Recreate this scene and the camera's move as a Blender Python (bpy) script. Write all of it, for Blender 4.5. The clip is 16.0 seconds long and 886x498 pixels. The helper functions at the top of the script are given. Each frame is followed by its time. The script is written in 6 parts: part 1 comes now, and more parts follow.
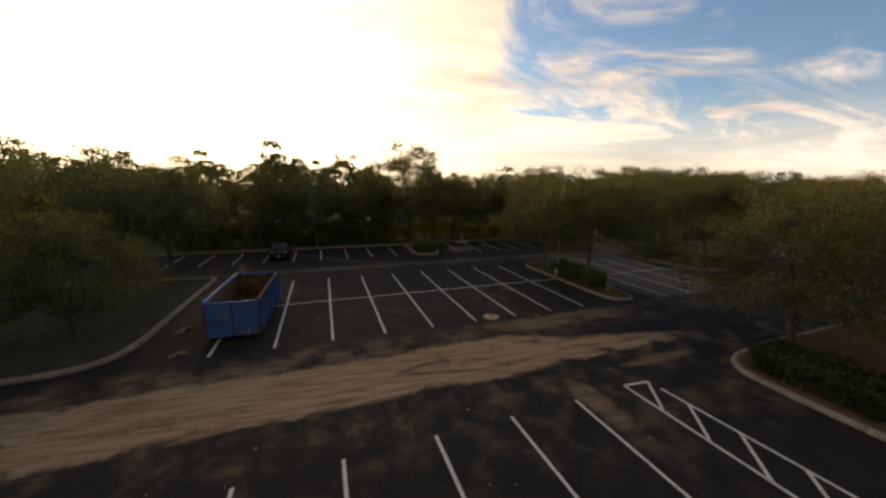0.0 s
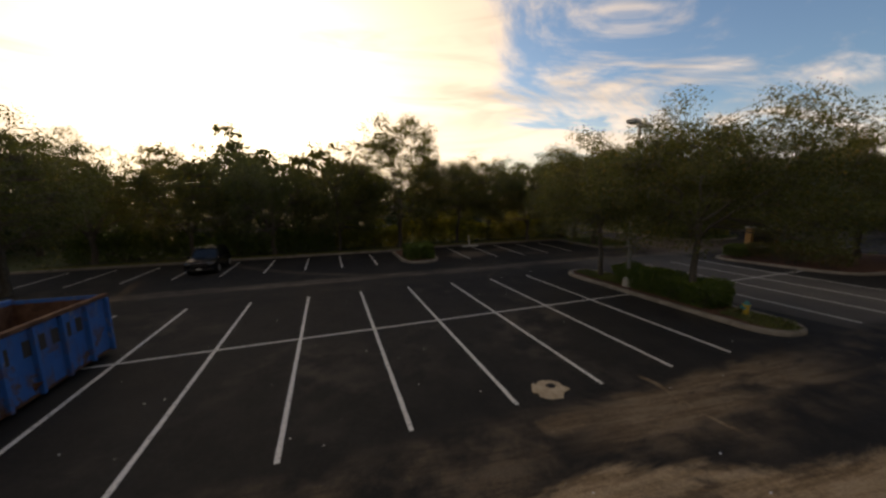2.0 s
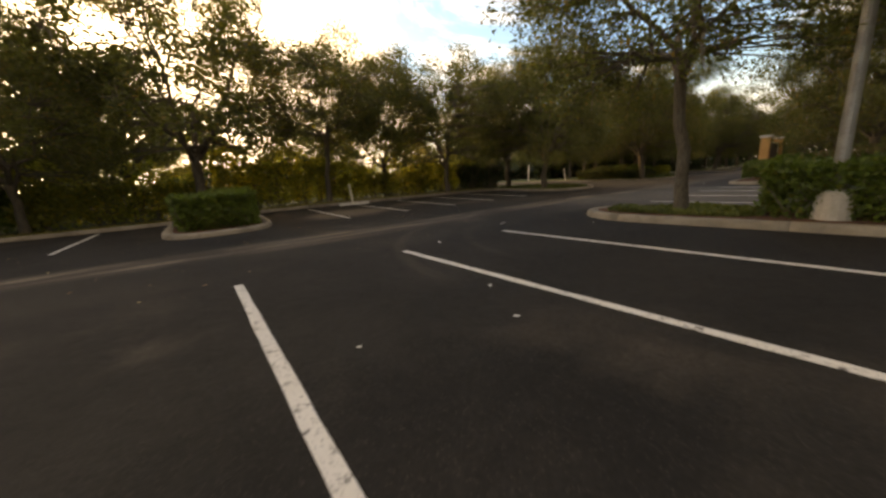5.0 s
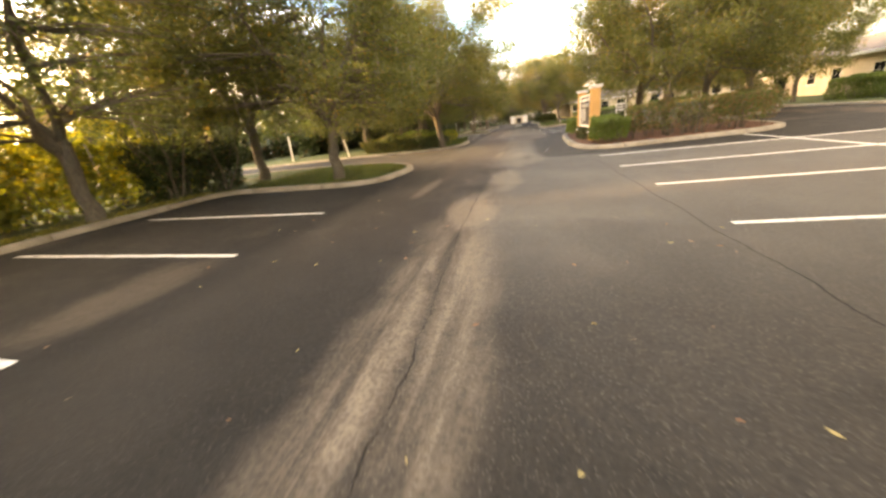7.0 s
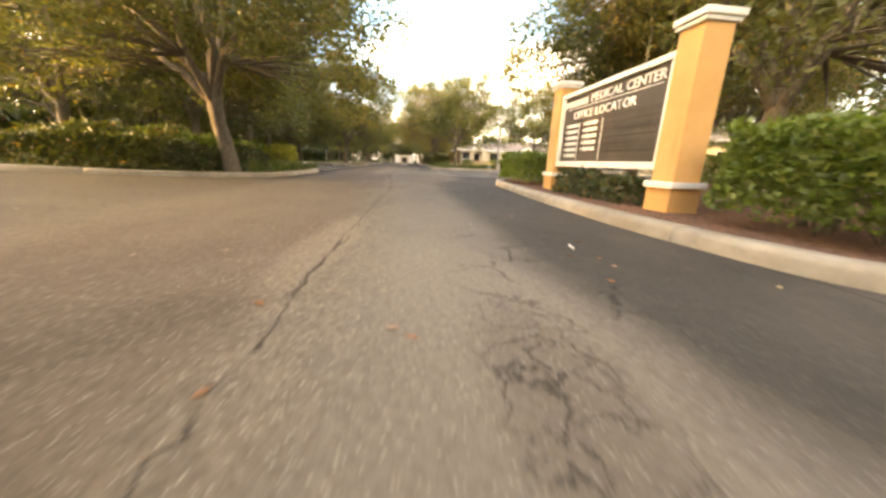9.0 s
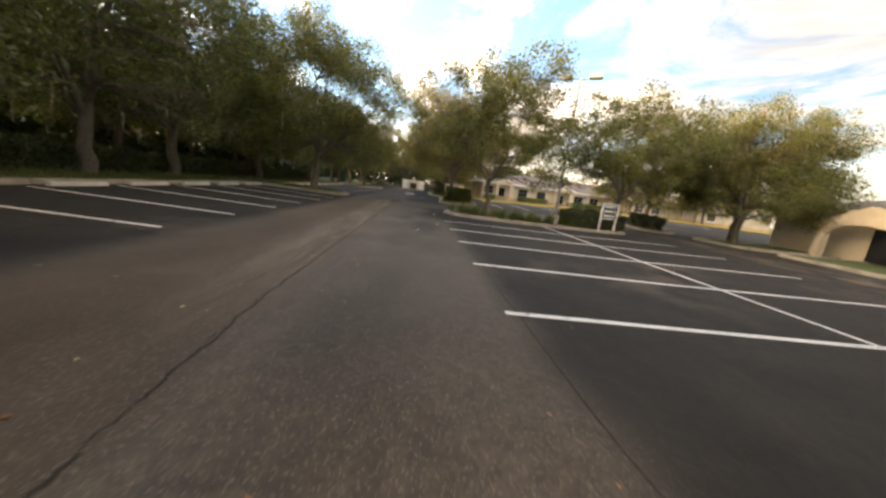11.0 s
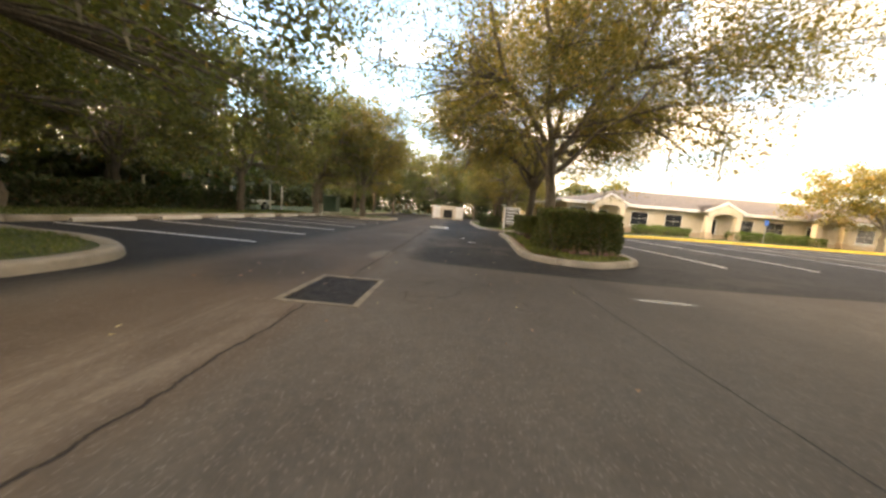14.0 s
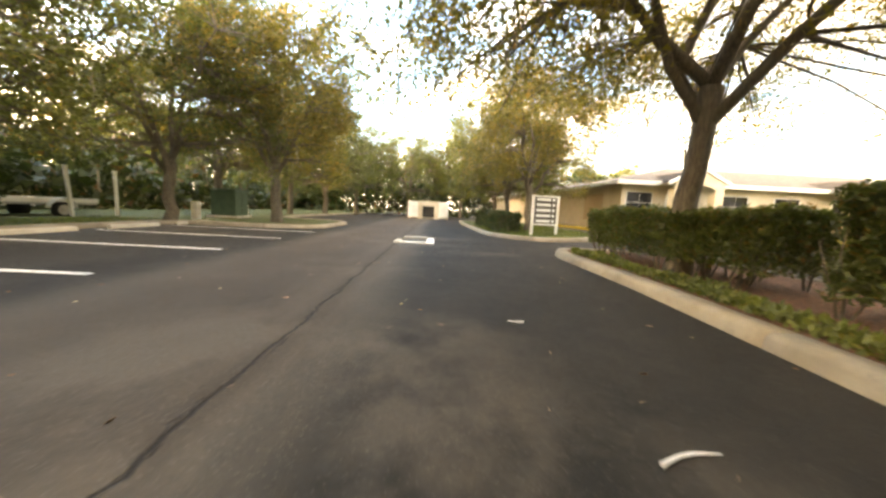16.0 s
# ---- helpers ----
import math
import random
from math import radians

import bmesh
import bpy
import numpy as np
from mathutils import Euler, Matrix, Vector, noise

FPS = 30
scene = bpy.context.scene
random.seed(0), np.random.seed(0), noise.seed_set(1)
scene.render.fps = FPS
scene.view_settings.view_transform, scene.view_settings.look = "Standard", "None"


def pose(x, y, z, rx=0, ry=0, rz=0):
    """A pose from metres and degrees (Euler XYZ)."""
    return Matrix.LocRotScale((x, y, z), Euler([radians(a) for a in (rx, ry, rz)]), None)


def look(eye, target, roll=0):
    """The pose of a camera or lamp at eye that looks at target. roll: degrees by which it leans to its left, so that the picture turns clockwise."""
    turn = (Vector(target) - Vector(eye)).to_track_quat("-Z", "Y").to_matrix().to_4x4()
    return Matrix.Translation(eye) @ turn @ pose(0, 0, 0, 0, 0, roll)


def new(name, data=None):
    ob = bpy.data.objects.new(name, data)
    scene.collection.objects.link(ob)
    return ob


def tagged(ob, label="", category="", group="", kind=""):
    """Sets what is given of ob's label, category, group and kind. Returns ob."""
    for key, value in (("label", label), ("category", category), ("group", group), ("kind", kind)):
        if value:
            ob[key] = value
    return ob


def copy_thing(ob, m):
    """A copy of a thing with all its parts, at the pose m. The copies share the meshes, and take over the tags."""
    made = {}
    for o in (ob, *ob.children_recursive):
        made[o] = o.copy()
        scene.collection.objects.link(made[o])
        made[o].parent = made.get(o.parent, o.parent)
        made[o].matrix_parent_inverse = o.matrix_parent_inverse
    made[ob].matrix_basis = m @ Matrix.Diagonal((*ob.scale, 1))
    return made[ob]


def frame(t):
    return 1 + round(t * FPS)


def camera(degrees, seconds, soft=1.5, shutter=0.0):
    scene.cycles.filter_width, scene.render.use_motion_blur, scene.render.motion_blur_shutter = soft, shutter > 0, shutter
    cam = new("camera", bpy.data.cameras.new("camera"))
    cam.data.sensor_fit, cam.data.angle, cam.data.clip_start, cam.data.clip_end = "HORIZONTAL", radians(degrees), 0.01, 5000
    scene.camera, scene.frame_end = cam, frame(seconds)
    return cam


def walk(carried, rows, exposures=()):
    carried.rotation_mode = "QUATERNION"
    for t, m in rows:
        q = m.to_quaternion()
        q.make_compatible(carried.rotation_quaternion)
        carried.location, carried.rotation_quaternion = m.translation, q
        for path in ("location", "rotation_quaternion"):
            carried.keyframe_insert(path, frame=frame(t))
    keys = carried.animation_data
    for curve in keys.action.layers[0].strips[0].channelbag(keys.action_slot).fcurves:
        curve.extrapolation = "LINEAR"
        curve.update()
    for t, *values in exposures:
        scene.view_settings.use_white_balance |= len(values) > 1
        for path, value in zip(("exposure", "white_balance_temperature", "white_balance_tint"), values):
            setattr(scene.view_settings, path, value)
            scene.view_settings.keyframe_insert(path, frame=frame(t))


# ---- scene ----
cam = camera(107.3, 16.0, 2.7, 0.12)
PATH = [
    (0, (-2.896, -22.927, 7.993), (-2.217, -21.085, 7.612), 1.1),
    (0.5, (-1.811, -20.323, 7.403), (-1.14, -18.472, 7.055), 0.7),
    (1, (-0.783, -17.854, 6.653), (-0.123, -15.994, 6.331), 0.2),
    (1.5, (0.256, -15.304, 5.973), (0.907, -13.439, 5.66), -0.1),
    (2, (1.247, -12.748, 5.138), (1.9, -10.881, 4.838), -0.5),
    (2.5, (2.188, -10.231, 4.249), (2.86, -8.369, 3.961), -1.5),
    (3, (3.183, -7.825, 3.202), (3.892, -5.975, 2.933), -2.6),
    (3.2, (3.492, -6.875, 2.823), (4.234, -5.038, 2.551), -2.8),
    (5.3, (8.997, 1.695, 1.279), (10.266, 3.169, 0.816), -2.5),
    (5.5, (9.768, 2.562, 1.321), (11.112, 3.959, 0.826), -1.6),
    (6, (11.748, 4.581, 1.576), (13.271, 5.732, 0.98), -2.3),
    (6.5, (13.968, 6.553, 1.747), (15.654, 7.401, 1.082), -4.9),
    (7, (16.708, 8.22, 1.645), (18.515, 8.717, 0.948), -7.3),
    (7.5, (20.015, 9.172, 1.171), (21.889, 9.333, 0.491), -6.6),
    (8, (23.582, 9.402, 0.57), (25.486, 9.333, -0.038), -4.0),
    (8.5, (27.176, 9.123, 0.371), (29.091, 8.942, -0.177), -0.5),
    (9, (30.834, 8.62, 0.722), (32.753, 8.396, 0.205), 2.0),
    (9.2, (32.402, 8.505, 0.885), (34.32, 8.258, 0.377), 2.8),
    (11.3, (47.204, 7.604, 1.661), (49.165, 7.465, 1.294), 8.3),
    (11.5, (48.752, 7.479, 1.715), (50.716, 7.388, 1.346), 8.5),
    (12, (52.611, 7.565, 1.556), (54.584, 7.54, 1.232), 7.8),
    (12.5, (56.339, 7.89, 1.232), (58.323, 7.902, 0.979), 4.9),
    (13, (59.774, 8.223, 1.099), (61.762, 8.262, 0.88), 3.4),
    (13.5, (62.942, 8.141, 1.068), (64.93, 8.189, 0.86), 3.1),
    (14, (66.176, 7.999, 1.185), (68.161, 8.058, 0.954), 4.9),
    (14.5, (69.152, 7.909, 1.338), (71.132, 8.004, 1.075), 6.4),
    (15, (72.144, 8.001, 1.497), (74.116, 8.119, 1.188), 7.0),
    (15.5, (75.109, 8.214, 1.391), (77.083, 8.297, 1.082), 5.7),
    (16, (78.086, 8.451, 1.075), (80.071, 8.39, 0.838), 2.7),
]
walk(cam, [(t, look(eye, target, roll)) for t, eye, target, roll in PATH],
     exposures=[(0, -0.45, 9000, 20), (1.5, -0.5, 9000, 20), (3.2, -0.55, 8900, 18), (5.3, 1.6, 14300, 19), (6.0, 3.0, 17000, 22), (7.0, 3.35, 14500, 19), (8.5, 3.35, 15000, 20), (9.2, 3.5, 12500, 17), (11.3, 2.2, 10300, 16), (12.5, 2.25, 12700, 18), (13.5, 3.05, 11800, 17), (14.2, 3.1, 11800, 17), (14.6, 2.9, 11900, 15), (15.0, 3.15, 12200, 14), (15.5, 3.45, 12500, 14), (16.0, 3.8, 13000, 14)])

# ---- light ----
SUN_AZ, SUN_EL = radians(99.0), radians(9.0)
SUN_DIR = Vector((math.cos(SUN_AZ) * math.cos(SUN_EL), math.sin(SUN_AZ) * math.cos(SUN_EL), math.sin(SUN_EL)))


class Nodes:
    """Short-hand for node trees."""

    def __init__(self, tree):
        self.t = tree
        tree.nodes.clear()

    def add(self, kind):
        return self.t.nodes.new(kind)

    def put(self, sock, v):
        if v is None:
            return
        if hasattr(v, "links"):
            self.t.links.new(v, sock)
        elif isinstance(v, (tuple, list)) and sock.type == "RGBA" and len(v) == 3:
            sock.default_value = (*v, 1)
        else:
            sock.default_value = v

    def m(self, op, a, b=None, c=None, clamp=False):
        n = self.add("ShaderNodeMath")
        n.operation, n.use_clamp = op, clamp
        for i, v in enumerate((a, b, c)):
            self.put(n.inputs[i], v)
        return n.outputs[0]

    def vm(self, op, a, b=None):
        n = self.add("ShaderNodeVectorMath")
        n.operation = op
        self.put(n.inputs[0], a)
        self.put(n.inputs[1], b)
        return n.outputs["Value"] if op in ("DOT_PRODUCT", "LENGTH", "DISTANCE") else n.outputs[0]

    def step(self, v, a, b, lo=0.0, hi=1.0):
        n = self.add("ShaderNodeMapRange")
        n.interpolation_type = "SMOOTHSTEP"
        for i, x in enumerate((v, a, b, lo, hi)):
            self.put(n.inputs[i], x)
        return n.outputs[0]

    def noise(self, vec, scale, detail=4.0, rough=0.55, dist=0.0):
        n = self.add("ShaderNodeTexNoise")
        self.put(n.inputs["Vector"], vec)
        for k, v in (("Scale", scale), ("Detail", detail), ("Roughness", rough), ("Distortion", dist)):
            self.put(n.inputs[k], v)
        return n.outputs[0]

    def voronoi(self, vec, scale, feature="F1"):
        n = self.add("ShaderNodeTexVoronoi")
        n.feature = feature
        self.put(n.inputs["Vector"], vec)
        self.put(n.inputs["Scale"], scale)
        return n.outputs[0]

    def mix(self, f, a, b):
        n = self.add("ShaderNodeMix")
        n.data_type = "RGBA"
        self.put(n.inputs[0], f)
        self.put(n.inputs[6], a)
        self.put(n.inputs[7], b)
        return n.outputs[2]

    def xyz(self, v):
        n = self.add("ShaderNodeSeparateXYZ")
        self.put(n.inputs[0], v)
        return n.outputs

    def vec(self, x, y, z):
        n = self.add("ShaderNodeCombineXYZ")
        for i, v in enumerate((x, y, z)):
            self.put(n.inputs[i], v)
        return n.outputs[0]


def sky():
    world = bpy.data.worlds.new("world")
    scene.world = world
    world.use_nodes = True
    g = Nodes(world.node_tree)
    d = g.add("ShaderNodeTexCoord").outputs["Generated"]
    s = g.add("ShaderNodeTexSky")
    s.sky_type, s.sun_disc, s.sun_elevation, s.sun_rotation = "NISHITA", False, SUN_EL, math.pi / 2 - SUN_AZ
    s.air_density, s.dust_density, s.ozone_density = 1.0, 1.2, 1.5
    x, y, z = g.xyz(d)
    up = g.m("MAXIMUM", z, 0.0)
    k = g.m("DIVIDE", 1.0, g.m("ADD", up, 0.16))
    flat = g.vec(g.m("MULTIPLY", x, k), g.m("MULTIPLY", g.m("MULTIPLY", y, k), 1.7), 0.0)
    wisp = g.noise(flat, 0.75, 9.0, 0.62, 1.3)
    band = g.noise(g.vec(g.m("MULTIPLY", x, 1.2), g.m("MULTIPLY", y, 1.2), g.m("MULTIPLY", z, 7.5)), 1.5, 7.0, 0.6, 0.9)
    big = g.noise(flat, 0.28, 3.0, 0.5, 0.4)
    near_sun = g.vm("DOT_PRODUCT", d, tuple(SUN_DIR))
    veil = g.step(near_sun, 0.72, 0.97)
    cover = g.step(g.m("ADD", g.m("ADD", g.m("MULTIPLY", wisp, 0.62), g.m("MULTIPLY", big, 0.45)), g.m("MULTIPLY", veil, 0.30)), 0.475, 0.61)
    low = g.step(up, 0.02, 0.24, 0.85, 0.0)
    cover = g.m("MAXIMUM", cover, low)
    glow = g.m("POWER", g.m("MAXIMUM", near_sun, 0.0), 22.0)
    lit = g.m("ADD", g.m("ADD", g.step(up, 0.10, 0.50, 13.0, 8.5), g.m("MULTIPLY", g.step(near_sun, 0.2, 0.95), 4.0)), g.m("MULTIPLY", glow, 34.0))
    lit = g.m("MULTIPLY", lit, g.step(band, 0.30, 0.62, 0.70, 1.12))
    warm = g.mix(g.step(near_sun, 0.1, 0.98), (0.97, 0.97, 0.99), (1.0, 0.92, 0.78))
    cloud = g.vm("MULTIPLY", warm, g.vec(lit, lit, lit))
    blue = g.vm("MULTIPLY", s.outputs[0], (1.45, 2.15, 3.0))
    col = g.mix(g.m("MULTIPLY", cover, 0.9), blue, cloud)
    # the sky dims away from the setting sun
    dim = g.step(near_sun, -0.85, 0.10, 0.24, 1.0)
    col = g.vm("MULTIPLY", col, g.vec(dim, dim, dim))
    b = g.add("ShaderNodeBackground")
    g.put(b.inputs[0], col)
    b.inputs[1].default_value = 0.11
    g.t.links.new(b.outputs[0], g.add("ShaderNodeOutputWorld").inputs[0])


sky()
sun = new("sun", bpy.data.lights.new("sun", "SUN"))
sun.data.energy, sun.data.angle, sun.data.color = 2.2, radians(2.5), (1.0, 0.74, 0.46)
sun.matrix_world = look(SUN_DIR * 200, (0, 0, 0))


# ---- materials ----
def material(name, build, rough=0.8, metal=0.0, spec=0.5):
    mat = bpy.data.materials.new(name)
    mat.use_nodes = True
    g = Nodes(mat.node_tree)
    p = g.add("ShaderNodeBsdfPrincipled")
    p.inputs["Roughness"].default_value, p.inputs["Metallic"].default_value = rough, metal
    p.inputs["Specular IOR Level"].default_value = spec
    out = g.add("ShaderNodeOutputMaterial")
    g.t.links.new(p.outputs[0], out.inputs[0])
    res = build(g, p)
    col, height, strength, dist = (*res, None, None, None)[:4] if isinstance(res, tuple) and len(res) <= 4 and not isinstance(res[0], float) else (res, None, None, None)
    g.put(p.inputs["Base Color"], col)
    if height is not None:
        b = g.add("ShaderNodeBump")
        b.inputs["Strength"].default_value, b.inputs["Distance"].default_value = strength or 0.4, dist or 0.01
        g.put(b.inputs["Height"], height)
        g.t.links.new(b.outputs[0], p.inputs["Normal"])
    return mat


def coords(g):
    return g.add("ShaderNodeTexCoord").outputs["Object"]


def place(g):
    return g.add("ShaderNodeNewGeometry").outputs["Position"]


def plain(name, a, b, scale, rough=0.8, metal=0.0, bump=0.3, fine=40.0, dist=0.004, spec=0.5, world=False):
    """Two tones mixed by coarse and fine noise, with a fine relief."""
    def build(g, p):
        c = place(g) if world else coords(g)
        n1, n2 = g.noise(c, scale, 5.0, 0.6), g.noise(c, fine, 3.0, 0.6)
        f = g.step(g.m("ADD", g.m("MULTIPLY", n1, 0.7), g.m("MULTIPLY", n2, 0.3)), 0.35, 0.65)
        return g.mix(f, a, b), n2, bump, dist
    return material(name, build, rough, metal, spec)


def leafy(name, dark, light, yellow, through_light=0.35, share=0.06):
    """Leaves: tone by leaf and by clump, light passes through them."""
    mat = bpy.data.materials.new(name)
    mat.use_nodes = True
    g = Nodes(mat.node_tree)
    geo = g.add("ShaderNodeNewGeometry")
    rnd = geo.outputs["Random Per Island"]
    clump = g.noise(geo.outputs["Position"], 0.55, 3.0, 0.6)
    f = g.m("ADD", g.m("MULTIPLY", rnd, 0.6), g.m("MULTIPLY", g.step(clump, 0.3, 0.7), 0.5), clamp=True)
    c = g.mix(f, dark, light)
    c = g.mix(g.m("GREATER_THAN", g.m("FRACT", g.m("MULTIPLY", rnd, 37.7)), 1.0 - share), c, yellow)
    p = g.add("ShaderNodeBsdfPrincipled")
    p.inputs["Roughness"].default_value = 0.45
    p.inputs["Specular IOR Level"].default_value = 0.5
    g.put(p.inputs["Base Color"], c)
    tr = g.add("ShaderNodeBsdfTranslucent")
    g.put(tr.inputs[0], g.vm("MULTIPLY", c, (1.4, 1.4, 0.75)))
    mx = g.add("ShaderNodeMixShader")
    mx.inputs[0].default_value = through_light
    g.t.links.new(p.outputs[0], mx.inputs[1])
    g.t.links.new(tr.outputs[0], mx.inputs[2])
    g.t.links.new(mx.outputs[0], g.add("ShaderNodeOutputMaterial").inputs[0])
    return mat


def asphalt_build(g, p):
    c = place(g)
    x, y, z = g.xyz(c)
    n_big, n_mid, n_small, n_fine = g.noise(c, 0.16, 4.0, 0.6), g.noise(c, 0.8, 5.0, 0.6), g.noise(c, 7.0, 4.0, 0.65), g.noise(c, 160.0, 2.0, 0.7)
    wob = g.m("SUBTRACT", g.noise(g.vec(g.m("MULTIPLY", x, 0.55), 3.0, 0.0), 1.0, 6.0, 0.65), 0.5)
    yy = g.m("ADD", y, g.m("MULTIPLY", wob, 0.7))
    blotch = g.noise(g.vec(g.m("MULTIPLY", x, 0.6), y, 7.0), 0.55, 6.0, 0.62, 0.7)

    def spot(px, py, rx, ry, lo=0.45, hi=1.15, ragged=0.9):
        """One where a patch lies, fading out over a ragged edge."""
        d = g.vm("LENGTH", g.vec(g.m("DIVIDE", g.m("SUBTRACT", x, px), rx), g.m("DIVIDE", g.m("SUBTRACT", y, py), ry), 0.0))
        return g.step(g.m("ADD", d, g.m("MULTIPLY", g.m("SUBTRACT", blotch, 0.5), ragged * 2.0)), lo, hi, 1.0, 0.0)

    # stalls are newer and darker, the lanes are worn and paler
    # past x 72 a shadow's slanting edge is put into the lane's tone
    low_edge = g.m("ADD", 6.33, g.m("MULTIPLY", g.step(x, 72.0, 74.0), 2.6))
    low_edge = g.m("SUBTRACT", low_edge, g.m("MULTIPLY", g.m("MULTIPLY", g.step(x, 18.5, 20.5), g.step(x, 29.0, 31.0, 1.0, 0.0)), 13.0))
    low_edge = g.m("ADD", low_edge, g.m("MULTIPLY", g.step(x, 28.8, 32.0), g.step(x, 42.0, 45.0, 1.25, 0.0)))
    low_edge = g.m("ADD", low_edge, g.m("MULTIPLY", g.step(x, 59.6, 61.4), g.step(x, 66.4, 68.0, 1.0, 0.0)))
    low_edge = g.m("SUBTRACT", low_edge, g.m("MULTIPLY", g.m("MULTIPLY", g.step(x, 66.8, 67.8), g.step(x, 72.0, 73.6, 1.0, 0.0)), 16.0))
    lane_n = g.m("MULTIPLY", g.step(g.m("SUBTRACT", yy, low_edge), -0.4, 0.4), g.step(yy, 12.0, 13.0, 1.0, 0.0))
    worn = g.m("MULTIPLY", lane_n, g.m("ADD", 0.12, g.m("MULTIPLY", g.step(x, 15.5, 24.0), 0.88)))
    worn = g.m("MULTIPLY", worn, g.step(x, 72.0, 76.0, 1.0, 0.72))
    beside = g.m("MULTIPLY", g.m("MULTIPLY", g.step(x, 28.5, 31.0), g.step(x, 42.0, 46.0, 1.0, 0.0)), g.step(y, 3.0, 5.0))
    worn = g.m("MAXIMUM", worn, g.m("MULTIPLY", beside, g.step(blotch, 0.35, 0.65, 0.12, 0.34)))
    north = g.m("MULTIPLY", g.step(yy, 9.1, 9.4), g.step(x, 26.0, 31.0, 1.0, 0.0))
    worn = g.m("MULTIPLY", worn, g.m("SUBTRACT", 1.0, g.m("MULTIPLY", north, 0.70)))
    tone = g.mix(g.step(n_mid, 0.3, 0.7), (0.0115, 0.0104, 0.0090), (0.0235, 0.0208, 0.0174))
    old = g.mix(g.step(n_small, 0.35, 0.65), (0.078, 0.065, 0.050), (0.150, 0.123, 0.093))
    old = g.mix(g.step(blotch, 0.42, 0.62), old, g.vm("MULTIPLY", old, (0.74, 0.69, 0.65)))
    old = g.mix(g.step(x, 43.0, 50.0, 0.0, 0.65), old, (0.090, 0.074, 0.056))
    grey = g.m("MULTIPLY", g.step(y, 8.5, 9.3, 1.0, 0.0), g.m("MULTIPLY", g.step(x, 16.0, 21.0), g.step(x, 34.0, 42.0, 1.0, 0.0)))
    old = g.mix(g.m("MULTIPLY", grey, 0.75), old, g.mix(n_mid, (0.112, 0.104, 0.090), (0.150, 0.139, 0.120)))
    brown = g.m("MULTIPLY", g.step(yy, 9.2, 9.6), g.m("MULTIPLY", g.step(x, 19.0, 24.0), g.step(yy, 11.2, 12.6, 1.0, 0.0)))
    old = g.mix(g.m("MULTIPLY", brown, 0.75), old, (0.078, 0.052, 0.033))
    col = g.mix(g.m("MULTIPLY", worn, g.step(n_big, 0.25, 0.6, 0.55, 1.0)), tone, old)
    # dust washed along the seam: two bands with a dark crack between
    mid_y = g.m("ADD", g.m("ADD", 9.11, g.m("ADD", g.step(x, 18.0, 22.5, 0.0, 0.19), g.step(x, 25.5, 28.0, 0.0, -0.08))), g.m("ADD", g.step(x, 33.0, 40.0, 0.0, -0.17), g.step(x, 40.0, 50.0, 0.0, 0.50)))
    mid_y = g.m("ADD", mid_y, g.step(x, 60.0, 68.0, 0.0, 0.07))
    away = g.m("SUBTRACT", g.m("ADD", y, g.m("MULTIPLY", wob, 0.22)), mid_y)
    seam = g.m("ABSOLUTE", away)
    streak = g.step(g.noise(g.vec(g.m("MULTIPLY", x, 0.22), g.m("MULTIPLY", y, 2.0), 0.0), 1.5, 7.0, 0.70, 0.6), 0.36, 0.64)
    first = g.step(x, 19.5, 23.5, 1.0, 0.0)
    bands = g.m("MULTIPLY", g.step(seam, 0.0, 0.20, 0.25, 1.0), g.step(seam, 0.16, g.m("ADD", 0.40, g.m("MULTIPLY", n_mid, 1.0)), 1.0, 0.0))
    bands = g.m("MULTIPLY", bands, g.m("ADD", g.m("MULTIPLY", first, 0.95), 0.16))
    wide = g.m("MULTIPLY", g.step(g.m("ABSOLUTE", g.m("SUBTRACT", away, 0.45)), 0.15, g.m("ADD", 0.5, n_mid), 1.0, 0.0), g.m("MULTIPLY", g.step(x, 44.0, 54.0), g.step(x, 68.0, 72.0, 0.62, 0.0)))
    dust_and_sun = g.m("MULTIPLY", g.m("MAXIMUM", bands, wide), g.m("MULTIPLY", g.m("ADD", 0.28, g.m("MULTIPLY", streak, 0.72)), g.step(blotch, 0.38, 0.58, 0.40, 1.0)))
    dust_and_sun = g.m("MULTIPLY", dust_and_sun, g.step(n_small, 0.2, 0.6, 0.6, 1.0))
    dust_and_sun = g.m("MAXIMUM", dust_and_sun, g.m("MULTIPLY", g.m("MULTIPLY", g.step(n_big, 0.52, 0.68), g.step(n_mid, 0.4, 0.6)), 0.22))
    # pale washes that lie here and there; the first is a sunlight patch put into the colour
    for px, py, rx, ry, k in ((13.6, 15.2, 2.2, 1.7, 0.55), (17.6, 16.0, 1.3, 0.8, 0.20), (19.6, 13.6, 1.4, 0.7, 0.22), (23.2, 9.35, 1.9, 0.55, 0.62), (26.6, 8.7, 2.4, 0.45, 0.36),
                              (25.9, 11.0, 1.5, 0.25, 0.40), (33.6, 9.3, 1.9, 0.28, 0.45), (29.8, 8.45, 1.6, 0.3, 0.35), (31.4, 8.6, 3.0, 1.3, 0.30), (64.0, 10.0, 3.0, 0.5, 0.22), (74.2, 9.75, 0.8, 0.26, 0.40), (75.6, 9.2, 0.8, 0.2, 0.22), (73.0, 11.6, 1.6, 0.5, 0.16)):
        dust_and_sun = g.m("MAXIMUM", dust_and_sun, g.m("MULTIPLY", spot(px, py, rx, ry), k))
    # tracks that curve out of the first rows towards the seam
    away_c = g.vm("LENGTH", g.vec(g.m("SUBTRACT", x, 11.5), g.m("SUBTRACT", y, 30.0), 0.0))
    curl = g.m("ABSOLUTE", g.m("SUBTRACT", away_c, 21.6))
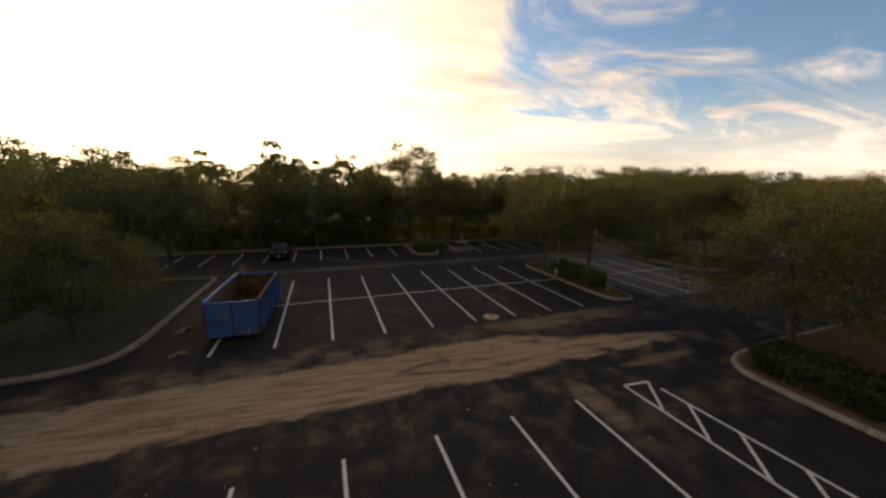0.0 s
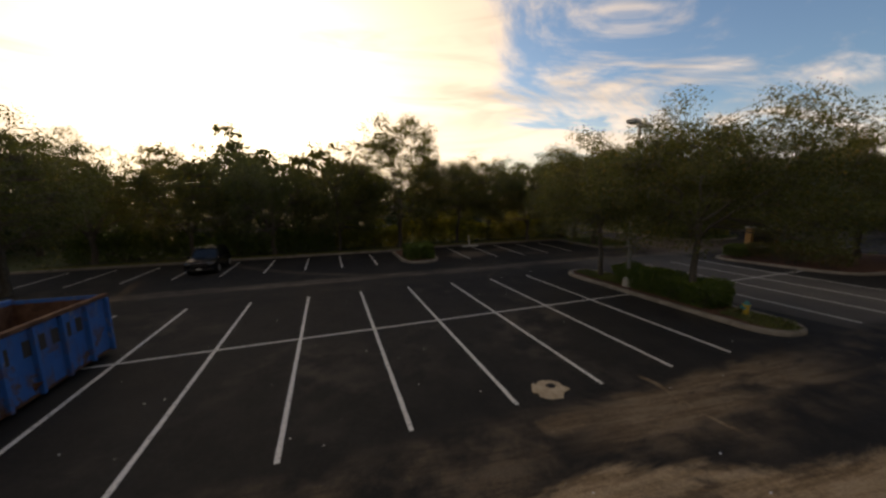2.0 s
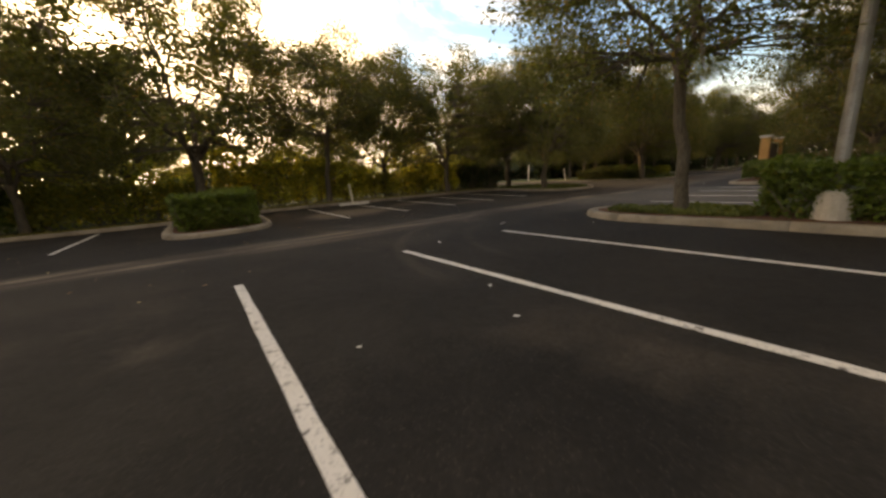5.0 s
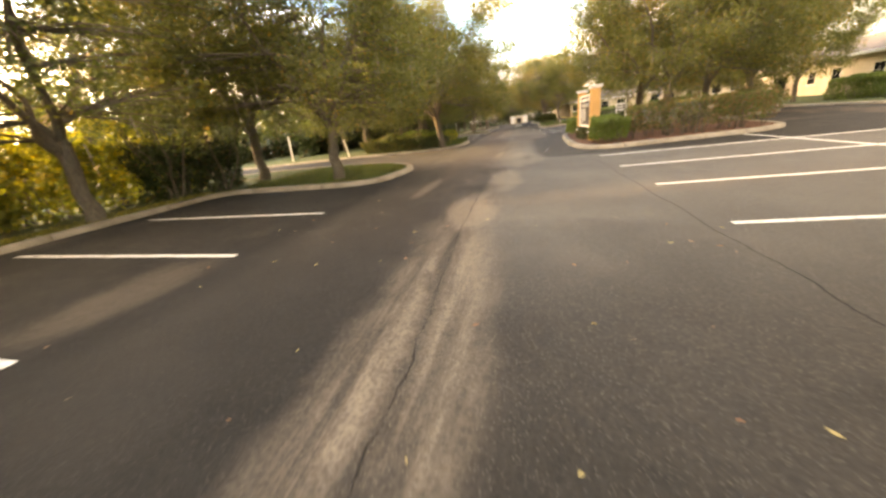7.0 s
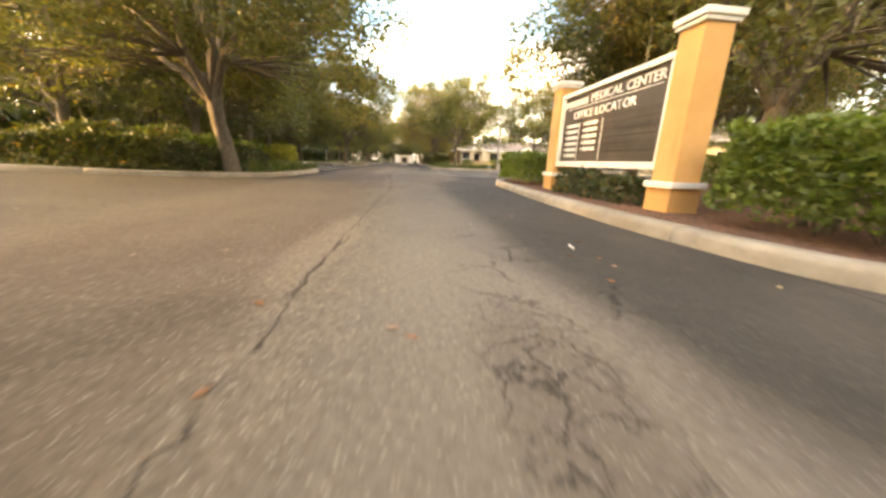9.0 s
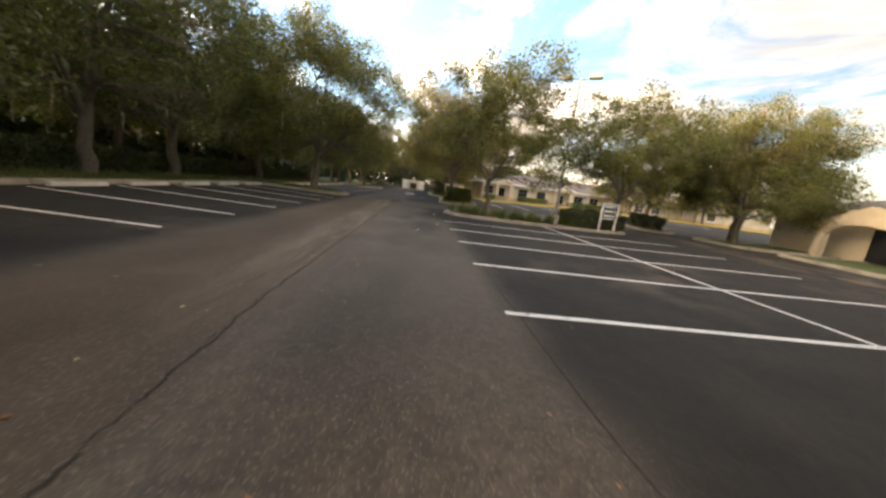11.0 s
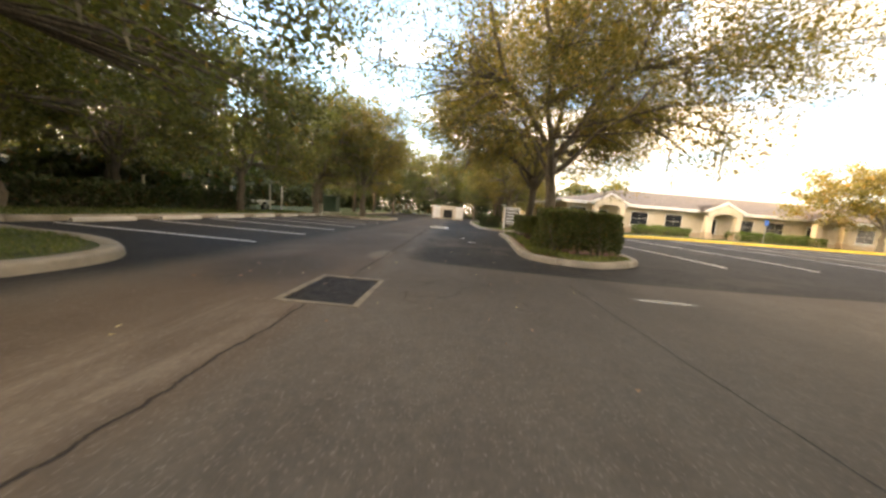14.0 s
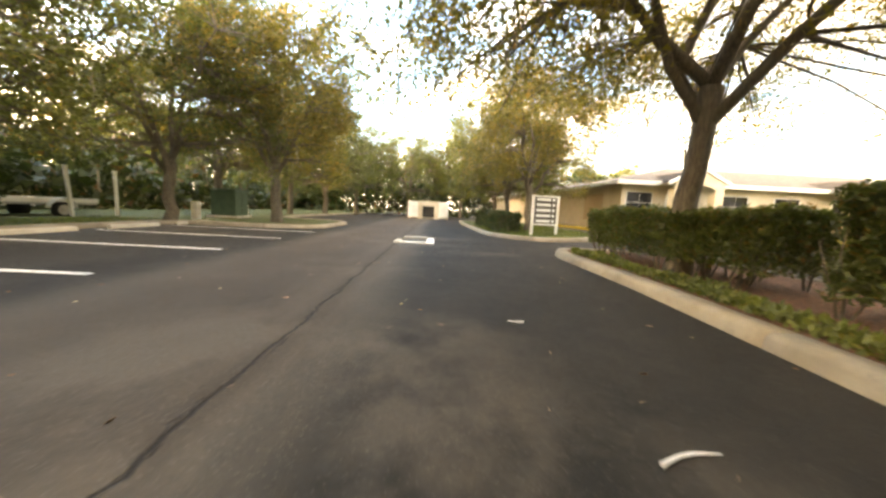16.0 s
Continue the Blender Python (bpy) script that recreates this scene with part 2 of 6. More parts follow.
    curl = g.m("MULTIPLY", g.m("MULTIPLY", g.step(curl, 0.05, 0.55, 1.0, 0.0), g.step(x, 12.0, 16.0, 1.0, 0.0)), g.step(streak, 0.0, 1.0, 0.08, 0.42))
    turn_c = g.vm("LENGTH", g.vec(g.m("SUBTRACT", x, 15.6), g.m("SUBTRACT", y, 3.6), 0.0))
    turn = g.m("MAXIMUM", g.step(g.m("ABSOLUTE", g.m("SUBTRACT", turn_c, 5.2)), 0.02, 0.20, 1.0, 0.0), g.m("MULTIPLY", g.step(g.m("ABSOLUTE", g.m("SUBTRACT", turn_c, 3.7)), 0.02, 0.16, 1.0, 0.0), 0.5))
    turn = g.m("MULTIPLY", g.m("MULTIPLY", turn, g.step(x, 14.6, 16.0, 1.0, 0.0)), g.m("MULTIPLY", g.step(y, 3.2, 4.6), g.step(n_small, 0.3, 0.7, 0.05, 0.17)))
    dust_and_sun = g.m("MAXIMUM", dust_and_sun, g.m("MAXIMUM", curl, turn))
    col = g.mix(g.m("MULTIPLY", dust_and_sun, 0.85), col, (0.30, 0.235, 0.17))
    # the side road has carried dust into the lane
    mouth = g.vm("LENGTH", g.vec(g.m("MULTIPLY", g.m("SUBTRACT", x, 37.6), 0.8), g.m("SUBTRACT", y, 14.5), 0.0))
    mouth = g.m("MULTIPLY", g.step(g.m("ADD", mouth, g.m("MULTIPLY", blotch, 3.0)), 4.2, 8.4, 1.0, 0.0), g.step(n_small, 0.2, 0.7, 0.6, 1.0))
    col = g.mix(g.m("MULTIPLY", mouth, 0.62), col, (0.23, 0.175, 0.118))
    # dark sealed stretches and damp stains
    for px, py, rx, ry, k in ((28.6, 12.0, 3.2, 0.9, 0.75), (36.0, 6.9, 4.2, 0.8, 0.4), (34.0, 7.2, 1.0, 0.5, 0.45), (57.2, 7.5, 2.0, 0.7, 0.55), (54.2, 8.2, 1.2, 0.6, 0.30), (61.6, 7.2, 2.2, 0.8, 0.5), (71.8, 11.2, 1.6, 1.0, 0.55), (65.8, 8.0, 1.4, 0.7, 0.25)):
        col = g.mix(g.m("MULTIPLY", spot(px, py, rx, ry), k), col, (0.027, 0.023, 0.019))
    # loose sand across the south lane
    sy = g.m("ADD", y, g.m("MULTIPLY", g.m("SUBTRACT", g.noise(g.vec(g.m("MULTIPLY", x, 0.55), y, 0.0), 0.42, 8.0, 0.66, 0.8), 0.5), 2.3))
    past = g.m("MAXIMUM", g.m("SUBTRACT", x, 6.0), 0.0)
    edge_n = g.m("ADD", -8.55, g.m("MULTIPLY", past, -0.27))
    band = g.m("MULTIPLY", g.step(sy, -12.0, -11.62), g.m("SUBTRACT", 1.0, g.step(g.m("SUBTRACT", sy, edge_n), -0.34, 0.14)))
    band = g.m("MULTIPLY", band, g.m("MULTIPLY", g.step(x, -30.0, -26.0), g.step(x, 14.0, 22.0, 1.0, 0.0)))
    flow = g.noise(g.vec(g.m("MULTIPLY", x, 0.30), g.m("ADD", y, g.m("MULTIPLY", x, 0.12)), 2.0), 0.85, 9.0, 0.68, 1.0)
    holes = g.step(g.m("SUBTRACT", flow, g.step(x, -4.0, 10.0, 0.0, 0.05)), 0.28, 0.46)
    fan = g.m("MULTIPLY", g.m("MULTIPLY", g.step(sy, -8.6, -8.0), g.step(sy, -7.2, -6.4, 1.0, 0.0)), g.m("MULTIPLY", g.step(x, 5.0, 8.0), g.step(x, 13.0, 18.0, 1.0, 0.0)))
    trail = g.m("ABSOLUTE", g.m("SUBTRACT", x, g.m("ADD", 9.56, g.m("MULTIPLY", g.m("SUBTRACT", g.noise(g.vec(0.0, y, 4.0), 0.8, 5.0, 0.6), 0.5), 0.5))))
    trail = g.m("MULTIPLY", g.step(trail, 0.02, 0.14, 1.0, 0.0), g.m("MULTIPLY", g.step(y, -6.5, -6.15, 1.0, 0.0), g.m("MULTIPLY", g.step(y, -9.2, -8.4), 0.6)))
    smear = g.m("MULTIPLY", g.m("MULTIPLY", g.step(sy, -9.6, -8.3), g.step(sy, -7.6, -6.2, 1.0, 0.0)), g.m("MULTIPLY", g.step(n_mid, 0.36, 0.70), g.step(x, -8.0, 9.0, 0.50, 0.26)))
    south = g.m("MULTIPLY", g.m("MULTIPLY", g.step(y, -19.0, -12.2), g.step(y, -11.9, -11.5, 1.0, 0.0)), g.m("MULTIPLY", g.step(n_mid, 0.46, 0.72), 0.30))
    drift = g.m("MULTIPLY", g.m("MAXIMUM", spot(6.4, -7.2, 1.2, 0.5), g.m("MAXIMUM", spot(12.2, -12.9, 2.6, 0.35), spot(6.6, -14.6, 0.7, 1.6))), 0.5)
    sand = g.m("MAXIMUM", g.m("MULTIPLY", band, holes), g.m("MAXIMUM", g.m("MAXIMUM", g.m("MAXIMUM", smear, drift), south), g.m("MAXIMUM", trail, g.m("MULTIPLY", g.m("MULTIPLY", fan, holes), 0.5))))
    ruts = g.noise(g.vec(g.m("MULTIPLY", x, 0.25), g.m("MULTIPLY", g.m("ADD", y, g.m("MULTIPLY", x, 0.10)), 2.6), 0.0), 1.5, 7.0, 0.72)
    sand = g.m("MULTIPLY", sand, g.step(ruts, 0.28, 0.56, 0.42, 1.0))
    sandcol = g.mix(g.step(n_small, 0.3, 0.7), (0.29, 0.180, 0.088), (0.46, 0.305, 0.158))
    sandcol = g.mix(g.step(ruts, 0.40, 0.60, 0.0, 0.55), sandcol, (0.52, 0.40, 0.26))
    col = g.mix(sand, col, sandcol)
    # cracks: one long one by the seam, a net of them where the lane is worn
    off_line = g.m("SUBTRACT", g.m("ADD", y, g.m("MULTIPLY", g.m("SUBTRACT", g.noise(g.vec(x, 0.0, 5.0), 1.6, 8.0, 0.74), 0.5), g.m("ADD", 0.30, g.m("MULTIPLY", g.m("MULTIPLY", g.step(x, 24.0, 26.0), g.step(x, 30.0, 33.0, 1.0, 0.0)), 0.35)))), mid_y)
    crack = g.m("ABSOLUTE", off_line)
    crumble = g.m("MULTIPLY", g.step(g.noise(c, 2.4, 5.0, 0.72), 0.46, 0.74), g.m("ADD", 0.020, g.m("MULTIPLY", g.m("MULTIPLY", g.step(x, 29.0, 31.0), g.step(x, 33.0, 35.0, 1.0, 0.0)), 0.03)))
    line = g.m("MULTIPLY", g.m("MULTIPLY", g.step(crack, 0.002, g.m("ADD", g.step(x, 40.0, 48.0, 0.005, 0.018), crumble), 1.0, 0.0), g.step(x, 11.0, 13.0)), g.m("MAXIMUM", g.step(g.noise(c, 1.6, 4.0, 0.7), 0.34, 0.50), g.m("MULTIPLY", g.step(x, 44.0, 48.0), 0.85)))
    braid = g.m("ABSOLUTE", g.m("SUBTRACT", g.m("ADD", y, g.m("MULTIPLY", g.m("SUBTRACT", g.noise(g.vec(x, 0.0, 23.0), 0.9, 7.0, 0.70), 0.5), 0.62)), mid_y))
    braid = g.m("MULTIPLY", g.m("MULTIPLY", g.step(braid, 0.002, g.m("ADD", 0.007, g.m("MULTIPLY", crumble, 0.6)), 1.0, 0.0), g.step(x, 29.0, 32.0)), g.step(g.noise(c, 0.7, 4.0, 0.7), 0.46, 0.56))
    line = g.m("MAXIMUM", line, braid)
    cross = g.m("ABSOLUTE", g.m("SUBTRACT", g.m("ADD", x, g.m("MULTIPLY", g.m("SUBTRACT", g.noise(g.vec(y, 3.0, 1.0), 1.7, 7.0, 0.72), 0.5), 0.35)), 25.55))
    cross = g.m("MULTIPLY", g.m("MULTIPLY", g.step(cross, 0.003, 0.016, 1.0, 0.0), g.step(y, 7.8, 8.4)), g.step(y, 9.3, 9.6, 1.0, 0.0))
    line = g.m("MAXIMUM", line, cross)
    warped = g.vm("ADD", c, g.vec(g.m("MULTIPLY", g.noise(c, 3.3, 6.0, 0.7), 0.5), g.m("MULTIPLY", g.noise(c, 3.7, 6.0, 0.7), 0.5), 0.0))
    net = g.m("MULTIPLY", g.step(g.voronoi(warped, 1.5, "DISTANCE_TO_EDGE"), 0.003, 0.014, 1.0, 0.0), g.step(g.noise(c, 1.4, 3.0), 0.46, 0.58))
    where = g.m("MULTIPLY", g.step(g.noise(c, 0.24, 3.0), 0.60, 0.68), g.m("MULTIPLY", worn, 0.6))
    where = g.m("MAXIMUM", where, g.m("MAXIMUM", spot(71.4, 7.6, 1.5, 1.9), spot(33.2, 7.6, 1.6, 0.7)))
    fine_net = g.step(g.voronoi(warped, 4.6, "DISTANCE_TO_EDGE"), 0.006, 0.032, 1.0, 0.0)
    where2 = g.m("MAXIMUM", spot(59.7, 8.25, 0.75, 0.5), g.m("MAXIMUM", spot(31.7, 8.12, 0.8, 0.28), g.m("MAXIMUM", spot(28.5, 9.3, 0.8, 0.55), spot(25.5, 9.35, 0.55, 0.6))))
    where2 = g.m("MAXIMUM", where2, g.m("MULTIPLY", spot(61.6, 7.9, 1.8, 0.5), 0.45))
    joint_y = g.m("ADD", g.m("ADD", 5.85, g.step(x, 40.0, 48.0, 0.0, 0.48)), g.step(x, 60.0, 66.0, 0.0, -0.55))
    joint_w = g.m("MULTIPLY", g.m("SUBTRACT", g.noise(g.vec(x, 2.0, 9.0), 0.8, 6.0, 0.66), 0.5), g.step(x, 40.0, 48.0, 0.34, 0.10))
    joint = g.m("MULTIPLY", g.step(g.m("ABSOLUTE", g.m("SUBTRACT", g.m("ADD", y, joint_w), joint_y)), 0.003, g.m("ADD", 0.012, g.m("MULTIPLY", crumble, 0.5)), 1.0, 0.0), g.step(x, 18.6, 19.4))
    joint = g.m("MULTIPLY", joint, g.step(x, 72.0, 73.0, 1.0, 0.0))
    cracks = g.m("MAXIMUM", g.m("MAXIMUM", line, g.m("MULTIPLY", net, where)), g.m("MAXIMUM", g.m("MULTIPLY", g.m("MULTIPLY", fine_net, where2), 0.8), joint))
    col = g.mix(g.m("MULTIPLY", where2, 0.45), col, g.vm("MULTIPLY", col, (0.55, 0.52, 0.48)))
    col = g.mix(g.m("MULTIPLY", cracks, 0.88), col, (0.014, 0.012, 0.010))
    # grit: pale stones and dark pores
    stones = g.step(g.voronoi(c, 44.0), 0.12, 0.34, 1.0, 0.0)
    stones = g.m("MULTIPLY", stones, g.step(g.noise(c, 22.0, 2.0), 0.43, 0.53))
    mottle = g.noise(c, 26.0, 5.0, 0.75)
    col = g.mix(g.m("MULTIPLY", g.step(mottle, 0.38, 0.60, 0.60, 0.0), g.m("SUBTRACT", g.step(x, 40.0, 50.0, 1.0, 0.40), g.m("MULTIPLY", grey, 0.4))), col, g.vm("MULTIPLY", col, (0.42, 0.40, 0.38)))
    col = g.mix(g.m("MULTIPLY", stones, g.m("ADD", 0.07, g.m("MULTIPLY", g.m("MULTIPLY", g.m("MAXIMUM", worn, g.m("MULTIPLY", brown, 0.8)), g.m("SUBTRACT", g.step(x, 40.0, 50.0, 0.50, 0.28), g.m("MULTIPLY", grey, 0.22))), g.step(x, 70.0, 74.0, 1.0, 0.4)))), col, (0.42, 0.36, 0.285))
    col = g.mix(g.step(n_fine, 0.35, 0.7, 0.0, 0.35), col, g.vm("MULTIPLY", col, (0.55, 0.55, 0.55)))
    damp = g.m("MULTIPLY", g.step(g.noise(c, 0.33, 4.0, 0.6), 0.56, 0.68), g.m("MULTIPLY", worn, 0.6))
    col = g.mix(damp, col, g.vm("MULTIPLY", col, (0.74, 0.73, 0.72)))
    wet = spot(71.57, 4.4, 0.16, 0.75, 0.4, 0.9, 0.5)
    g.put(p.inputs["Roughness"], g.m("MULTIPLY", g.m("ADD", 0.70, g.m("MULTIPLY", n_small, 0.25)), g.m("SUBTRACT", 1.0, g.m("MULTIPLY", wet, 0.9))))
    h = g.m("ADD", g.m("ADD", g.m("MULTIPLY", n_fine, 0.35), g.m("MULTIPLY", stones, 0.3)), g.m("SUBTRACT", g.m("MULTIPLY", n_small, 0.4), g.m("MULTIPLY", cracks, 2.0)))
    return col, h, 0.75, 0.012


def paint_build(g, p):
    c = place(g)
    w = g.step(g.noise(c, 9.0, 6.0, 0.74), 0.35, 0.46)
    w2 = g.step(g.noise(c, 45.0, 3.0, 0.7), 0.30, 0.42)
    f = g.m("MULTIPLY", w, w2)
    dirt = g.noise(c, 1.6, 4.0)
    return g.mix(f, (0.10, 0.09, 0.08), g.mix(dirt, (0.60, 0.57, 0.50), (0.74, 0.72, 0.67))), f, 0.4, 0.004


def kerb_build(g, p):
    c = place(g)
    n, s = g.noise(c, 1.4, 5.0, 0.62), g.noise(c, 70.0, 3.0, 0.7)
    col = g.mix(g.step(n, 0.3, 0.7), (0.20, 0.165, 0.120), (0.33, 0.28, 0.215))
    stain = g.step(g.noise(c, 5.0, 5.0, 0.7), 0.52, 0.72)
    col = g.mix(g.m("MULTIPLY", stain, 0.55), col, (0.16, 0.14, 0.11))
    col = g.mix(g.step(s, 0.5, 0.75, 0.0, 0.4), col, (0.20, 0.18, 0.15))
    return col, s, 0.5, 0.006


def mulch_build(g, p):
    c = place(g)
    v = g.voronoi(g.vm("MULTIPLY", c, (1.0, 1.6, 1.0)), 30.0)
    n = g.noise(c, 14.0, 5.0, 0.7)
    col = g.mix(g.step(n, 0.35, 0.65), (0.055, 0.022, 0.012), (0.20, 0.085, 0.045))
    return g.mix(g.step(v, 0.1, 0.5, 0.5, 0.0), col, (0.28, 0.15, 0.08)), g.m("ADD", v, n), 0.9, 0.03


def grass_build(g, p):
    c = place(g)
    n, s, q = g.noise(c, 0.5, 4.0, 0.6), g.noise(c, 55.0, 3.0, 0.7), g.noise(c, 6.0, 4.0, 0.65)
    col = g.mix(g.step(q, 0.3, 0.7), (0.045, 0.070, 0.016), (0.110, 0.130, 0.035))
    col = g.mix(g.step(n, 0.5, 0.72, 0.0, 0.7), col, (0.16, 0.125, 0.055))
    return g.mix(g.step(s, 0.3, 0.7, 0.5, 0.0), col, (0.025, 0.035, 0.010)), s, 0.8, 0.05


def bark_build(g, p):
    c = coords(g)
    st = g.noise(g.vm("MULTIPLY", c, (14.0, 14.0, 3.5)), 1.6, 7.0, 0.7, 0.2)
    n = g.noise(c, 1.2, 4.0)
    col = g.mix(g.step(st, 0.35, 0.65), (0.085, 0.068, 0.050), (0.165, 0.134, 0.098))
    return g.mix(g.step(n, 0.5, 0.72, 0.0, 0.55), col, (0.17, 0.165, 0.13)), st, 0.7, 0.02


def dumpster_build(g, p):
    c = coords(g)
    r = g.step(g.noise(c, 1.5, 7.0, 0.70, 0.3), 0.50, 0.60)
    drip = g.step(g.noise(g.vm("MULTIPLY", c, (5.0, 5.0, 0.7)), 1.3, 5.0, 0.7), 0.54, 0.66)
    low = g.step(g.xyz(c)[2], 0.25, 1.7, 1.0, 0.45)
    f = g.m("MAXIMUM", g.m("MULTIPLY", r, low), g.m("MULTIPLY", drip, g.m("MULTIPLY", low, 0.8)))
    n = g.noise(c, 3.0, 4.0)
    blue = g.mix(n, (0.016, 0.115, 0.36), (0.035, 0.21, 0.55))
    worn = g.step(g.noise(g.vm("MULTIPLY", c, (2.2, 2.2, 1.0)), 1.1, 6.0, 0.72, 0.6), 0.56, 0.66)
    blue = g.mix(g.m("MULTIPLY", worn, 0.8), blue, (0.36, 0.31, 0.22))
    rust = g.mix(g.noise(c, 22.0, 4.0), (0.085, 0.035, 0.015), (0.25, 0.15, 0.09))
    g.put(p.inputs["Roughness"], g.m("ADD", 0.42, g.m("MULTIPLY", f, 0.4)))
    return g.mix(f, blue, rust), f, 0.3, 0.004


def roof_build(g, p):
    c = coords(g)
    x, y, z = g.xyz(c)
    b = g.m("FRACT", g.m("MULTIPLY", z, 9.0))
    n = g.noise(g.vm("MULTIPLY", c, (2.0, 2.0, 7.0)), 2.5, 4.0)
    col = g.mix(g.step(n, 0.3, 0.7), (0.085, 0.066, 0.055), (0.17, 0.135, 0.112))
    return g.mix(g.step(b, 0.0, 0.16, 0.55, 0.0), col, (0.035, 0.028, 0.024)), b, 0.4, 0.02


def stucco(name, a, b):
    def build(g, p):
        c = coords(g)
        n, s = g.noise(c, 0.8, 4.0, 0.6), g.noise(c, 45.0, 4.0, 0.7)
        drip = g.step(g.noise(g.vm("MULTIPLY", c, (3.0, 3.0, 0.35)), 1.2, 5.0, 0.65), 0.55, 0.8)
        col = g.mix(g.step(n, 0.3, 0.7), a, b)
        return g.mix(g.m("MULTIPLY", drip, 0.35), col, tuple(0.55 * v for v in a)), s, 0.5, 0.006
    return material(name, build, 0.85)


def brick_build(g, p):
    n = g.add("ShaderNodeTexBrick")
    g.put(n.inputs["Vector"], coords(g))
    n.inputs["Scale"].default_value = 4.0
    n.inputs["Color1"].default_value, n.inputs["Color2"].default_value, n.inputs["Mortar"].default_value = (0.26, 0.10, 0.06, 1), (0.34, 0.15, 0.09, 1), (0.4, 0.36, 0.3, 1)
    return n.outputs[0]


ASPHALT = material("asphalt", asphalt_build, 0.8, spec=0.28)
PAINT = material("road_paint", paint_build, 0.7)
LEAFMOULD = plain("leaf_mould", (0.020, 0.022, 0.010), (0.060, 0.055, 0.028), 1.2, 0.95, 0.0, 0.9, 18.0, 0.04, world=True)
KERB = material("kerb_concrete", kerb_build, 0.88)
MULCH = material("bark_mulch", mulch_build, 0.95)
GRASS = material("turf", grass_build, 0.9)
BARK = material("oak_bark", bark_build, 0.92)
BLUE = material("blue_steel", dumpster_build, 0.5)
RUST = plain("rust", (0.075, 0.030, 0.014), (0.22, 0.105, 0.055), 2.5, 0.9, 0.0, 0.6, 30.0)
ROOF = material("shingles", roof_build, 0.9)
CREAM = stucco("cream_stucco", (0.50, 0.40, 0.28), (0.60, 0.50, 0.37))
TAN = stucco("tan_stucco", (0.40, 0.28, 0.18), (0.50, 0.36, 0.24))
ORANGE = stucco("orange_stucco", (0.56, 0.30, 0.11), (0.66, 0.37, 0.15))
TRIM = plain("white_trim", (0.66, 0.62, 0.54), (0.80, 0.77, 0.70), 1.5, 0.6, 0.0, 0.15, 30.0)
BRICK = material("brick", brick_build, 0.9)
SIGNDARK = plain("dark_panel", (0.060, 0.048, 0.036), (0.085, 0.068, 0.052), 2.0, 0.5, 0.0, 0.1, 60.0)
SIGNWHITE = plain("white_lettering", (0.70, 0.68, 0.62), (0.82, 0.80, 0.74), 3.0, 0.6, 0.0, 0.1, 30.0)
GREYMETAL = plain("galvanised_steel", (0.28, 0.27, 0.25), (0.42, 0.41, 0.38), 4.0, 0.5, 0.6, 0.1, 30.0)
DARKIRON = plain("cast_iron", (0.018, 0.017, 0.017), (0.055, 0.048, 0.042), 6.0, 0.6, 0.4, 0.4, 60.0)
# near-black: the shade inside pits and holes put into the colour
PIT_SHADE = plain("pit_shade", (0.006, 0.006, 0.006), (0.014, 0.013, 0.012), 3.0, 0.95)
CONCRETE = plain("pale_concrete", (0.42, 0.38, 0.31), (0.58, 0.54, 0.46), 2.5, 0.9, 0.0, 0.5, 60.0, 0.006)
SANDY = plain("crumbled_concrete", (0.34, 0.25, 0.15), (0.50, 0.40, 0.27), 4.0, 0.95, 0.0, 0.6, 50.0, 0.01)
GRATEFRAME = plain("stained_concrete", (0.10, 0.080, 0.058), (0.20, 0.165, 0.12), 3.0, 0.92, 0.0, 0.6, 40.0, 0.006)
YELLOWP = plain("yellow_paint", (0.55, 0.34, 0.03), (0.68, 0.44, 0.06), 3.0, 0.6, 0.0, 0.2, 30.0)
TEAL = plain("teal_paint", (0.03, 0.22, 0.20), (0.06, 0.32, 0.28), 3.0, 0.6, 0.0, 0.2, 30.0)
GREENBOX = plain("green_paint", (0.035, 0.075, 0.045), (0.055, 0.105, 0.065), 3.0, 0.55, 0.0, 0.1, 30.0)
CARPAINT = plain("dark_car_paint", (0.016, 0.017, 0.019), (0.022, 0.023, 0.026), 1.0, 0.22, 0.5, 0.02, 20.0)
WHITECAR = plain("white_car_paint", (0.60, 0.60, 0.60), (0.66, 0.66, 0.66), 1.0, 0.25, 0.0, 0.02, 20.0)
RUBBER = plain("rubber", (0.012, 0.012, 0.012), (0.022, 0.021, 0.020), 6.0, 0.85)
CHROME = plain("chrome", (0.55, 0.55, 0.55), (0.65, 0.65, 0.65), 2.0, 0.15, 1.0, 0.02)
GLASS = plain("dark_glass", (0.012, 0.014, 0.016), (0.020, 0.023, 0.026), 1.0, 0.06, 0.0, 0.01)
MOSS = plain("grey_moss", (0.13, 0.115, 0.075), (0.25, 0.215, 0.145), 3.0, 0.95, 0.0, 0.4, 30.0)
OAK = leafy("oak_leaves", (0.050, 0.060, 0.017), (0.165, 0.168, 0.055), (0.26, 0.17, 0.05), 0.48, 0.05)
# warmer copy of the oak leaves, low sunlight put into its colour
OAK_WARM = leafy("oak_leaves_warm", (0.080, 0.072, 0.020), (0.23, 0.19, 0.065), (0.33, 0.20, 0.06), 0.52, 0.08)
OAK_COOL = leafy("oak_leaves_cool", (0.040, 0.056, 0.019), (0.130, 0.148, 0.054), (0.20, 0.16, 0.05), 0.46, 0.03)
SHRUB = leafy("hedge_leaves", (0.045, 0.080, 0.012), (0.145, 0.205, 0.036), (0.16, 0.16, 0.03), 0.28, 0.06)
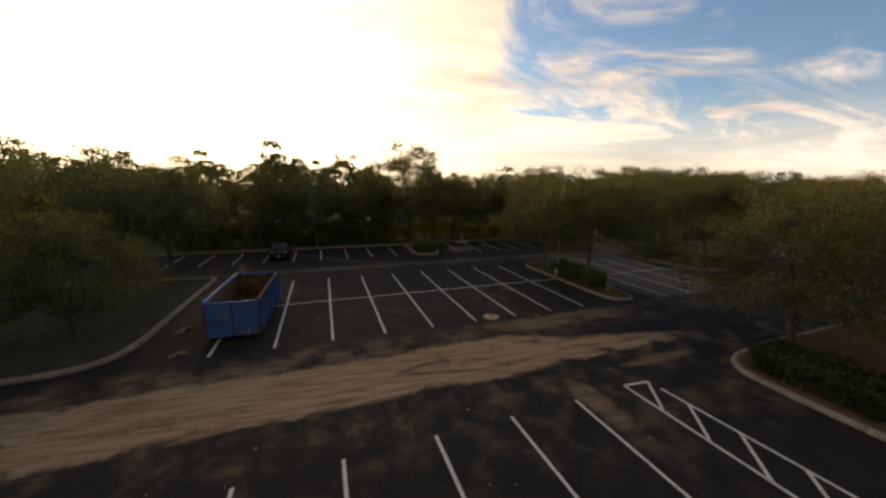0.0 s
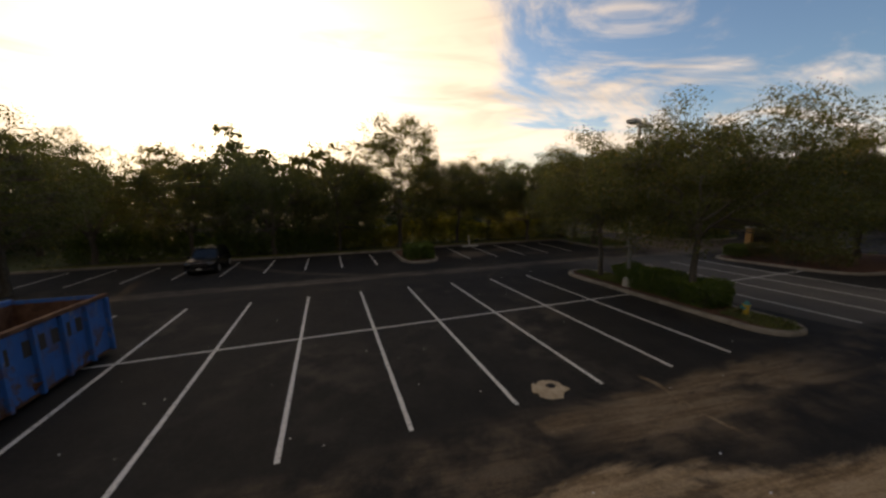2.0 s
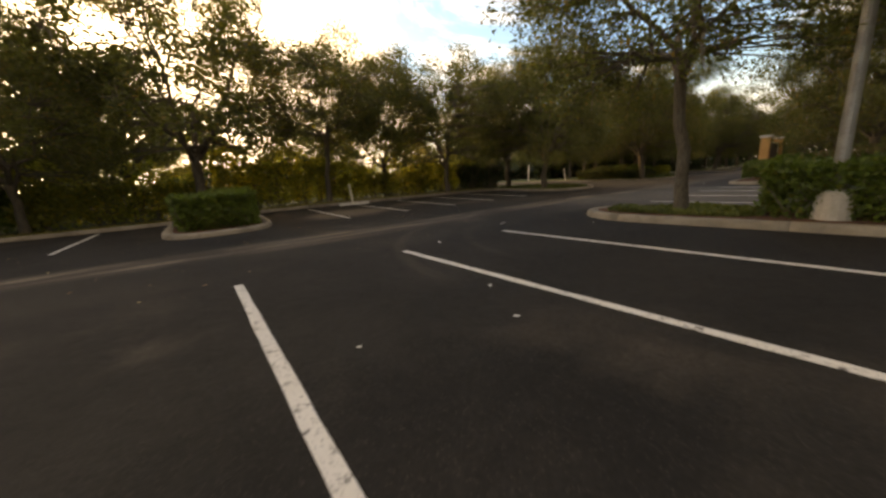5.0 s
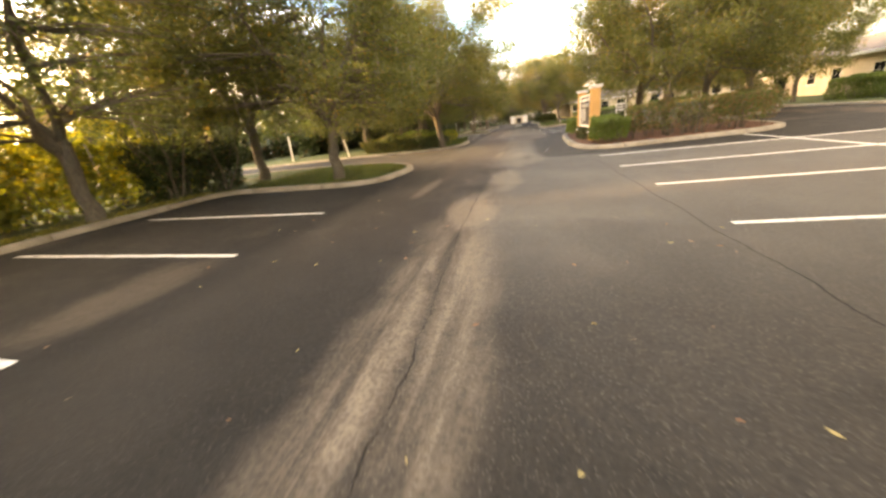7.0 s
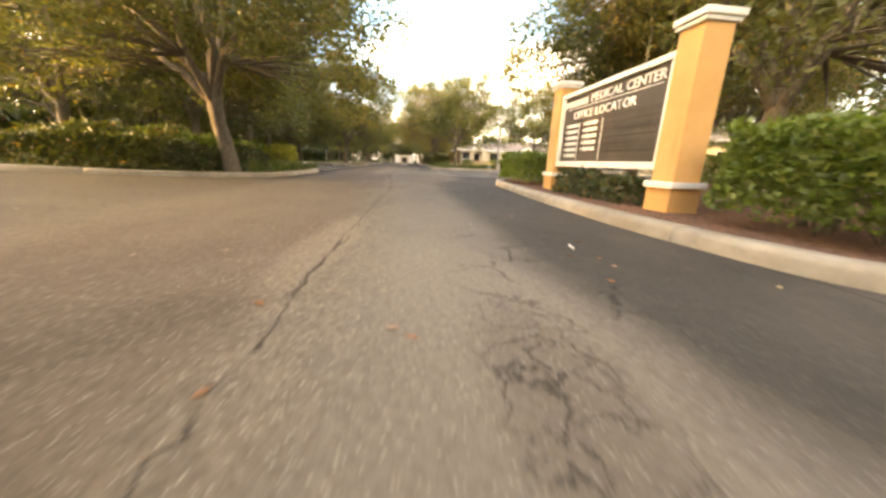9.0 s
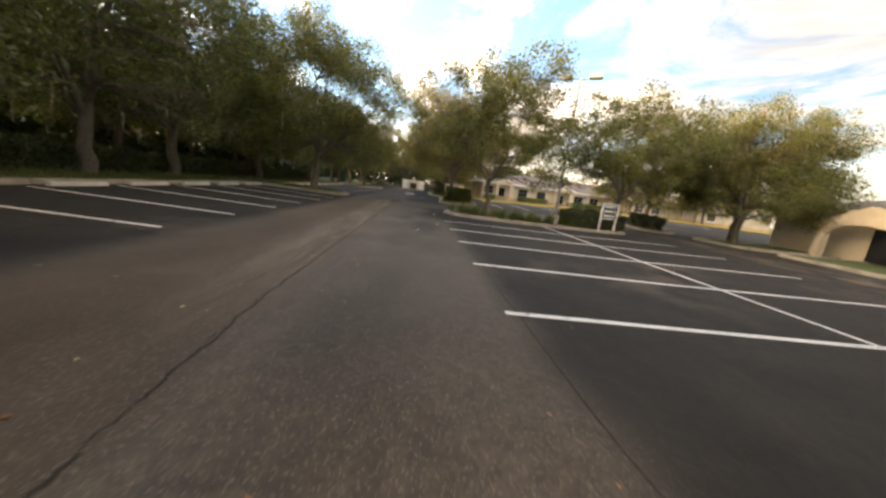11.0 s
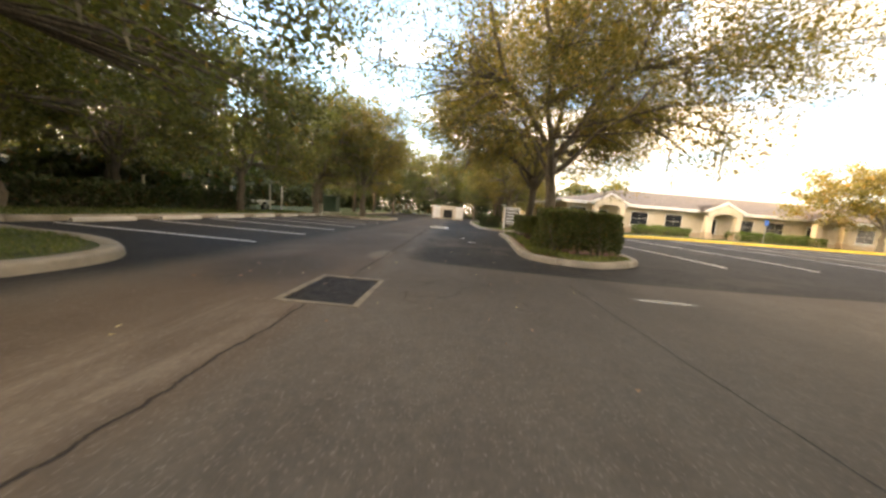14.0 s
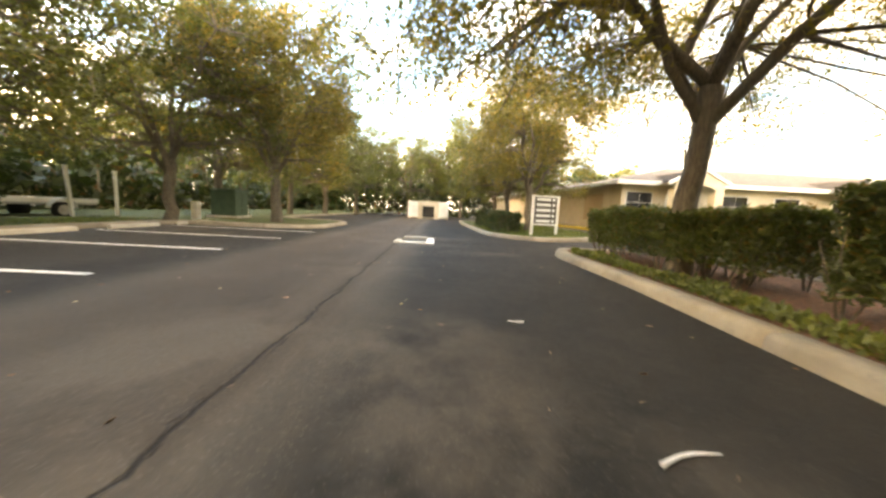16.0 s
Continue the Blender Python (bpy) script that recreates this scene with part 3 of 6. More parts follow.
SHRUB_THIN = leafy("thin_hedge_leaves", (0.045, 0.060, 0.014), (0.135, 0.155, 0.045), (0.20, 0.12, 0.06), 0.4, 0.38)
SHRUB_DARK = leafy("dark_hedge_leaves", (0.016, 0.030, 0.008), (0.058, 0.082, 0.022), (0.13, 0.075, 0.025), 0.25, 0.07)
SHRUB_MID = leafy("mid_hedge_leaves", (0.030, 0.046, 0.010), (0.100, 0.122, 0.028), (0.18, 0.11, 0.03), 0.32, 0.08)
SHRUB_YELLOW = leafy("yellow_shrub_leaves", (0.11, 0.13, 0.028), (0.33, 0.33, 0.085), (0.42, 0.33, 0.06), 0.55, 0.15)
COVER = leafy("ground_cover_leaves", (0.050, 0.074, 0.018), (0.180, 0.200, 0.058), (0.20, 0.18, 0.04), 0.3, 0.05)
LILY = leafy("strap_leaves", (0.040, 0.075, 0.014), (0.120, 0.165, 0.045), (0.24, 0.19, 0.06), 0.3, 0.08)
GRASSBLADE = leafy("grass_blades", (0.045, 0.075, 0.014), (0.120, 0.150, 0.035), (0.22, 0.18, 0.06), 0.3, 0.10)
GRASSDRY = leafy("yellowish_grass", (0.12, 0.12, 0.02), (0.26, 0.23, 0.05), (0.34, 0.27, 0.10), 0.3, 0.15)
DRYLEAF = leafy("fallen_leaves", (0.14, 0.055, 0.02), (0.30, 0.13, 0.05), (0.40, 0.30, 0.12), 0.1, 0.2)
SIGNBLUE = plain("blue_sign_paint", (0.03, 0.12, 0.42), (0.05, 0.17, 0.50), 3.0, 0.4, 0.0, 0.1, 30.0)
LITTER = plain("pale_litter", (0.62, 0.60, 0.56), (0.78, 0.76, 0.72), 5.0, 0.7)


# ---- building blocks ----
def ground_height(x, y):
    """The lot rises gently to the south in its eastern half, and to the north behind the lane."""
    ease = lambda a, b: (lambda k: k * k * (3 - 2 * k))(min(max((x - a) / (b - a), 0.0), 1.0))
    south = min(0.014 * max(0.0, 2.0 - y), 0.336) * ease(42.0, 62.0)
    north = 0.024 * min(max(y - 13.0, 0.0), 8.0) * ease(6.0, 12.0) * (1 - 0.8 * ease(66.0, 76.0))
    east = 0.04 * min(max(4.0 - y, 0.0), 10.0) * ease(66.0, 80.0)
    return south + north + east


def mesh_from(name, verts, faces, mat, smooth=False):
    me = bpy.data.meshes.new(name)
    me.from_pydata([tuple(v) for v in verts], [], faces)
    me.materials.append(mat)
    if smooth:
        me.polygons.foreach_set("use_smooth", [True] * len(me.polygons))
    me.update()
    return me


def quads_mesh(name, verts, mat):
    """A mesh of loose faces from an array of n x corners x 3."""
    n, k = len(verts), np.shape(verts)[1]
    me = bpy.data.meshes.new(name)
    me.vertices.add(n * k)
    me.vertices.foreach_set("co", np.asarray(verts, np.float32).ravel())
    me.loops.add(n * k)
    me.loops.foreach_set("vertex_index", np.arange(n * k, dtype=np.int32))
    me.polygons.add(n)
    me.polygons.foreach_set("loop_start", np.arange(0, n * k, k, dtype=np.int32))
    me.materials.append(mat)
    me.update(calc_edges=True)
    return me


def thing(name, label, category, group="", kind="", m=None):
    ob = new(name)
    ob.empty_display_size = 0.2
    if m is not None:
        ob.matrix_world = m
    return tagged(ob, label, category, group, kind)


def child(name, me, parent, label="", kind=""):
    ob = new(name, me)
    ob.parent = parent
    return tagged(ob, label, kind=kind)


def part(name, bm, mat, parent, label="", smooth=False):
    me = bpy.data.meshes.new(name)
    bmesh.ops.recalc_face_normals(bm, faces=bm.faces)
    bm.to_mesh(me)
    bm.free()
    me.materials.append(mat)
    if smooth:
        me.polygons.foreach_set("use_smooth", [True] * len(me.polygons))
    return child(name, me, parent, label)


def box(bm, x0, x1, y0, y1, z0, z1, bevel=0.0):
    r = bmesh.ops.create_cube(bm, size=1.0, matrix=Matrix.Translation(((x0 + x1) / 2, (y0 + y1) / 2, (z0 + z1) / 2)) @ Matrix.Diagonal((x1 - x0, y1 - y0, z1 - z0, 1)))
    if bevel:
        es = list({e for v in r["verts"] for e in v.link_edges})
        bmesh.ops.bevel(bm, geom=es, offset=bevel, segments=2, affect="EDGES", profile=0.6)
    return bm


def boxed(x0, x1, y0, y1, z0, z1, bevel=0.0):
    return box(bmesh.new(), x0, x1, y0, y1, z0, z1, bevel)


def rod(bm, a, b, r0, r1=None, sides=10):
    a, b = Vector(a), Vector(b)
    m = Matrix.Translation((a + b) / 2) @ (b - a).to_track_quat("Z", "Y").to_matrix().to_4x4()
    bmesh.ops.create_cone(bm, cap_ends=True, segments=sides, radius1=r0, radius2=r0 if r1 is None else r1, depth=(b - a).length, matrix=m)
    return bm


def prism(bm, pts, z0, z1):
    """An upright prism over a flat outline."""
    lo = [bm.verts.new((x, y, z0)) for x, y in pts]
    hi = [bm.verts.new((x, y, z1)) for x, y in pts]
    n = len(pts)
    bm.faces.new(hi)
    bm.faces.new(lo[::-1])
    for i in range(n):
        bm.faces.new((lo[i], lo[(i + 1) % n], hi[(i + 1) % n], hi[i]))
    return bm


def rounded(pts, r=0.9, n=5):
    """The outline with its corners rounded off."""
    out = []
    for i, p in enumerate(pts):
        p, a, b = Vector(p), Vector(pts[i - 1]), Vector(pts[(i + 1) % len(pts)])
        da, db = (a - p), (b - p)
        ra, rb = min(r, da.length * 0.45), min(r, db.length * 0.45)
        s, e = p + da.normalized() * ra, p + db.normalized() * rb
        for k in range(n + 1):
            t = k / n
            out.append(((1 - t) ** 2 * s + 2 * t * (1 - t) * p + t * t * e).to_tuple())
    return out


def walk_along(pts, step, closed=True):
    """Points at even steps along an outline."""
    ring = [Vector(p) for p in pts] + ([Vector(pts[0])] if closed else [])
    out, left = [], 0.0
    for a, b in zip(ring, ring[1:]):
        d = (b - a).length
        while left < d:
            out.append(a + (b - a) * (left / d))
            left += step
        left -= d
    return out


def area_sign(pts):
    return sum(a[0] * b[1] - b[0] * a[1] for a, b in zip(pts, pts[1:] + pts[:1]))


def inside(pts, x, y):
    hit = False
    for (ax, ay), (bx, by) in zip(pts, pts[1:] + pts[:1]):
        if (ay > y) != (by > y) and x < (bx - ax) * (y - ay) / (by - ay) + ax:
            hit = not hit
    return hit


def scatter(pts, count, rng, margin=0.0):
    """Random places inside an outline."""
    xs, ys = [p[0] for p in pts], [p[1] for p in pts]
    out = []
    while len(out) < count:
        x, y = rng.uniform(min(xs), max(xs)), rng.uniform(min(ys), max(ys))
        if inside(pts, x, y):
            out.append((x, y))
    return np.array(out)


def inset(pts, d):
    """The outline moved inwards by d; it runs anticlockwise."""
    out = []
    n = len(pts)
    for i in range(n):
        a, b, c = Vector(pts[i - 1]), Vector(pts[i]), Vector(pts[(i + 1) % n])
        t = (b - a).normalized() + (c - b).normalized()
        t.normalize()
        out.append((b.x - t.y * d, b.y + t.x * d))
    return out


KERB_PROFILE = ((0.0, -0.05), (0.015, 0.10), (0.05, 0.145), (0.11, 0.155), (0.30, 0.152), (0.31, 0.0))


def kerb_run(pts, parent, closed=True, seg=3.0, width=1.0, mat=None):
    """A cast kerb along an outline, inside it on its left hand, in lengths with a joint between them."""
    fine = walk_along(pts, 0.25, closed)
    n = len(fine)
    per = max(2, int(seg / 0.25))
    i = 0
    while i < n - (0 if closed else 1):
        last = min(i + per, n if closed else n - 1)
        vs, fs = [], []
        for k in range(i, last + 1):
            p = fine[k % n]
            d = (fine[(k + 1) % n] - fine[k - 1 if closed or k else 0]) if closed or 0 < k < n - 1 else (fine[min(k + 1, n - 1)] - fine[max(k - 1, 0)])
            d.normalize()
            side = Vector((-d.y, d.x))
            q = p + d * (0.008 if k == i else (-0.008 if k == last else 0.0))
            h = ground_height(q.x, q.y)
            for o, z in KERB_PROFILE:
                w = q + side * o * width
                vs.append((w.x, w.y, z + h + 0.006 * noise.noise((q.x * 2, q.y * 2, o * 9))))
        c = len(KERB_PROFILE)
        for k in range(last - i):
            for j in range(c - 1):
                a = k * c + j
                fs.append((a, a + c, a + c + 1, a + 1))
        fs.append(tuple(range(c)))
        fs.append(tuple((last - i) * c + j for j in range(c))[::-1])
        child("kerb_length", mesh_from("kerb_length", vs, fs, mat or KERB, True), parent)
        i = last


def bed(name, pts, label, mat, top=0.135, dome=0.0, kerb=True, kind="structure", open_run=None, step=0.8, kerb_mat=None):
    """A raised bed: its kerb and its filling."""
    pts = list(pts) if area_sign(list(pts)) > 0 else list(pts)[::-1]
    ob = thing(name, label, "planting bed", "raised beds", kind)
    if kerb:
        kerb_run(open_run or pts, ob, open_run is None, mat=kerb_mat)
    bm = bmesh.new()
    ring = [bm.verts.new((x, y, top)) for x, y in (inset(pts, 0.29) if kerb else pts)]
    loop = [bm.edges.new((ring[k], ring[(k + 1) % len(ring)])) for k in range(len(ring))]
    bmesh.ops.triangle_fill(bm, edges=loop, use_beauty=True)
    for f in bm.faces:
        if f.normal.z < 0:
            f.normal_flip()
    for _ in range(6):
        long_edges = [e for e in bm.edges if e.calc_length() > step * 2]
        if not long_edges:
            break
        bmesh.ops.subdivide_edges(bm, edges=long_edges, cuts=1)
        bmesh.ops.triangulate(bm, faces=[f for f in bm.faces if len(f.verts) > 3])
    for v in bm.verts:
        v.co.z = top + ground_height(v.co.x, v.co.y) + (0.02 * noise.noise(v.co * 1.3) + (dome if not v.is_boundary else 0.0))
    part("soil", bm, mat, ob, smooth=True)
    return ob


# ---- leaves and trees ----
def leaves_at(centres, length, width, rng, up=0.25, droop=0.0, scale=1.0):
    """Small folded rhombs, one a leaf, at the given places."""
    n = len(centres)
    d = rng.normal(size=(n, 3))
    d[:, 2] = d[:, 2] * 0.7 + up - droop
    d /= np.linalg.norm(d, axis=1, keepdims=True)
    s = np.cross(d, rng.normal(size=(n, 3)))
    s /= np.linalg.norm(s, axis=1, keepdims=True)
    f = np.cross(d, s)
    ln = (length * rng.uniform(0.65, 1.3, n))[:, None] * np.reshape(scale, (-1, 1))
    wd = (width * rng.uniform(0.7, 1.25, n))[:, None] * np.reshape(scale, (-1, 1))
    mid = centres + d * ln * 0.5 + f * ln * 0.06
    return np.stack([centres, mid + s * wd * 0.5, centres + d * ln, mid - s * wd * 0.5], 1)


def blades_at(centres, length, width, rng, up=0.25, scale=1.0):
    """Small slanting three-cornered leaves, for crowns seen from some way off."""
    q = leaves_at(centres, length, width, rng, up, 0.0, scale)
    half = (q[:, 1] - q[:, 3]) * 0.5
    return np.stack([q[:, 0], q[:, 1] + half * 0.35 - (q[:, 2] - q[:, 0]) * 0.12, q[:, 2] - half * 0.5], 1)


def tube(vs, fs, pts, radii, sides):
    base = len(vs)
    for i, p in enumerate(pts):
        d = (pts[min(i + 1, len(pts) - 1)] - pts[max(i - 1, 0)])
        d = d / (np.linalg.norm(d) + 1e-9)
        a = np.cross(d, (0.31, 0.95, 0.11))
        a /= np.linalg.norm(a) + 1e-9
        b = np.cross(d, a)
        for k in range(sides):
            t = 2 * math.pi * k / sides
            wobble = 1 + 0.12 * math.sin(3 * t + i * 1.7 + base)
            vs.append(p + (a * math.cos(t) + b * math.sin(t)) * radii[i] * wobble)
    for i in range(len(pts) - 1):
        for k in range(sides):
            p, q = base + i * sides + k, base + i * sides + (k + 1) % sides
            fs.append((p, q, q + sides, p + sides))
    fs.append(tuple(base + (len(pts) - 1) * sides + k for k in range(sides)))


def bend(a, b, rng, n, sag, wander):
    """A bowed line from a to b."""
    t = np.linspace(0, 1, n)[:, None]
    p = a + (b - a) * t
    p[:, 2] += (np.sin(t[:, 0] * math.pi) * sag)
    w = rng.normal(size=(n, 3)) * wander
    w[0] = w[-1] = 0
    return p + w


def oak(label, seed, height, spread, fork, trunk_r, leaf_mat, leaves=15000, leaf=0.21, clumps=150, moss=0, limbs=6, low=0.25, group="oak trees"):
    """A live oak: leaning trunk, spreading limbs, twigs to every clump of leaves, hanging moss."""
    rng = np.random.default_rng(seed)
    ob = thing("oak_tree", label, "tree", group)
    vs, fs = [], []
    lean = rng.normal(size=2) * 0.06 * fork
    top = np.array([lean[0], lean[1], fork])
    trunk = bend(np.zeros(3), top, rng, 6, 0.0, 0.04)
    trunk[0, 2] = -0.15
    tube(vs, fs, trunk, np.array([1.38, 1.08, 1.0, 0.95, 0.93, 0.98]) * trunk_r, 12)
    zc, rz = fork * 0.55 + (height - fork * 0.55) * 0.5, (height - fork * 0.6) * 0.52
    # targets: clumps over the whole crown, more of them near its skin
    tg = []
    while len(tg) < clumps:
        d = rng.normal(size=3)
        d /= np.linalg.norm(d)
        if d[2] < -0.75:
            continue
        lump = 1 + 0.22 * math.sin(3 * math.atan2(d[1], d[0]) + seed) + 0.16 * math.sin(5 * d[2] + 2 * d[0] + seed * 1.7)
        r = min(1.12, rng.uniform(0.25, 1.0) ** 0.45 * lump)
        p = np.array([d[0] * spread * r, d[1] * spread * r, zc + d[2] * rz * r])
        if p[2] > fork * 0.75 - low * 0.4:
            tg.append(p)
    tg = np.array(tg)
    # limbs
    nodes, rads = [], []
    for i in range(limbs):
        az = 2 * math.pi * (i + rng.uniform(-0.25, 0.25)) / limbs
        out = spread * rng.uniform(0.55, 0.8) if i < limbs - 1 else spread * 0.15
        end = np.array([math.cos(az) * out, math.sin(az) * out, fork + (height - fork) * (rng.uniform(0.35, 0.65) if i < limbs - 1 else 0.8)])
        start = trunk[4] if i % 2 else top
        pts = bend(start, end, rng, 7, rng.uniform(-0.2, 0.5), 0.10 * spread / 4)
        rr = trunk_r * rng.uniform(0.45, 0.62) * np.linspace(1, 0.22, 7)
        tube(vs, fs, pts, rr, 8)
        nodes.extend(pts[1:])
        rads.extend(rr[1:])
    nodes, rads = np.array(nodes), np.array(rads)
    for p in tg:
        dist = np.linalg.norm(nodes - p, axis=1) + 0.6 * np.maximum(nodes[:, 2] - p[2], 0)
        k = int(np.argmin(dist))
        pts = bend(nodes[k], p, rng, 3, 0.12, 0.06)
        tube(vs, fs, pts, np.linspace(min(rads[k] * 0.6, 0.05), 0.012, 3), 3)
    child("trunk", mesh_from("trunk", vs, fs, BARK, True), ob)
    size = rng.uniform(0.55, 1.3, clumps) * (spread / 4.5)
    which = rng.choice(clumps, leaves, p=size ** 2 / (size ** 2).sum())
    off = rng.normal(size=(leaves, 3))
    reach = rng.uniform(0, 1, leaves) ** 0.45
    off *= (reach * (0.9 if leaf > 0.2 else 0.72) * size[which] / np.linalg.norm(off, axis=1))[:, None]
    off[:, 2] *= 0.55 if leaf > 0.2 else 0.75
    bulk = np.where(reach < 0.6, 1.45 if leaf > 0.2 else 1.2, np.where(reach < 0.8, 1.1, 0.85))
    child("crown", quads_mesh("crown", blades_at(tg[which] + off, leaf, leaf * 0.65, rng, scale=bulk), leaf_mat), ob)
    if moss:
        strips = []
        picks = tg[rng.choice(clumps, moss)] + rng.normal(size=(moss, 3)) * 0.35
        for p in picks:
            a = rng.uniform(0, math.pi)
            w, ln = rng.uniform(0.012, 0.04), rng.uniform(0.3, 1.0)
            for k in range(3):
                sx, sy = math.cos(a + k) * w, math.sin(a + k) * w
                z0, z1 = p[2] - ln * k * 0.3, p[2] - ln * (k * 0.3 + 0.42)
                j = rng.normal(size=2) * 0.04
                strips.append([(p[0] - sx, p[1] - sy, z0), (p[0] + sx, p[1] + sy, z0), (p[0] + j[0] + sx * 0.4, p[1] + j[1] + sy * 0.4, z1), (p[0] + j[0] - sx * 0.4, p[1] + j[1] - sy * 0.4, z1)])
        child("hanging_moss", quads_mesh("hanging_moss", np.array(strips), MOSS), ob, "grey hanging moss", "stuff")
    return ob


def hedge(label, pts, height, leaf_mat, seed, leaf=0.085, density=900, stems=True, gap=0.0, top_wave=0.06, name="hedge"):
    """A clipped hedge over an outline: leafy skin, woody stems inside."""
    rng = np.random.default_rng(seed)
    pts = list(pts) if area_sign(list(pts)) > 0 else list(pts)[::-1]
    cx, cy = sum(p[0] for p in pts) / len(pts), sum(p[1] for p in pts) / len(pts)
    h0 = ground_height(cx, cy)
    ob = thing(name, label, "hedge", "hedges", m=Matrix.Translation((cx, cy, h0 + 0.1)))
    loc = [(x - cx, y - cy) for x, y in pts]
    per = sum(math.dist(a, b) for a, b in zip(loc, loc[1:] + loc[:1]))
    area = abs(area_sign(loc)) / 2
    n_side, n_top, n_in = int(per * height * density), int(area * density), int(area * height * density * 0.35)
    ring = walk_along(loc, 0.05)
    idx = rng.integers(0, len(ring), n_side)
    side = np.array([(ring[i].x, ring[i].y) for i in idx])
    side = side * (1 - np.abs(rng.normal(size=(n_side, 1))) * 0.05)
    zs = gap + (height - gap) * rng.uniform(0, 1, n_side) ** 0.75
    bulge = 1 + 0.05 * np.sin(side[:, 0] * 2.1 + zs * 3) + 0.04 * np.sin(side[:, 1] * 2.7 - zs * 4)
    lump = lambda p: top_wave * (np.sin(p[:, 0] * 1.9) + np.sin(p[:, 1] * 2.3 + 1) + 0.8 * np.sin(p[:, 0] * 5.1 + p[:, 1] * 4.3))
    a = np.c_[side * bulge[:, None], zs]
    t = scatter(loc, n_top, rng)
    b = np.c_[t, height + lump(t) + rng.normal(size=n_top) * 0.03]
    q = scatter(loc, n_in, rng)
    c = np.c_[q, gap + (height - gap) * rng.uniform(0, 1, n_in)]
    child("foliage", quads_mesh("foliage", blades_at(np.r_[a, b, c], leaf * 1.15, leaf * 0.85, rng, 0.3), leaf_mat), ob)
    if stems:
        vs, fs = [], []
        for x, y in scatter(loc, max(4, int(area * 3.0)), rng):
            foot = np.array([x * 0.9, y * 0.9, -0.12])
            for _ in range(3):
                tip = np.array([x + rng.normal() * 0.22, y + rng.normal() * 0.22, height * rng.uniform(0.6, 0.95)])
                tube(vs, fs, bend(foot, tip, rng, 4, 0.0, 0.03), np.linspace(0.022, 0.006, 4), 4)
        child("twig_frame", mesh_from("twig_frame", vs, fs, BARK, True), ob, "bare brown twigs", "stuff")
    return ob


def low_cover(name, label, pts, mat, seed, density=350, height=0.12, leaf=0.07, width=0.5, up=0.6, category="ground cover"):
    """Low growth over a bed, too fine to count."""
    rng = np.random.default_rng(seed)
    xs, ys = [p[0] for p in pts], [p[1] for p in pts]
    area = abs(area_sign(list(pts))) / 2
    p = scatter(list(pts), int(area * density), rng)
    hump = 0.5 + 0.5 * np.sin(p[:, 0] * 2.3 + np.sin(p[:, 1] * 1.9)) * np.cos(p[:, 1] * 2.9)
    z = 0.11 + np.array([ground_height(x, y) for x, y in p]) + height * (0.3 + 0.7 * hump) * rng.uniform(0.1, 1.0, len(p))
    ob = new(name, quads_mesh(name, leaves_at(np.c_[p, z], leaf, leaf * width, rng, up), mat))
    return tagged(ob, label, category, "", "stuff")


def strap_clump(label, x, y, seed, blades=70, tall=0.75, group="strap-leaved clumps"):
    """A tuft of long arching leaves."""
    rng = np.random.default_rng(seed)
    ob = thing("strap_leaf_plant", label, "plant", group, m=Matrix.Translation((x, y, ground_height(x, y) + 0.1)))
    out = []
    for _ in range(blades):
        az, ln, w = rng.uniform(0, 2 * math.pi), tall * rng.uniform(0.6, 1.15), rng.uniform(0.010, 0.018)
        d, s = np.array([math.cos(az), math.sin(az)]), np.array([-math.sin(az), math.cos(az)]) * w
        spread_ = rng.uniform(0.25, 0.8)
        foot = rng.normal(size=2) * 0.10
        prev = None
        for k in range(5):
            t = k / 4
            r = foot + d * ln * spread_ * t ** 1.4
            z = ln * (t * 1.25 - 0.75 * spread_ * t * t * 1.1)
            ww = s * (1 - 0.75 * t)
            cur = ((*(r - ww), z), (*(r + ww), z))
            if prev:
                out.append([prev[0], prev[1], cur[1], cur[0]])
            prev = cur
    child("leaf_tuft", quads_mesh("leaf_tuft", np.array(out), LILY), ob, kind="stuff")
    return ob


# ---- ground and lot ----
def big_ground():
    xs = [-1500, -300, -100, -60, -40, 60, 150, 300, 1600]
    ys = [-1500, -300, -100, -62, 20, 45, 100, 300, 1600]
    vs = [(x, y, -0.08) for y in ys for x in xs]
    n = len(xs)
    fs = [(j * n + i, j * n + i + 1, (j + 1) * n + i + 1, (j + 1) * n + i) for j in range(len(ys) - 1) for i in range(n - 1)]
    return tagged(new("ground", mesh_from("ground", vs, fs, GRASS)), "flat patchy grass and soil round the lot", "ground", kind="structure")


GRATE = (69.82, 71.22, 9.09, 9.97)
DRAIN = (88.5, 90.0, 8.65, 9.55)


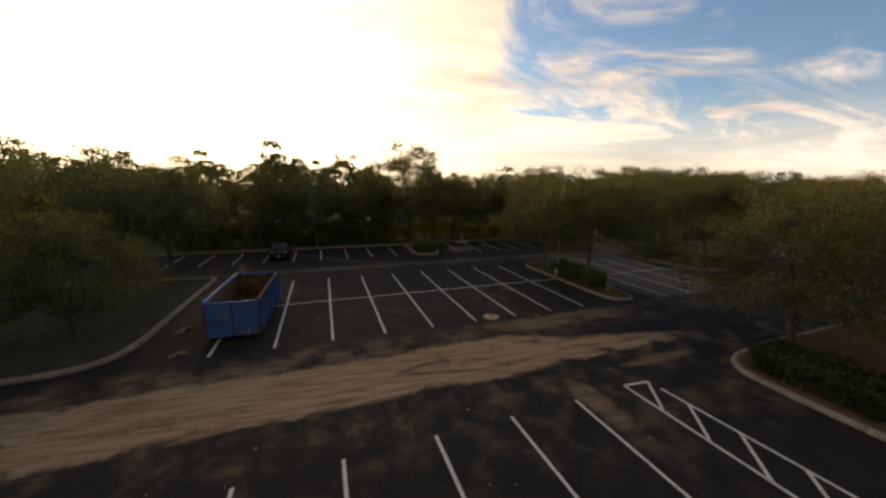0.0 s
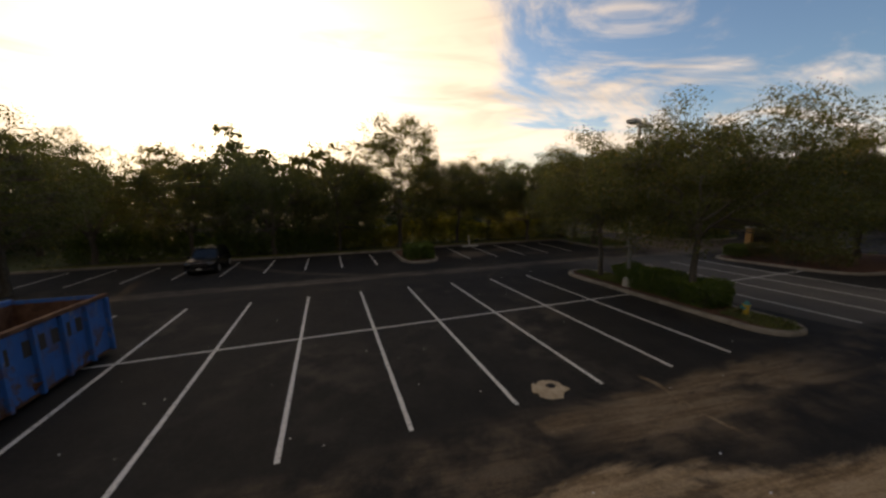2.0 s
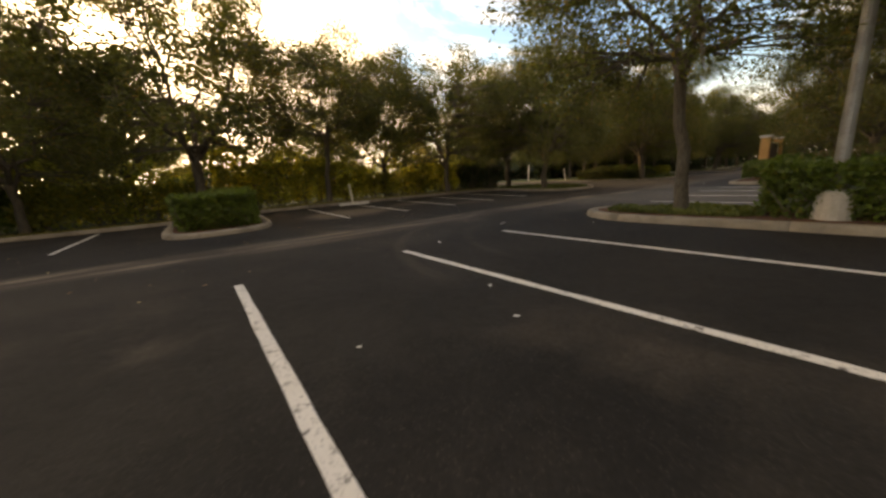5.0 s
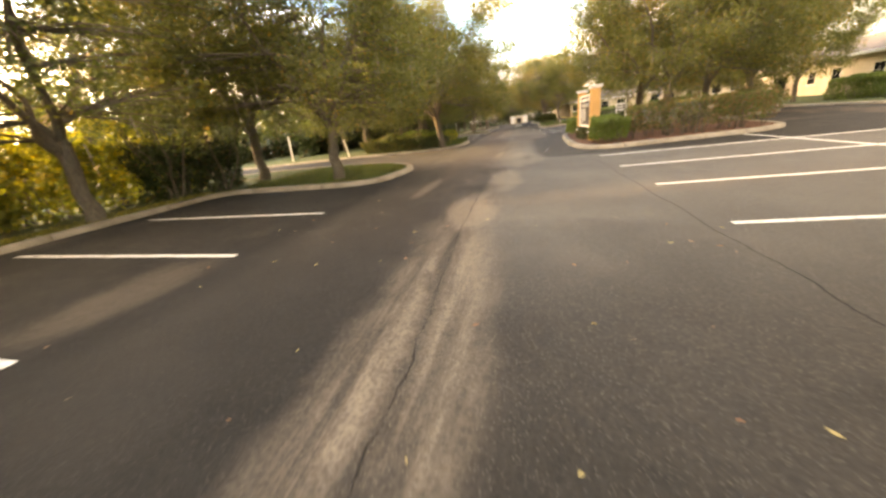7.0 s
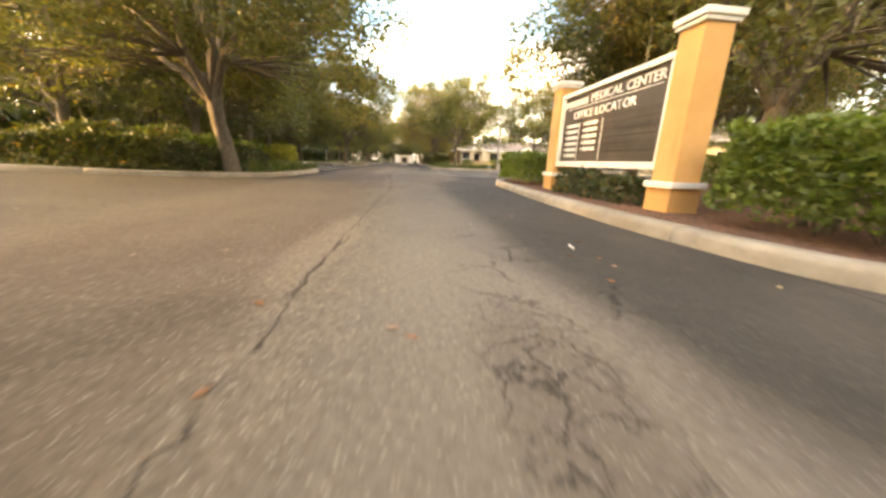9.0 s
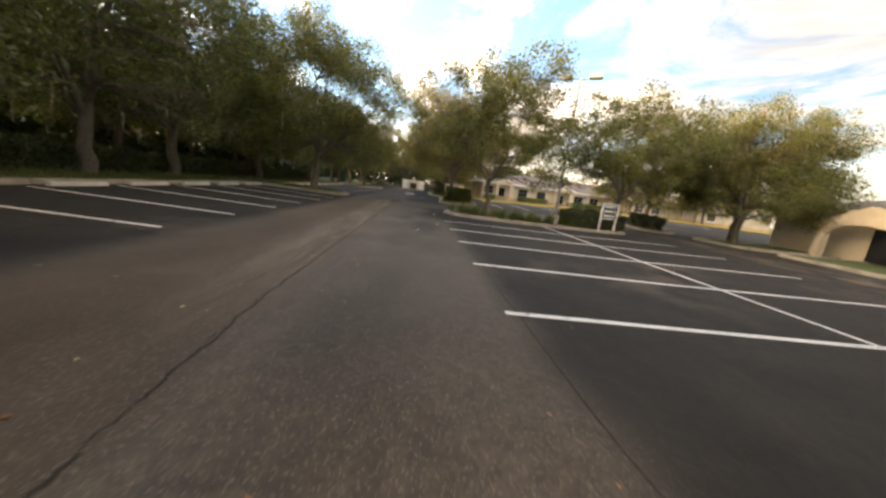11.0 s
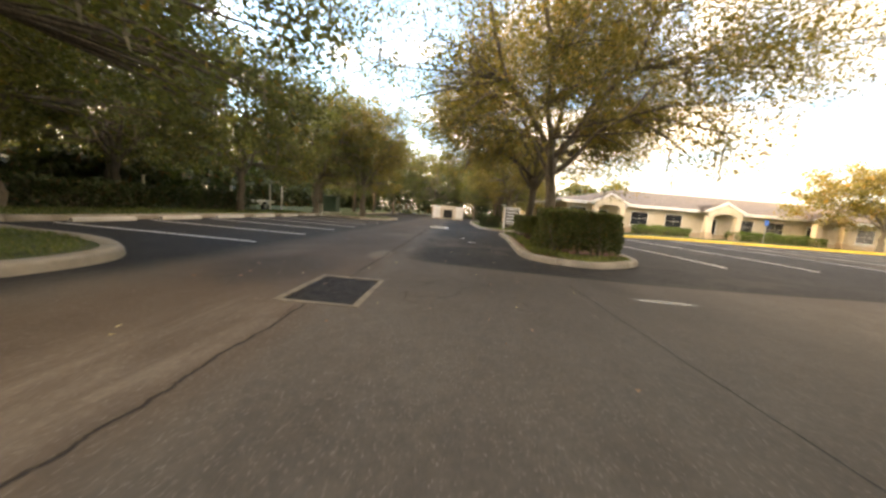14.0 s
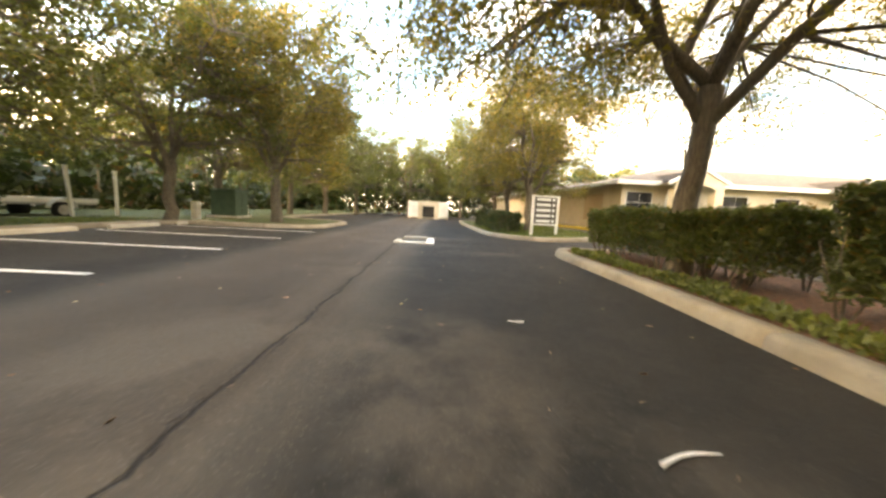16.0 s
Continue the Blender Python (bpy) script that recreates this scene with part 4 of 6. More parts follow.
def lot():
    """The asphalt, open where the drains are."""
    xs = sorted({*np.arange(-60, 151, 2.0).round(2).tolist(), GRATE[0], GRATE[1], DRAIN[0], DRAIN[1]})
    ys = sorted({*np.arange(-62, 21, 2.0).round(2).tolist(), 13.0, 21.0, GRATE[2], GRATE[3], DRAIN[2], DRAIN[3]})
    n = len(xs)
    vs = [(x, y, ground_height(x, y)) for y in ys for x in xs]
    fs = []
    for j in range(len(ys) - 1):
        for i in range(n - 1):
            mx, my = (xs[i] + xs[i + 1]) / 2, (ys[j] + ys[j + 1]) / 2
            if any(a < mx < b and c < my < d for a, b, c, d in (GRATE, DRAIN)):
                continue
            fs.append((j * n + i, j * n + i + 1, (j + 1) * n + i + 1, (j + 1) * n + i))
    tagged(new("parking_lot", mesh_from("parking_lot", vs, fs, ASPHALT, True)), "worn dark asphalt car park with cracks, dust and sand", "pavement", kind="structure")
    road = mesh_from("side_road", [(34.2, 20.9, 0.195), (40.8, 20.9, 0.195), (40.8, 46.4, 0.195), (34.2, 46.4, 0.195)], [(0, 1, 2, 3)], ASPHALT)
    tagged(new("side_road", road), "sandy asphalt side road leading out of the lot", "road", kind="structure")
    street = mesh_from("street", [(-200, 46, 0.19), (300, 46, 0.19), (300, 54, 0.19), (-200, 54, 0.19)], [(0, 1, 2, 3)], CONCRETE)
    tagged(new("street", street), "pale street beyond the hedges", "road", kind="structure")


def stripe(a, b, w=0.115, group="stall lines", z=0.005):
    """One painted line, a thin film with frayed edges."""
    rng = random.Random(round(a[0] * 91 + a[1] * 57 + b[1] * 13))
    a, b = Vector(a), Vector(b)
    d = b - a
    n = max(2, int(d.length / 0.35))
    s = Vector((-d.y, d.x)).normalized() * w / 2
    vs, fs = [], []
    for i in range(n + 1):
        p = a + d * i / n
        h = ground_height(p.x, p.y)
        for k in (1, -1):
            q = p + s * k * rng.uniform(0.88, 1.08)
            vs += [(q.x, q.y, h - 0.002), (q.x, q.y, h + z)]
    for i in range(n):
        o = i * 4
        fs += [(o + 1, o + 3, o + 7, o + 5), (o, o + 1, o + 5, o + 4), (o + 2, o + 6, o + 7, o + 3)]
    fs += [(0, 2, 3, 1), (n * 4, n * 4 + 1, n * 4 + 3, n * 4 + 2)]
    return tagged(new("parking_line", mesh_from("parking_line", vs, fs, PAINT)), "worn white parking line painted on asphalt", "road marking", group, "structure")


S = 2.74


def stripes():
    # first double row
    for i in range(0, 9):
        stripe(((i - 3) * S, -6.23), ((i - 3) * S, 5.76))
    stripe((-9.0, 0), (16.6, 0), 0.09, z=0.010)
    # north row
    for x in (-17.1, -14.3, -11.55, -8.85, -6.08, -3.37, -0.62, 2.04, 4.75):
        stripe((x, 13.2), (x, 18.7))
    for x in (12.77, 15.49, 18.22, 20.96, 23.70):
        stripe((x, 13.08), (x, 18.8))
    # south row with its hatched gap
    for x in (-13.7, -11.0, -8.25, -5.52, -2.68, 0.20, 3.02, 5.86):
        stripe((x, -19.7), (x, -14.2), 0.11)
    stripe((8.62, -20.6), (8.47, -14.1), 0.11)
    stripe((10.2, -20.6), (9.75, -14.75), 0.11)
    stripe((8.47, -14.1), (9.73, -14.2), 0.11)
    for k in range(4):
        stripe((9.68 + 0.12 * k, -14.2 - 1.6 * k), (8.62, -15.65 - 1.6 * k), 0.11)
    # second double row
    for i in range(4):
        stripe((21.60 + S * i, -6.4), (21.60 + S * i, 5.56))
    stripe((19.3, -0.06), (32.3, -0.06), 0.09, z=0.010)
    # third double row
    for i in range(-1, 4):
        stripe((51.8 + S * i, -5.0), (51.8 + S * i, 6.50))
    stripe((47.0, 0.62), (62.9, 0.62), 0.09, z=0.010)
    for i in range(-1, 5):
        stripe((54.8 + S * i, 13.04), (54.8 + S * i, 18.4))
    for i in range(0, 7):
        stripe((74.29 + S * i, 13.04), (74.29 + S * i, 18.4))
    # bays whose lines run along the lane
    for i in range(9):
        stripe((76.4, -0.4 - S * i), (82.0, -0.4 - S * i))
        stripe((82.0, -0.4 - S * i), (87.6, -0.4 - S * i))


BEDS = {}


def beds():
    P = rounded
    BEDS["centre"] = P([(16.4, -5.5), (17.0, -6.25), (18.2, -6.35), (18.9, -5.6), (19.0, 4.6), (18.5, 5.65), (17.2, 5.8), (16.25, 4.7)], 0.8)
    bed("centre_bed", BEDS["centre"], "long kerbed island with low green cover, hedge and oaks", MULCH)
    BEDS["fisl"] = P([(7.4, 12.65), (9.5, 12.55), (10.2, 13.9), (10.3, 19.2), (6.9, 19.2), (6.9, 13.6)], 0.9)
    bed("hedge_bed", BEDS["fisl"], "small kerbed island holding a clipped box hedge", MULCH)
    north = [(-60, 19.6), (27.2, 19.6), (27.3, 14.4), (28.0, 13.25), (30.6, 12.9), (32.3, 13.45), (33.7, 15.0), (34.2, 18.0), (34.5, 45), (-60, 45)]
    BEDS["north"] = P(north, 1.0)
    run = P(north, 1.0)[5:-6]
    bed("north_verge", BEDS["north"], "grass verge behind the north row, with a rounded tongue", GRASS, top=0.12, open_run=run, step=2.0)
    east = [(40.8, 45), (40.3, 18.5), (40.6, 16.3), (41.3, 14.6), (43.0, 13.1), (47.4, 12.85), (49.6, 13.3), (50.4, 14.4), (50.7, 18.7), (68.2, 18.7), (68.3, 14.5), (68.8, 13.35), (70.0, 12.98), (71.3, 13.2), (72.2, 14.6), (72.5, 18.7), (91.6, 18.9), (91.8, 14.6), (92.8, 13.4), (97.0, 13.3), (98.6, 14.4), (99.2, 18.0), (104, 19.0), (128, 18.5), (128, 45)]
    BEDS["east"] = P(east, 1.0)
    bed("east_verge", BEDS["east"], "long grass verge with kerbed tongues between stall rows", GRASS, top=0.12, open_run=P(east, 1.0)[5:-6], step=2.0)
    BEDS["sign"] = P([(31.7, 4.5), (32.4, 5.75), (34.6, 6.0), (38.0, 5.9), (42.0, 5.6), (44.4, 4.9), (45.4, 2.6), (47.2, -7.4), (46.0, -8.4), (43.6, -8.0), (41.6, -3.6), (35.6, -2.7), (33.6, -2.3), (32.6, -1.0)], 0.8)
    bed("sign_bed", BEDS["sign"], "kerbed mulch island round the office sign", MULCH)
    BEDS["lily"] = P([(63.0, 4.9), (63.5, 5.95), (64.7, 6.3), (65.9, 6.0), (66.5, 5.0), (66.5, -3.8), (65.4, -4.9), (63.6, -4.9), (62.8, -3.8)], 0.8)
    bed("lily_bed", BEDS["lily"], "kerbed mulch island with strap-leaved plants", MULCH)
    bed("hedge_bed", P([(67.6, -8.8), (71.6, -8.8), (72.2, -10.2), (71.6, -11.6), (67.6, -11.6), (67.0, -10.2)], 0.7), "small kerbed island with a clipped dark hedge", MULCH)
    bed("tree_bed", P([(62.4, -10.6), (65.6, -10.6), (66.2, -12.0), (66.2, -22.0), (62.0, -22.0), (61.8, -12.0)], 0.8), "kerbed grass island round a stout oak", GRASS, top=0.12)
    BEDS["long"] = P([(74.7, 4.2), (75.05, 5.4), (76.0, 5.95), (79.0, 5.70), (83.0, 5.34), (86.6, 5.3), (87.8, 4.6), (87.2, 2.8), (81.0, 1.5), (75.9, 2.3)], 0.9)
    bed("long_bed", BEDS["long"], "kerbed island with clipped hedge, low cover and oaks", MULCH)
    BEDS["far"] = P([(90.6, 2.8), (91.4, 5.2), (93.4, 6.1), (104, 6.3), (111, 6.0), (111, 0.5), (92, 0.5)], 0.9)
    bed("far_bed", BEDS["far"], "grassy kerbed island with a small office sign", GRASS, top=0.12)
    BEDS["west"] = P([(-11.35, 8.5), (-11.6, -4.2), (-12.3, -5.8), (-14.0, -6.3), (-30, -6.3), (-30, 8.5)], 1.0)
    bed("west_bed", BEDS["west"], "shaded island of dark leaf mould with a pale kerb", LEAFMOULD, top=0.12)
    BEDS["south"] = P([(14.1, -16.8), (14.3, -14.8), (15.6, -13.9), (19, -13.6), (34, -13.6), (34, -30), (14.1, -30)], 1.0)
    bed("south_bed", BEDS["south"], "kerbed island with a dark hedge under oaks", MULCH)
    off = P([(89.6, -1.5), (95, -1.2), (128, -0.4), (128, -60), (89.0, -60)], 1.0)
    BEDS["office"] = off
    bed("office_bed", off, "planting strip along the office front", GRASS, top=0.12, step=3.0, kerb_mat=YELLOWP)
    off2 = P([(36.8, -10.6), (48, -10.2), (61, -11.2), (61, -50), (36.2, -50)], 1.0)
    BEDS["clinic"] = off2
    bed("clinic_bed", off2, "planting strip in front of the pale clinic", GRASS, top=0.12, step=3.0)


# ---- things ----
def drain_grate():
    x0, x1, y0, y1 = GRATE
    ob = thing("drain_grate", "heavy dark iron drain grate in a concrete frame", "drain", m=Matrix.Translation((x0, y0, 0)))
    w, d = x1 - x0, y1 - y0
    part("pit", boxed(-0.01, w + 0.01, -0.01, d + 0.01, -0.075, -0.065), PIT_SHADE, ob)
    for a in ((-0.05, w + 0.05, -0.06, 0.02), (-0.05, w + 0.05, d - 0.02, d + 0.06), (-0.06, 0.02, 0.02, d - 0.02), (w - 0.02, w + 0.06, 0.02, d - 0.02)):
        part("frame", boxed(*a, -0.06, 0.014, 0.008), GRATEFRAME, ob, "chipped brown concrete edge")
    n = 22
    for i in range(n):
        x = 0.05 + (w - 0.1) * i / (n - 1)
        part("bar", boxed(x - 0.008, x + 0.008, 0.02, d - 0.02, -0.055, 0.004), DARKIRON, ob)
    for i in range(14):
        y = 0.04 + (d - 0.08) * i / 13
        bm = bmesh.new()
        for k in range(n - 1):
            xa, xb = 0.05 + (w - 0.1) * k / (n - 1), 0.05 + (w - 0.1) * (k + 1) / (n - 1)
            s = 0.016 if (k + i) % 2 else -0.016
            rod(bm, (xa, y - s, -0.012), (xb, y + s, -0.012), 0.007, sides=4)
        part("wavy_bar", bm, DARKIRON, ob)
    return ob


def broken_drain():
    x0, x1, y0, y1 = DRAIN
    ob = thing("broken_drain", "sunken drain with a broken pale concrete rim", "drain", m=Matrix.Translation((x0, y0, 0)))
    w, d = x1 - x0, y1 - y0
    part("pit", boxed(-0.01, w + 0.01, -0.01, d + 0.01, -0.075, -0.068), PIT_SHADE, ob)
    for k, a in enumerate(((-0.25, w + 0.2, -0.22, 0.03), (-0.2, w * 0.55, d - 0.03, d + 0.16), (-0.24, 0.03, 0.03, d - 0.03), (w - 0.03, w + 0.28, 0.03, d - 0.03))):
        part("rim", boxed(*a, -0.06, 0.02 + 0.012 * k, 0.012), TRIM if k % 2 == 0 else CONCRETE, ob)
    for i in range(7):
        y = 0.06 + (d - 0.12) * i / 6
        part("bar", boxed(0.03, w - 0.03, y - 0.012, y + 0.012, -0.05, -0.01), DARKIRON, ob)
    # thin black strip on the asphalt, painted as the shade in a trench
    cut = boxed(0.25, 0.40, -3.2, -0.24, 0.002, 0.006)
    part("trench_shade", cut, PIT_SHADE, ob, "black strip standing for a narrow trench across the lane")


def broken_patch(x, y):
    """A pale crumbled patch round a small raised black disc, painted as a hole's shade."""
    ob = thing("broken_patch", "pale crumbled concrete patch round a black disc standing for a hole", "manhole", m=Matrix.Translation((x, y, 0)))
    rng = random.Random(3)
    n = 22
    ring = [(math.cos(6.2832 * k / n) * 0.5 * rng.uniform(0.7, 1.2), math.sin(6.2832 * k / n) * 0.42 * rng.uniform(0.75, 1.2)) for k in range(n)]
    part("patch", prism(bmesh.new(), ring, -0.01, 0.016), SANDY, ob)
    hole = [(a * 0.30 + 0.12, b * 0.26 + 0.1) for a, b in ring]
    part("hole", prism(bmesh.new(), hole, 0.0, 0.021), PIT_SHADE, ob)


def cardboard(x, y, rz, w, d, seed, label):
    """A crumpled flattened sheet on the ground."""
    rng = random.Random(seed)
    bm = bmesh.new()
    nx, ny = 7, 5
    grid = [[bm.verts.new((w * (i / (nx - 1) - 0.5) + rng.uniform(-0.05, 0.05), d * (j / (ny - 1) - 0.5) + rng.uniform(-0.05, 0.05), 0.02 + rng.uniform(0.0, 0.16) * math.sin(math.pi * i / (nx - 1)))) for j in range(ny)] for i in range(nx)]
    for i in range(nx - 1):
        for j in range(ny - 1):
            bm.faces.new((grid[i][j], grid[i + 1][j], grid[i + 1][j + 1], grid[i][j + 1]))
    bmesh.ops.solidify(bm, geom=bm.faces[:], thickness=0.008)
    ob = thing("cardboard_sheet", label, "litter", m=pose(x, y, 0.0, 0, 0, rz))
    part("sheet", bm, SANDY, ob)


def wheel_stop(x, y, painted=False, rz=0.0):
    ob = thing("wheel_stop", "white-painted concrete wheel stop" if painted else "weathered pale concrete wheel stop at the stall's end", "wheel stop", "wheel stops", m=pose(x, y, ground_height(x, y), 0, 0, rz))
    bm = bmesh.new()
    prof = [(-0.075, 0.0), (-0.06, 0.10), (-0.03, 0.13), (0.03, 0.13), (0.06, 0.10), (0.075, 0.0)]
    ends = []
    for sx in (-0.9, -0.84, 0.84, 0.9):
        k = 0.85 if abs(sx) > 0.85 else 1.0
        ends.append([bm.verts.new((sx, py, pz * k)) for py, pz in prof])
    for a, b in zip(ends, ends[1:]):
        for i in range(5):
            bm.faces.new((a[i], a[i + 1], b[i + 1], b[i]))
        bm.faces.new((a[5], a[0], b[0], b[5]))
    bm.faces.new(ends[0])
    bm.faces.new(ends[-1])
    part("block", bm, TRIM if painted else CONCRETE, ob)
    for sx in (-0.55, 0.55):
        part("pin", rod(bmesh.new(), (sx, 0, 0.12), (sx, 0, 0.136), 0.014, sides=8), DARKIRON, ob)
    return ob


def marker_post(x, y):
    ob = thing("marker_post", "white wooden marker post at the stall's end", "post", m=pose(x, y, ground_height(x, y), 0, -6, 10))
    part("post", boxed(-0.05, 0.05, -0.05, 0.05, -0.05, 1.15, 0.012), TRIM, ob)
    part("cap", boxed(-0.065, 0.065, -0.065, 0.065, 1.15, 1.19, 0.01), TRIM, ob)


def light_pole(x, y, height, rz, group="lot lights", heads=2):
    ob = thing("lot_light", "tall grey lamp post with flat box lamp heads", "street lamp", group, m=pose(x, y, ground_height(x, y) + 0.1, 0, 0, rz))
    part("footing", rod(bmesh.new(), (0, 0, -0.2), (0, 0, 0.55), 0.27, 0.25, 16), CONCRETE, ob)
    part("pole", rod(bmesh.new(), (0, 0, 0.5), (0, 0, height), 0.10, 0.07, 12), GREYMETAL, ob)
    part("base_plate", boxed(-0.16, 0.16, -0.16, 0.16, 0.55, 0.58, 0.005), GREYMETAL, ob)
    for k in (-1, 1)[:heads]:
        part("arm", rod(bmesh.new(), (0, 0, height - 0.15), (0.55 * k, 0, height), 0.035, 0.03, 8), GREYMETAL, ob)
        head = part("lamp_head", boxed(min(0.45 * k, 1.15 * k), max(0.45 * k, 1.15 * k), -0.24, 0.24, height - 0.06, height + 0.14, 0.03), GREYMETAL, ob, "flat box lamp head")
        part("lens", boxed(min(0.52 * k, 1.08 * k), max(0.52 * k, 1.08 * k), -0.18, 0.18, height - 0.075, height - 0.062), TRIM, head)
    return ob


def hydrant(x, y):
    ob = thing("fire_hydrant", "yellow fire hydrant with a teal bonnet on the island", "hydrant", m=Matrix.Translation((x, y, 0.1)))
    part("flange", rod(bmesh.new(), (0, 0, 0), (0, 0, 0.05), 0.17, sides=16), YELLOWP, ob)
    part("barrel", rod(bmesh.new(), (0, 0, 0.05), (0, 0, 0.48), 0.11, 0.105, 16), YELLOWP, ob, smooth=True)
    part("collar", rod(bmesh.new(), (0, 0, 0.46), (0, 0, 0.51), 0.15, sides=16), YELLOWP, ob)
    bm = bmesh.new()
    bmesh.ops.create_uvsphere(bm, u_segments=16, v_segments=8, radius=0.125, matrix=Matrix.Translation((0, 0, 0.52)) @ Matrix.Diagonal((1, 1, 0.95, 1)))
    part("bonnet", bm, TEAL, ob, "teal domed bonnet", True)
    part("nut", rod(bmesh.new(), (0, 0, 0.62), (0, 0, 0.68), 0.03, sides=5), TEAL, ob)
    for a, r in ((90, 0.075), (0, 0.055), (180, 0.055)):
        d = Vector((math.cos(radians(a)), math.sin(radians(a)), 0))
        part("outlet", rod(bmesh.new(), d * 0.08 + Vector((0, 0, 0.36)), d * 0.20 + Vector((0, 0, 0.36)), r, sides=12), TEAL, ob, "teal outlet cap")


def skip_container():
    """Open-topped roll-off container, blue outside, rusted inside."""
    ob = thing("roll_off_dumpster", "battered blue steel roll-off dumpster, rusted and open-topped", "dumpster", m=pose(-7.48, -4.6, 0, 0, 0, -2.5))
    L, W, z0, z1 = 5.8, 1.2, 0.22, 2.02
    part("floor", boxed(-W, W, 0.02, L, z0 - 0.06, z0 + 0.04), RUST, ob, "rusted floor plate")
    part("lining", boxed(-W + 0.045, -W + 0.06, 0.08, L - 0.06, z0, z1 - 0.06), RUST, ob, "rusted inner side plate")
    part("lining", boxed(W - 0.06, W - 0.045, 0.08, L - 0.06, z0, z1 - 0.06), RUST, ob, "rusted inner side plate")
    part("lining", boxed(-W + 0.05, W - 0.05, L - 0.075, L - 0.06, z0, z1 - 0.06), RUST, ob, "rusted inner end plate")
    for sx in (-1, 1):
        side = part("side_wall", boxed(min(sx * W, sx * (W - 0.04)), max(sx * W, sx * (W - 0.04)), 0.05, L, z0, z1), BLUE, ob)
        for k in range(7):
            y = 0.12 + (L - 0.3) * k / 6
            x0, x1 = sorted((sx * W, sx * (W + 0.11)))
            part("rib", boxed(x0, x1, y, y + 0.10, z0 - 0.05, z1 - 0.05, 0.012), BLUE, side)
        x0, x1 = sorted((sx * (W - 0.06), sx * (W + 0.07)))
        part("top_rail", boxed(x0, x1, 0.0, L, z1 - 0.02, z1 + 0.10, 0.015), RUST if sx > 0 else BLUE, ob, "scraped rusty top rail")
        x0, x1 = sorted((sx * 0.5, sx * 0.62))
        part("skid", boxed(x0, x1, 0.0, L, 0.06, z0 - 0.06), RUST, ob)
        for y in (0.35, L - 0.5):
            bm = bmesh.new()
            rod(bm, (sx * 0.92, y, 0.11), (sx * 1.10, y, 0.11), 0.11, sides=14)
            part("roller", bm, DARKIRON, ob)
    part("end_wall", boxed(-W, W, L - 0.05, L, z0, z1 + 0.05), BLUE, ob)
    for sx in (-1, 1):
        x0, x1 = sorted((sx * 0.03, sx * W))
        gate = part("gate", boxed(x0, x1, 0.0, 0.05, z0, z1 + 0.02), BLUE, ob, "rust-streaked blue gate leaf")
        for a in (0.05, W - 0.12):
            x0, x1 = sorted((sx * a, sx * (a + 0.08)))
            part("stiffener", boxed(x0, x1, -0.05, 0.0, z0, z1, 0.01), BLUE, gate)
        for z in (z0, (z0 + z1) / 2, z1 - 0.06):
            x0, x1 = sorted((sx * 0.05, sx * (W - 0.04)))
            part("stiffener", boxed(x0, x1, -0.04, 0.0, z, z + 0.08, 0.01), BLUE, gate)
        part("hinge", rod(bmesh.new(), (sx * (W + 0.02), -0.02, z0 + 0.1), (sx * (W + 0.02), -0.02, z1 - 0.1), 0.03, sides=8), RUST, ob)
    part("latch_bar", rod(bmesh.new(), (0, -0.06, z0), (0, -0.06, z1), 0.025, sides=8), RUST, ob)
    # lettering that cannot be told becomes plain bars
    for k in range(9):
        y = 0.75 + k * 0.43 + (0.18 if k > 3 else 0)
        part("letter_bar", boxed(W + 0.002, W + 0.006, y, y + 0.24, 1.28, 1.70), SIGNDARK, ob, "dark bar of painted lettering")
    rng = np.random.default_rng(4)
    heap = []
    for _ in range(120):
        heap.append((rng.uniform(-1.0, 1.0), rng.uniform(0.4, L - 0.4), z0 + 0.05 + abs(rng.normal()) * 0.12))
    child("rubble", quads_mesh("rubble", leaves_at(np.array(heap), 0.45, 0.3, rng), RUST), ob, "rusty scraps and debris")


def wheel(parent, x, y, r=0.36, w=0.24):
    t = bmesh.new()
    rod(t, (x - w / 2, y, r), (x + w / 2, y, r), r, sides=24)
    bmesh.ops.bevel(t, geom=[e for e in t.edges if abs(e.verts[0].co.x - e.verts[1].co.x) < 1e-5], offset=0.04, segments=2, affect="EDGES")
    wh = part("wheel", t, RUBBER, parent, smooth=True)
    s = 1 if x > 0 else -1
    part("rim", rod(bmesh.new(), (x + s * (w / 2 - 0.03), y, r), (x + s * (w / 2 + 0.012), y, r), r * 0.66, r * 0.6, 18), GREYMETAL, wh)


def loft(sections, closed_ends=True):
    """A skin through outlines of equal length."""
    bm = bmesh.new()
    rows = [[bm.verts.new(p) for p in s] for s in sections]
    for a, b in zip(rows, rows[1:]):
        n = len(a)
        for i in range(n):
            bm.faces.new((a[i], a[(i + 1) % n], b[(i + 1) % n], b[i]))
    if closed_ends:
        bm.faces.new(rows[0][::-1])
        bm.faces.new(rows[-1])
    return bm


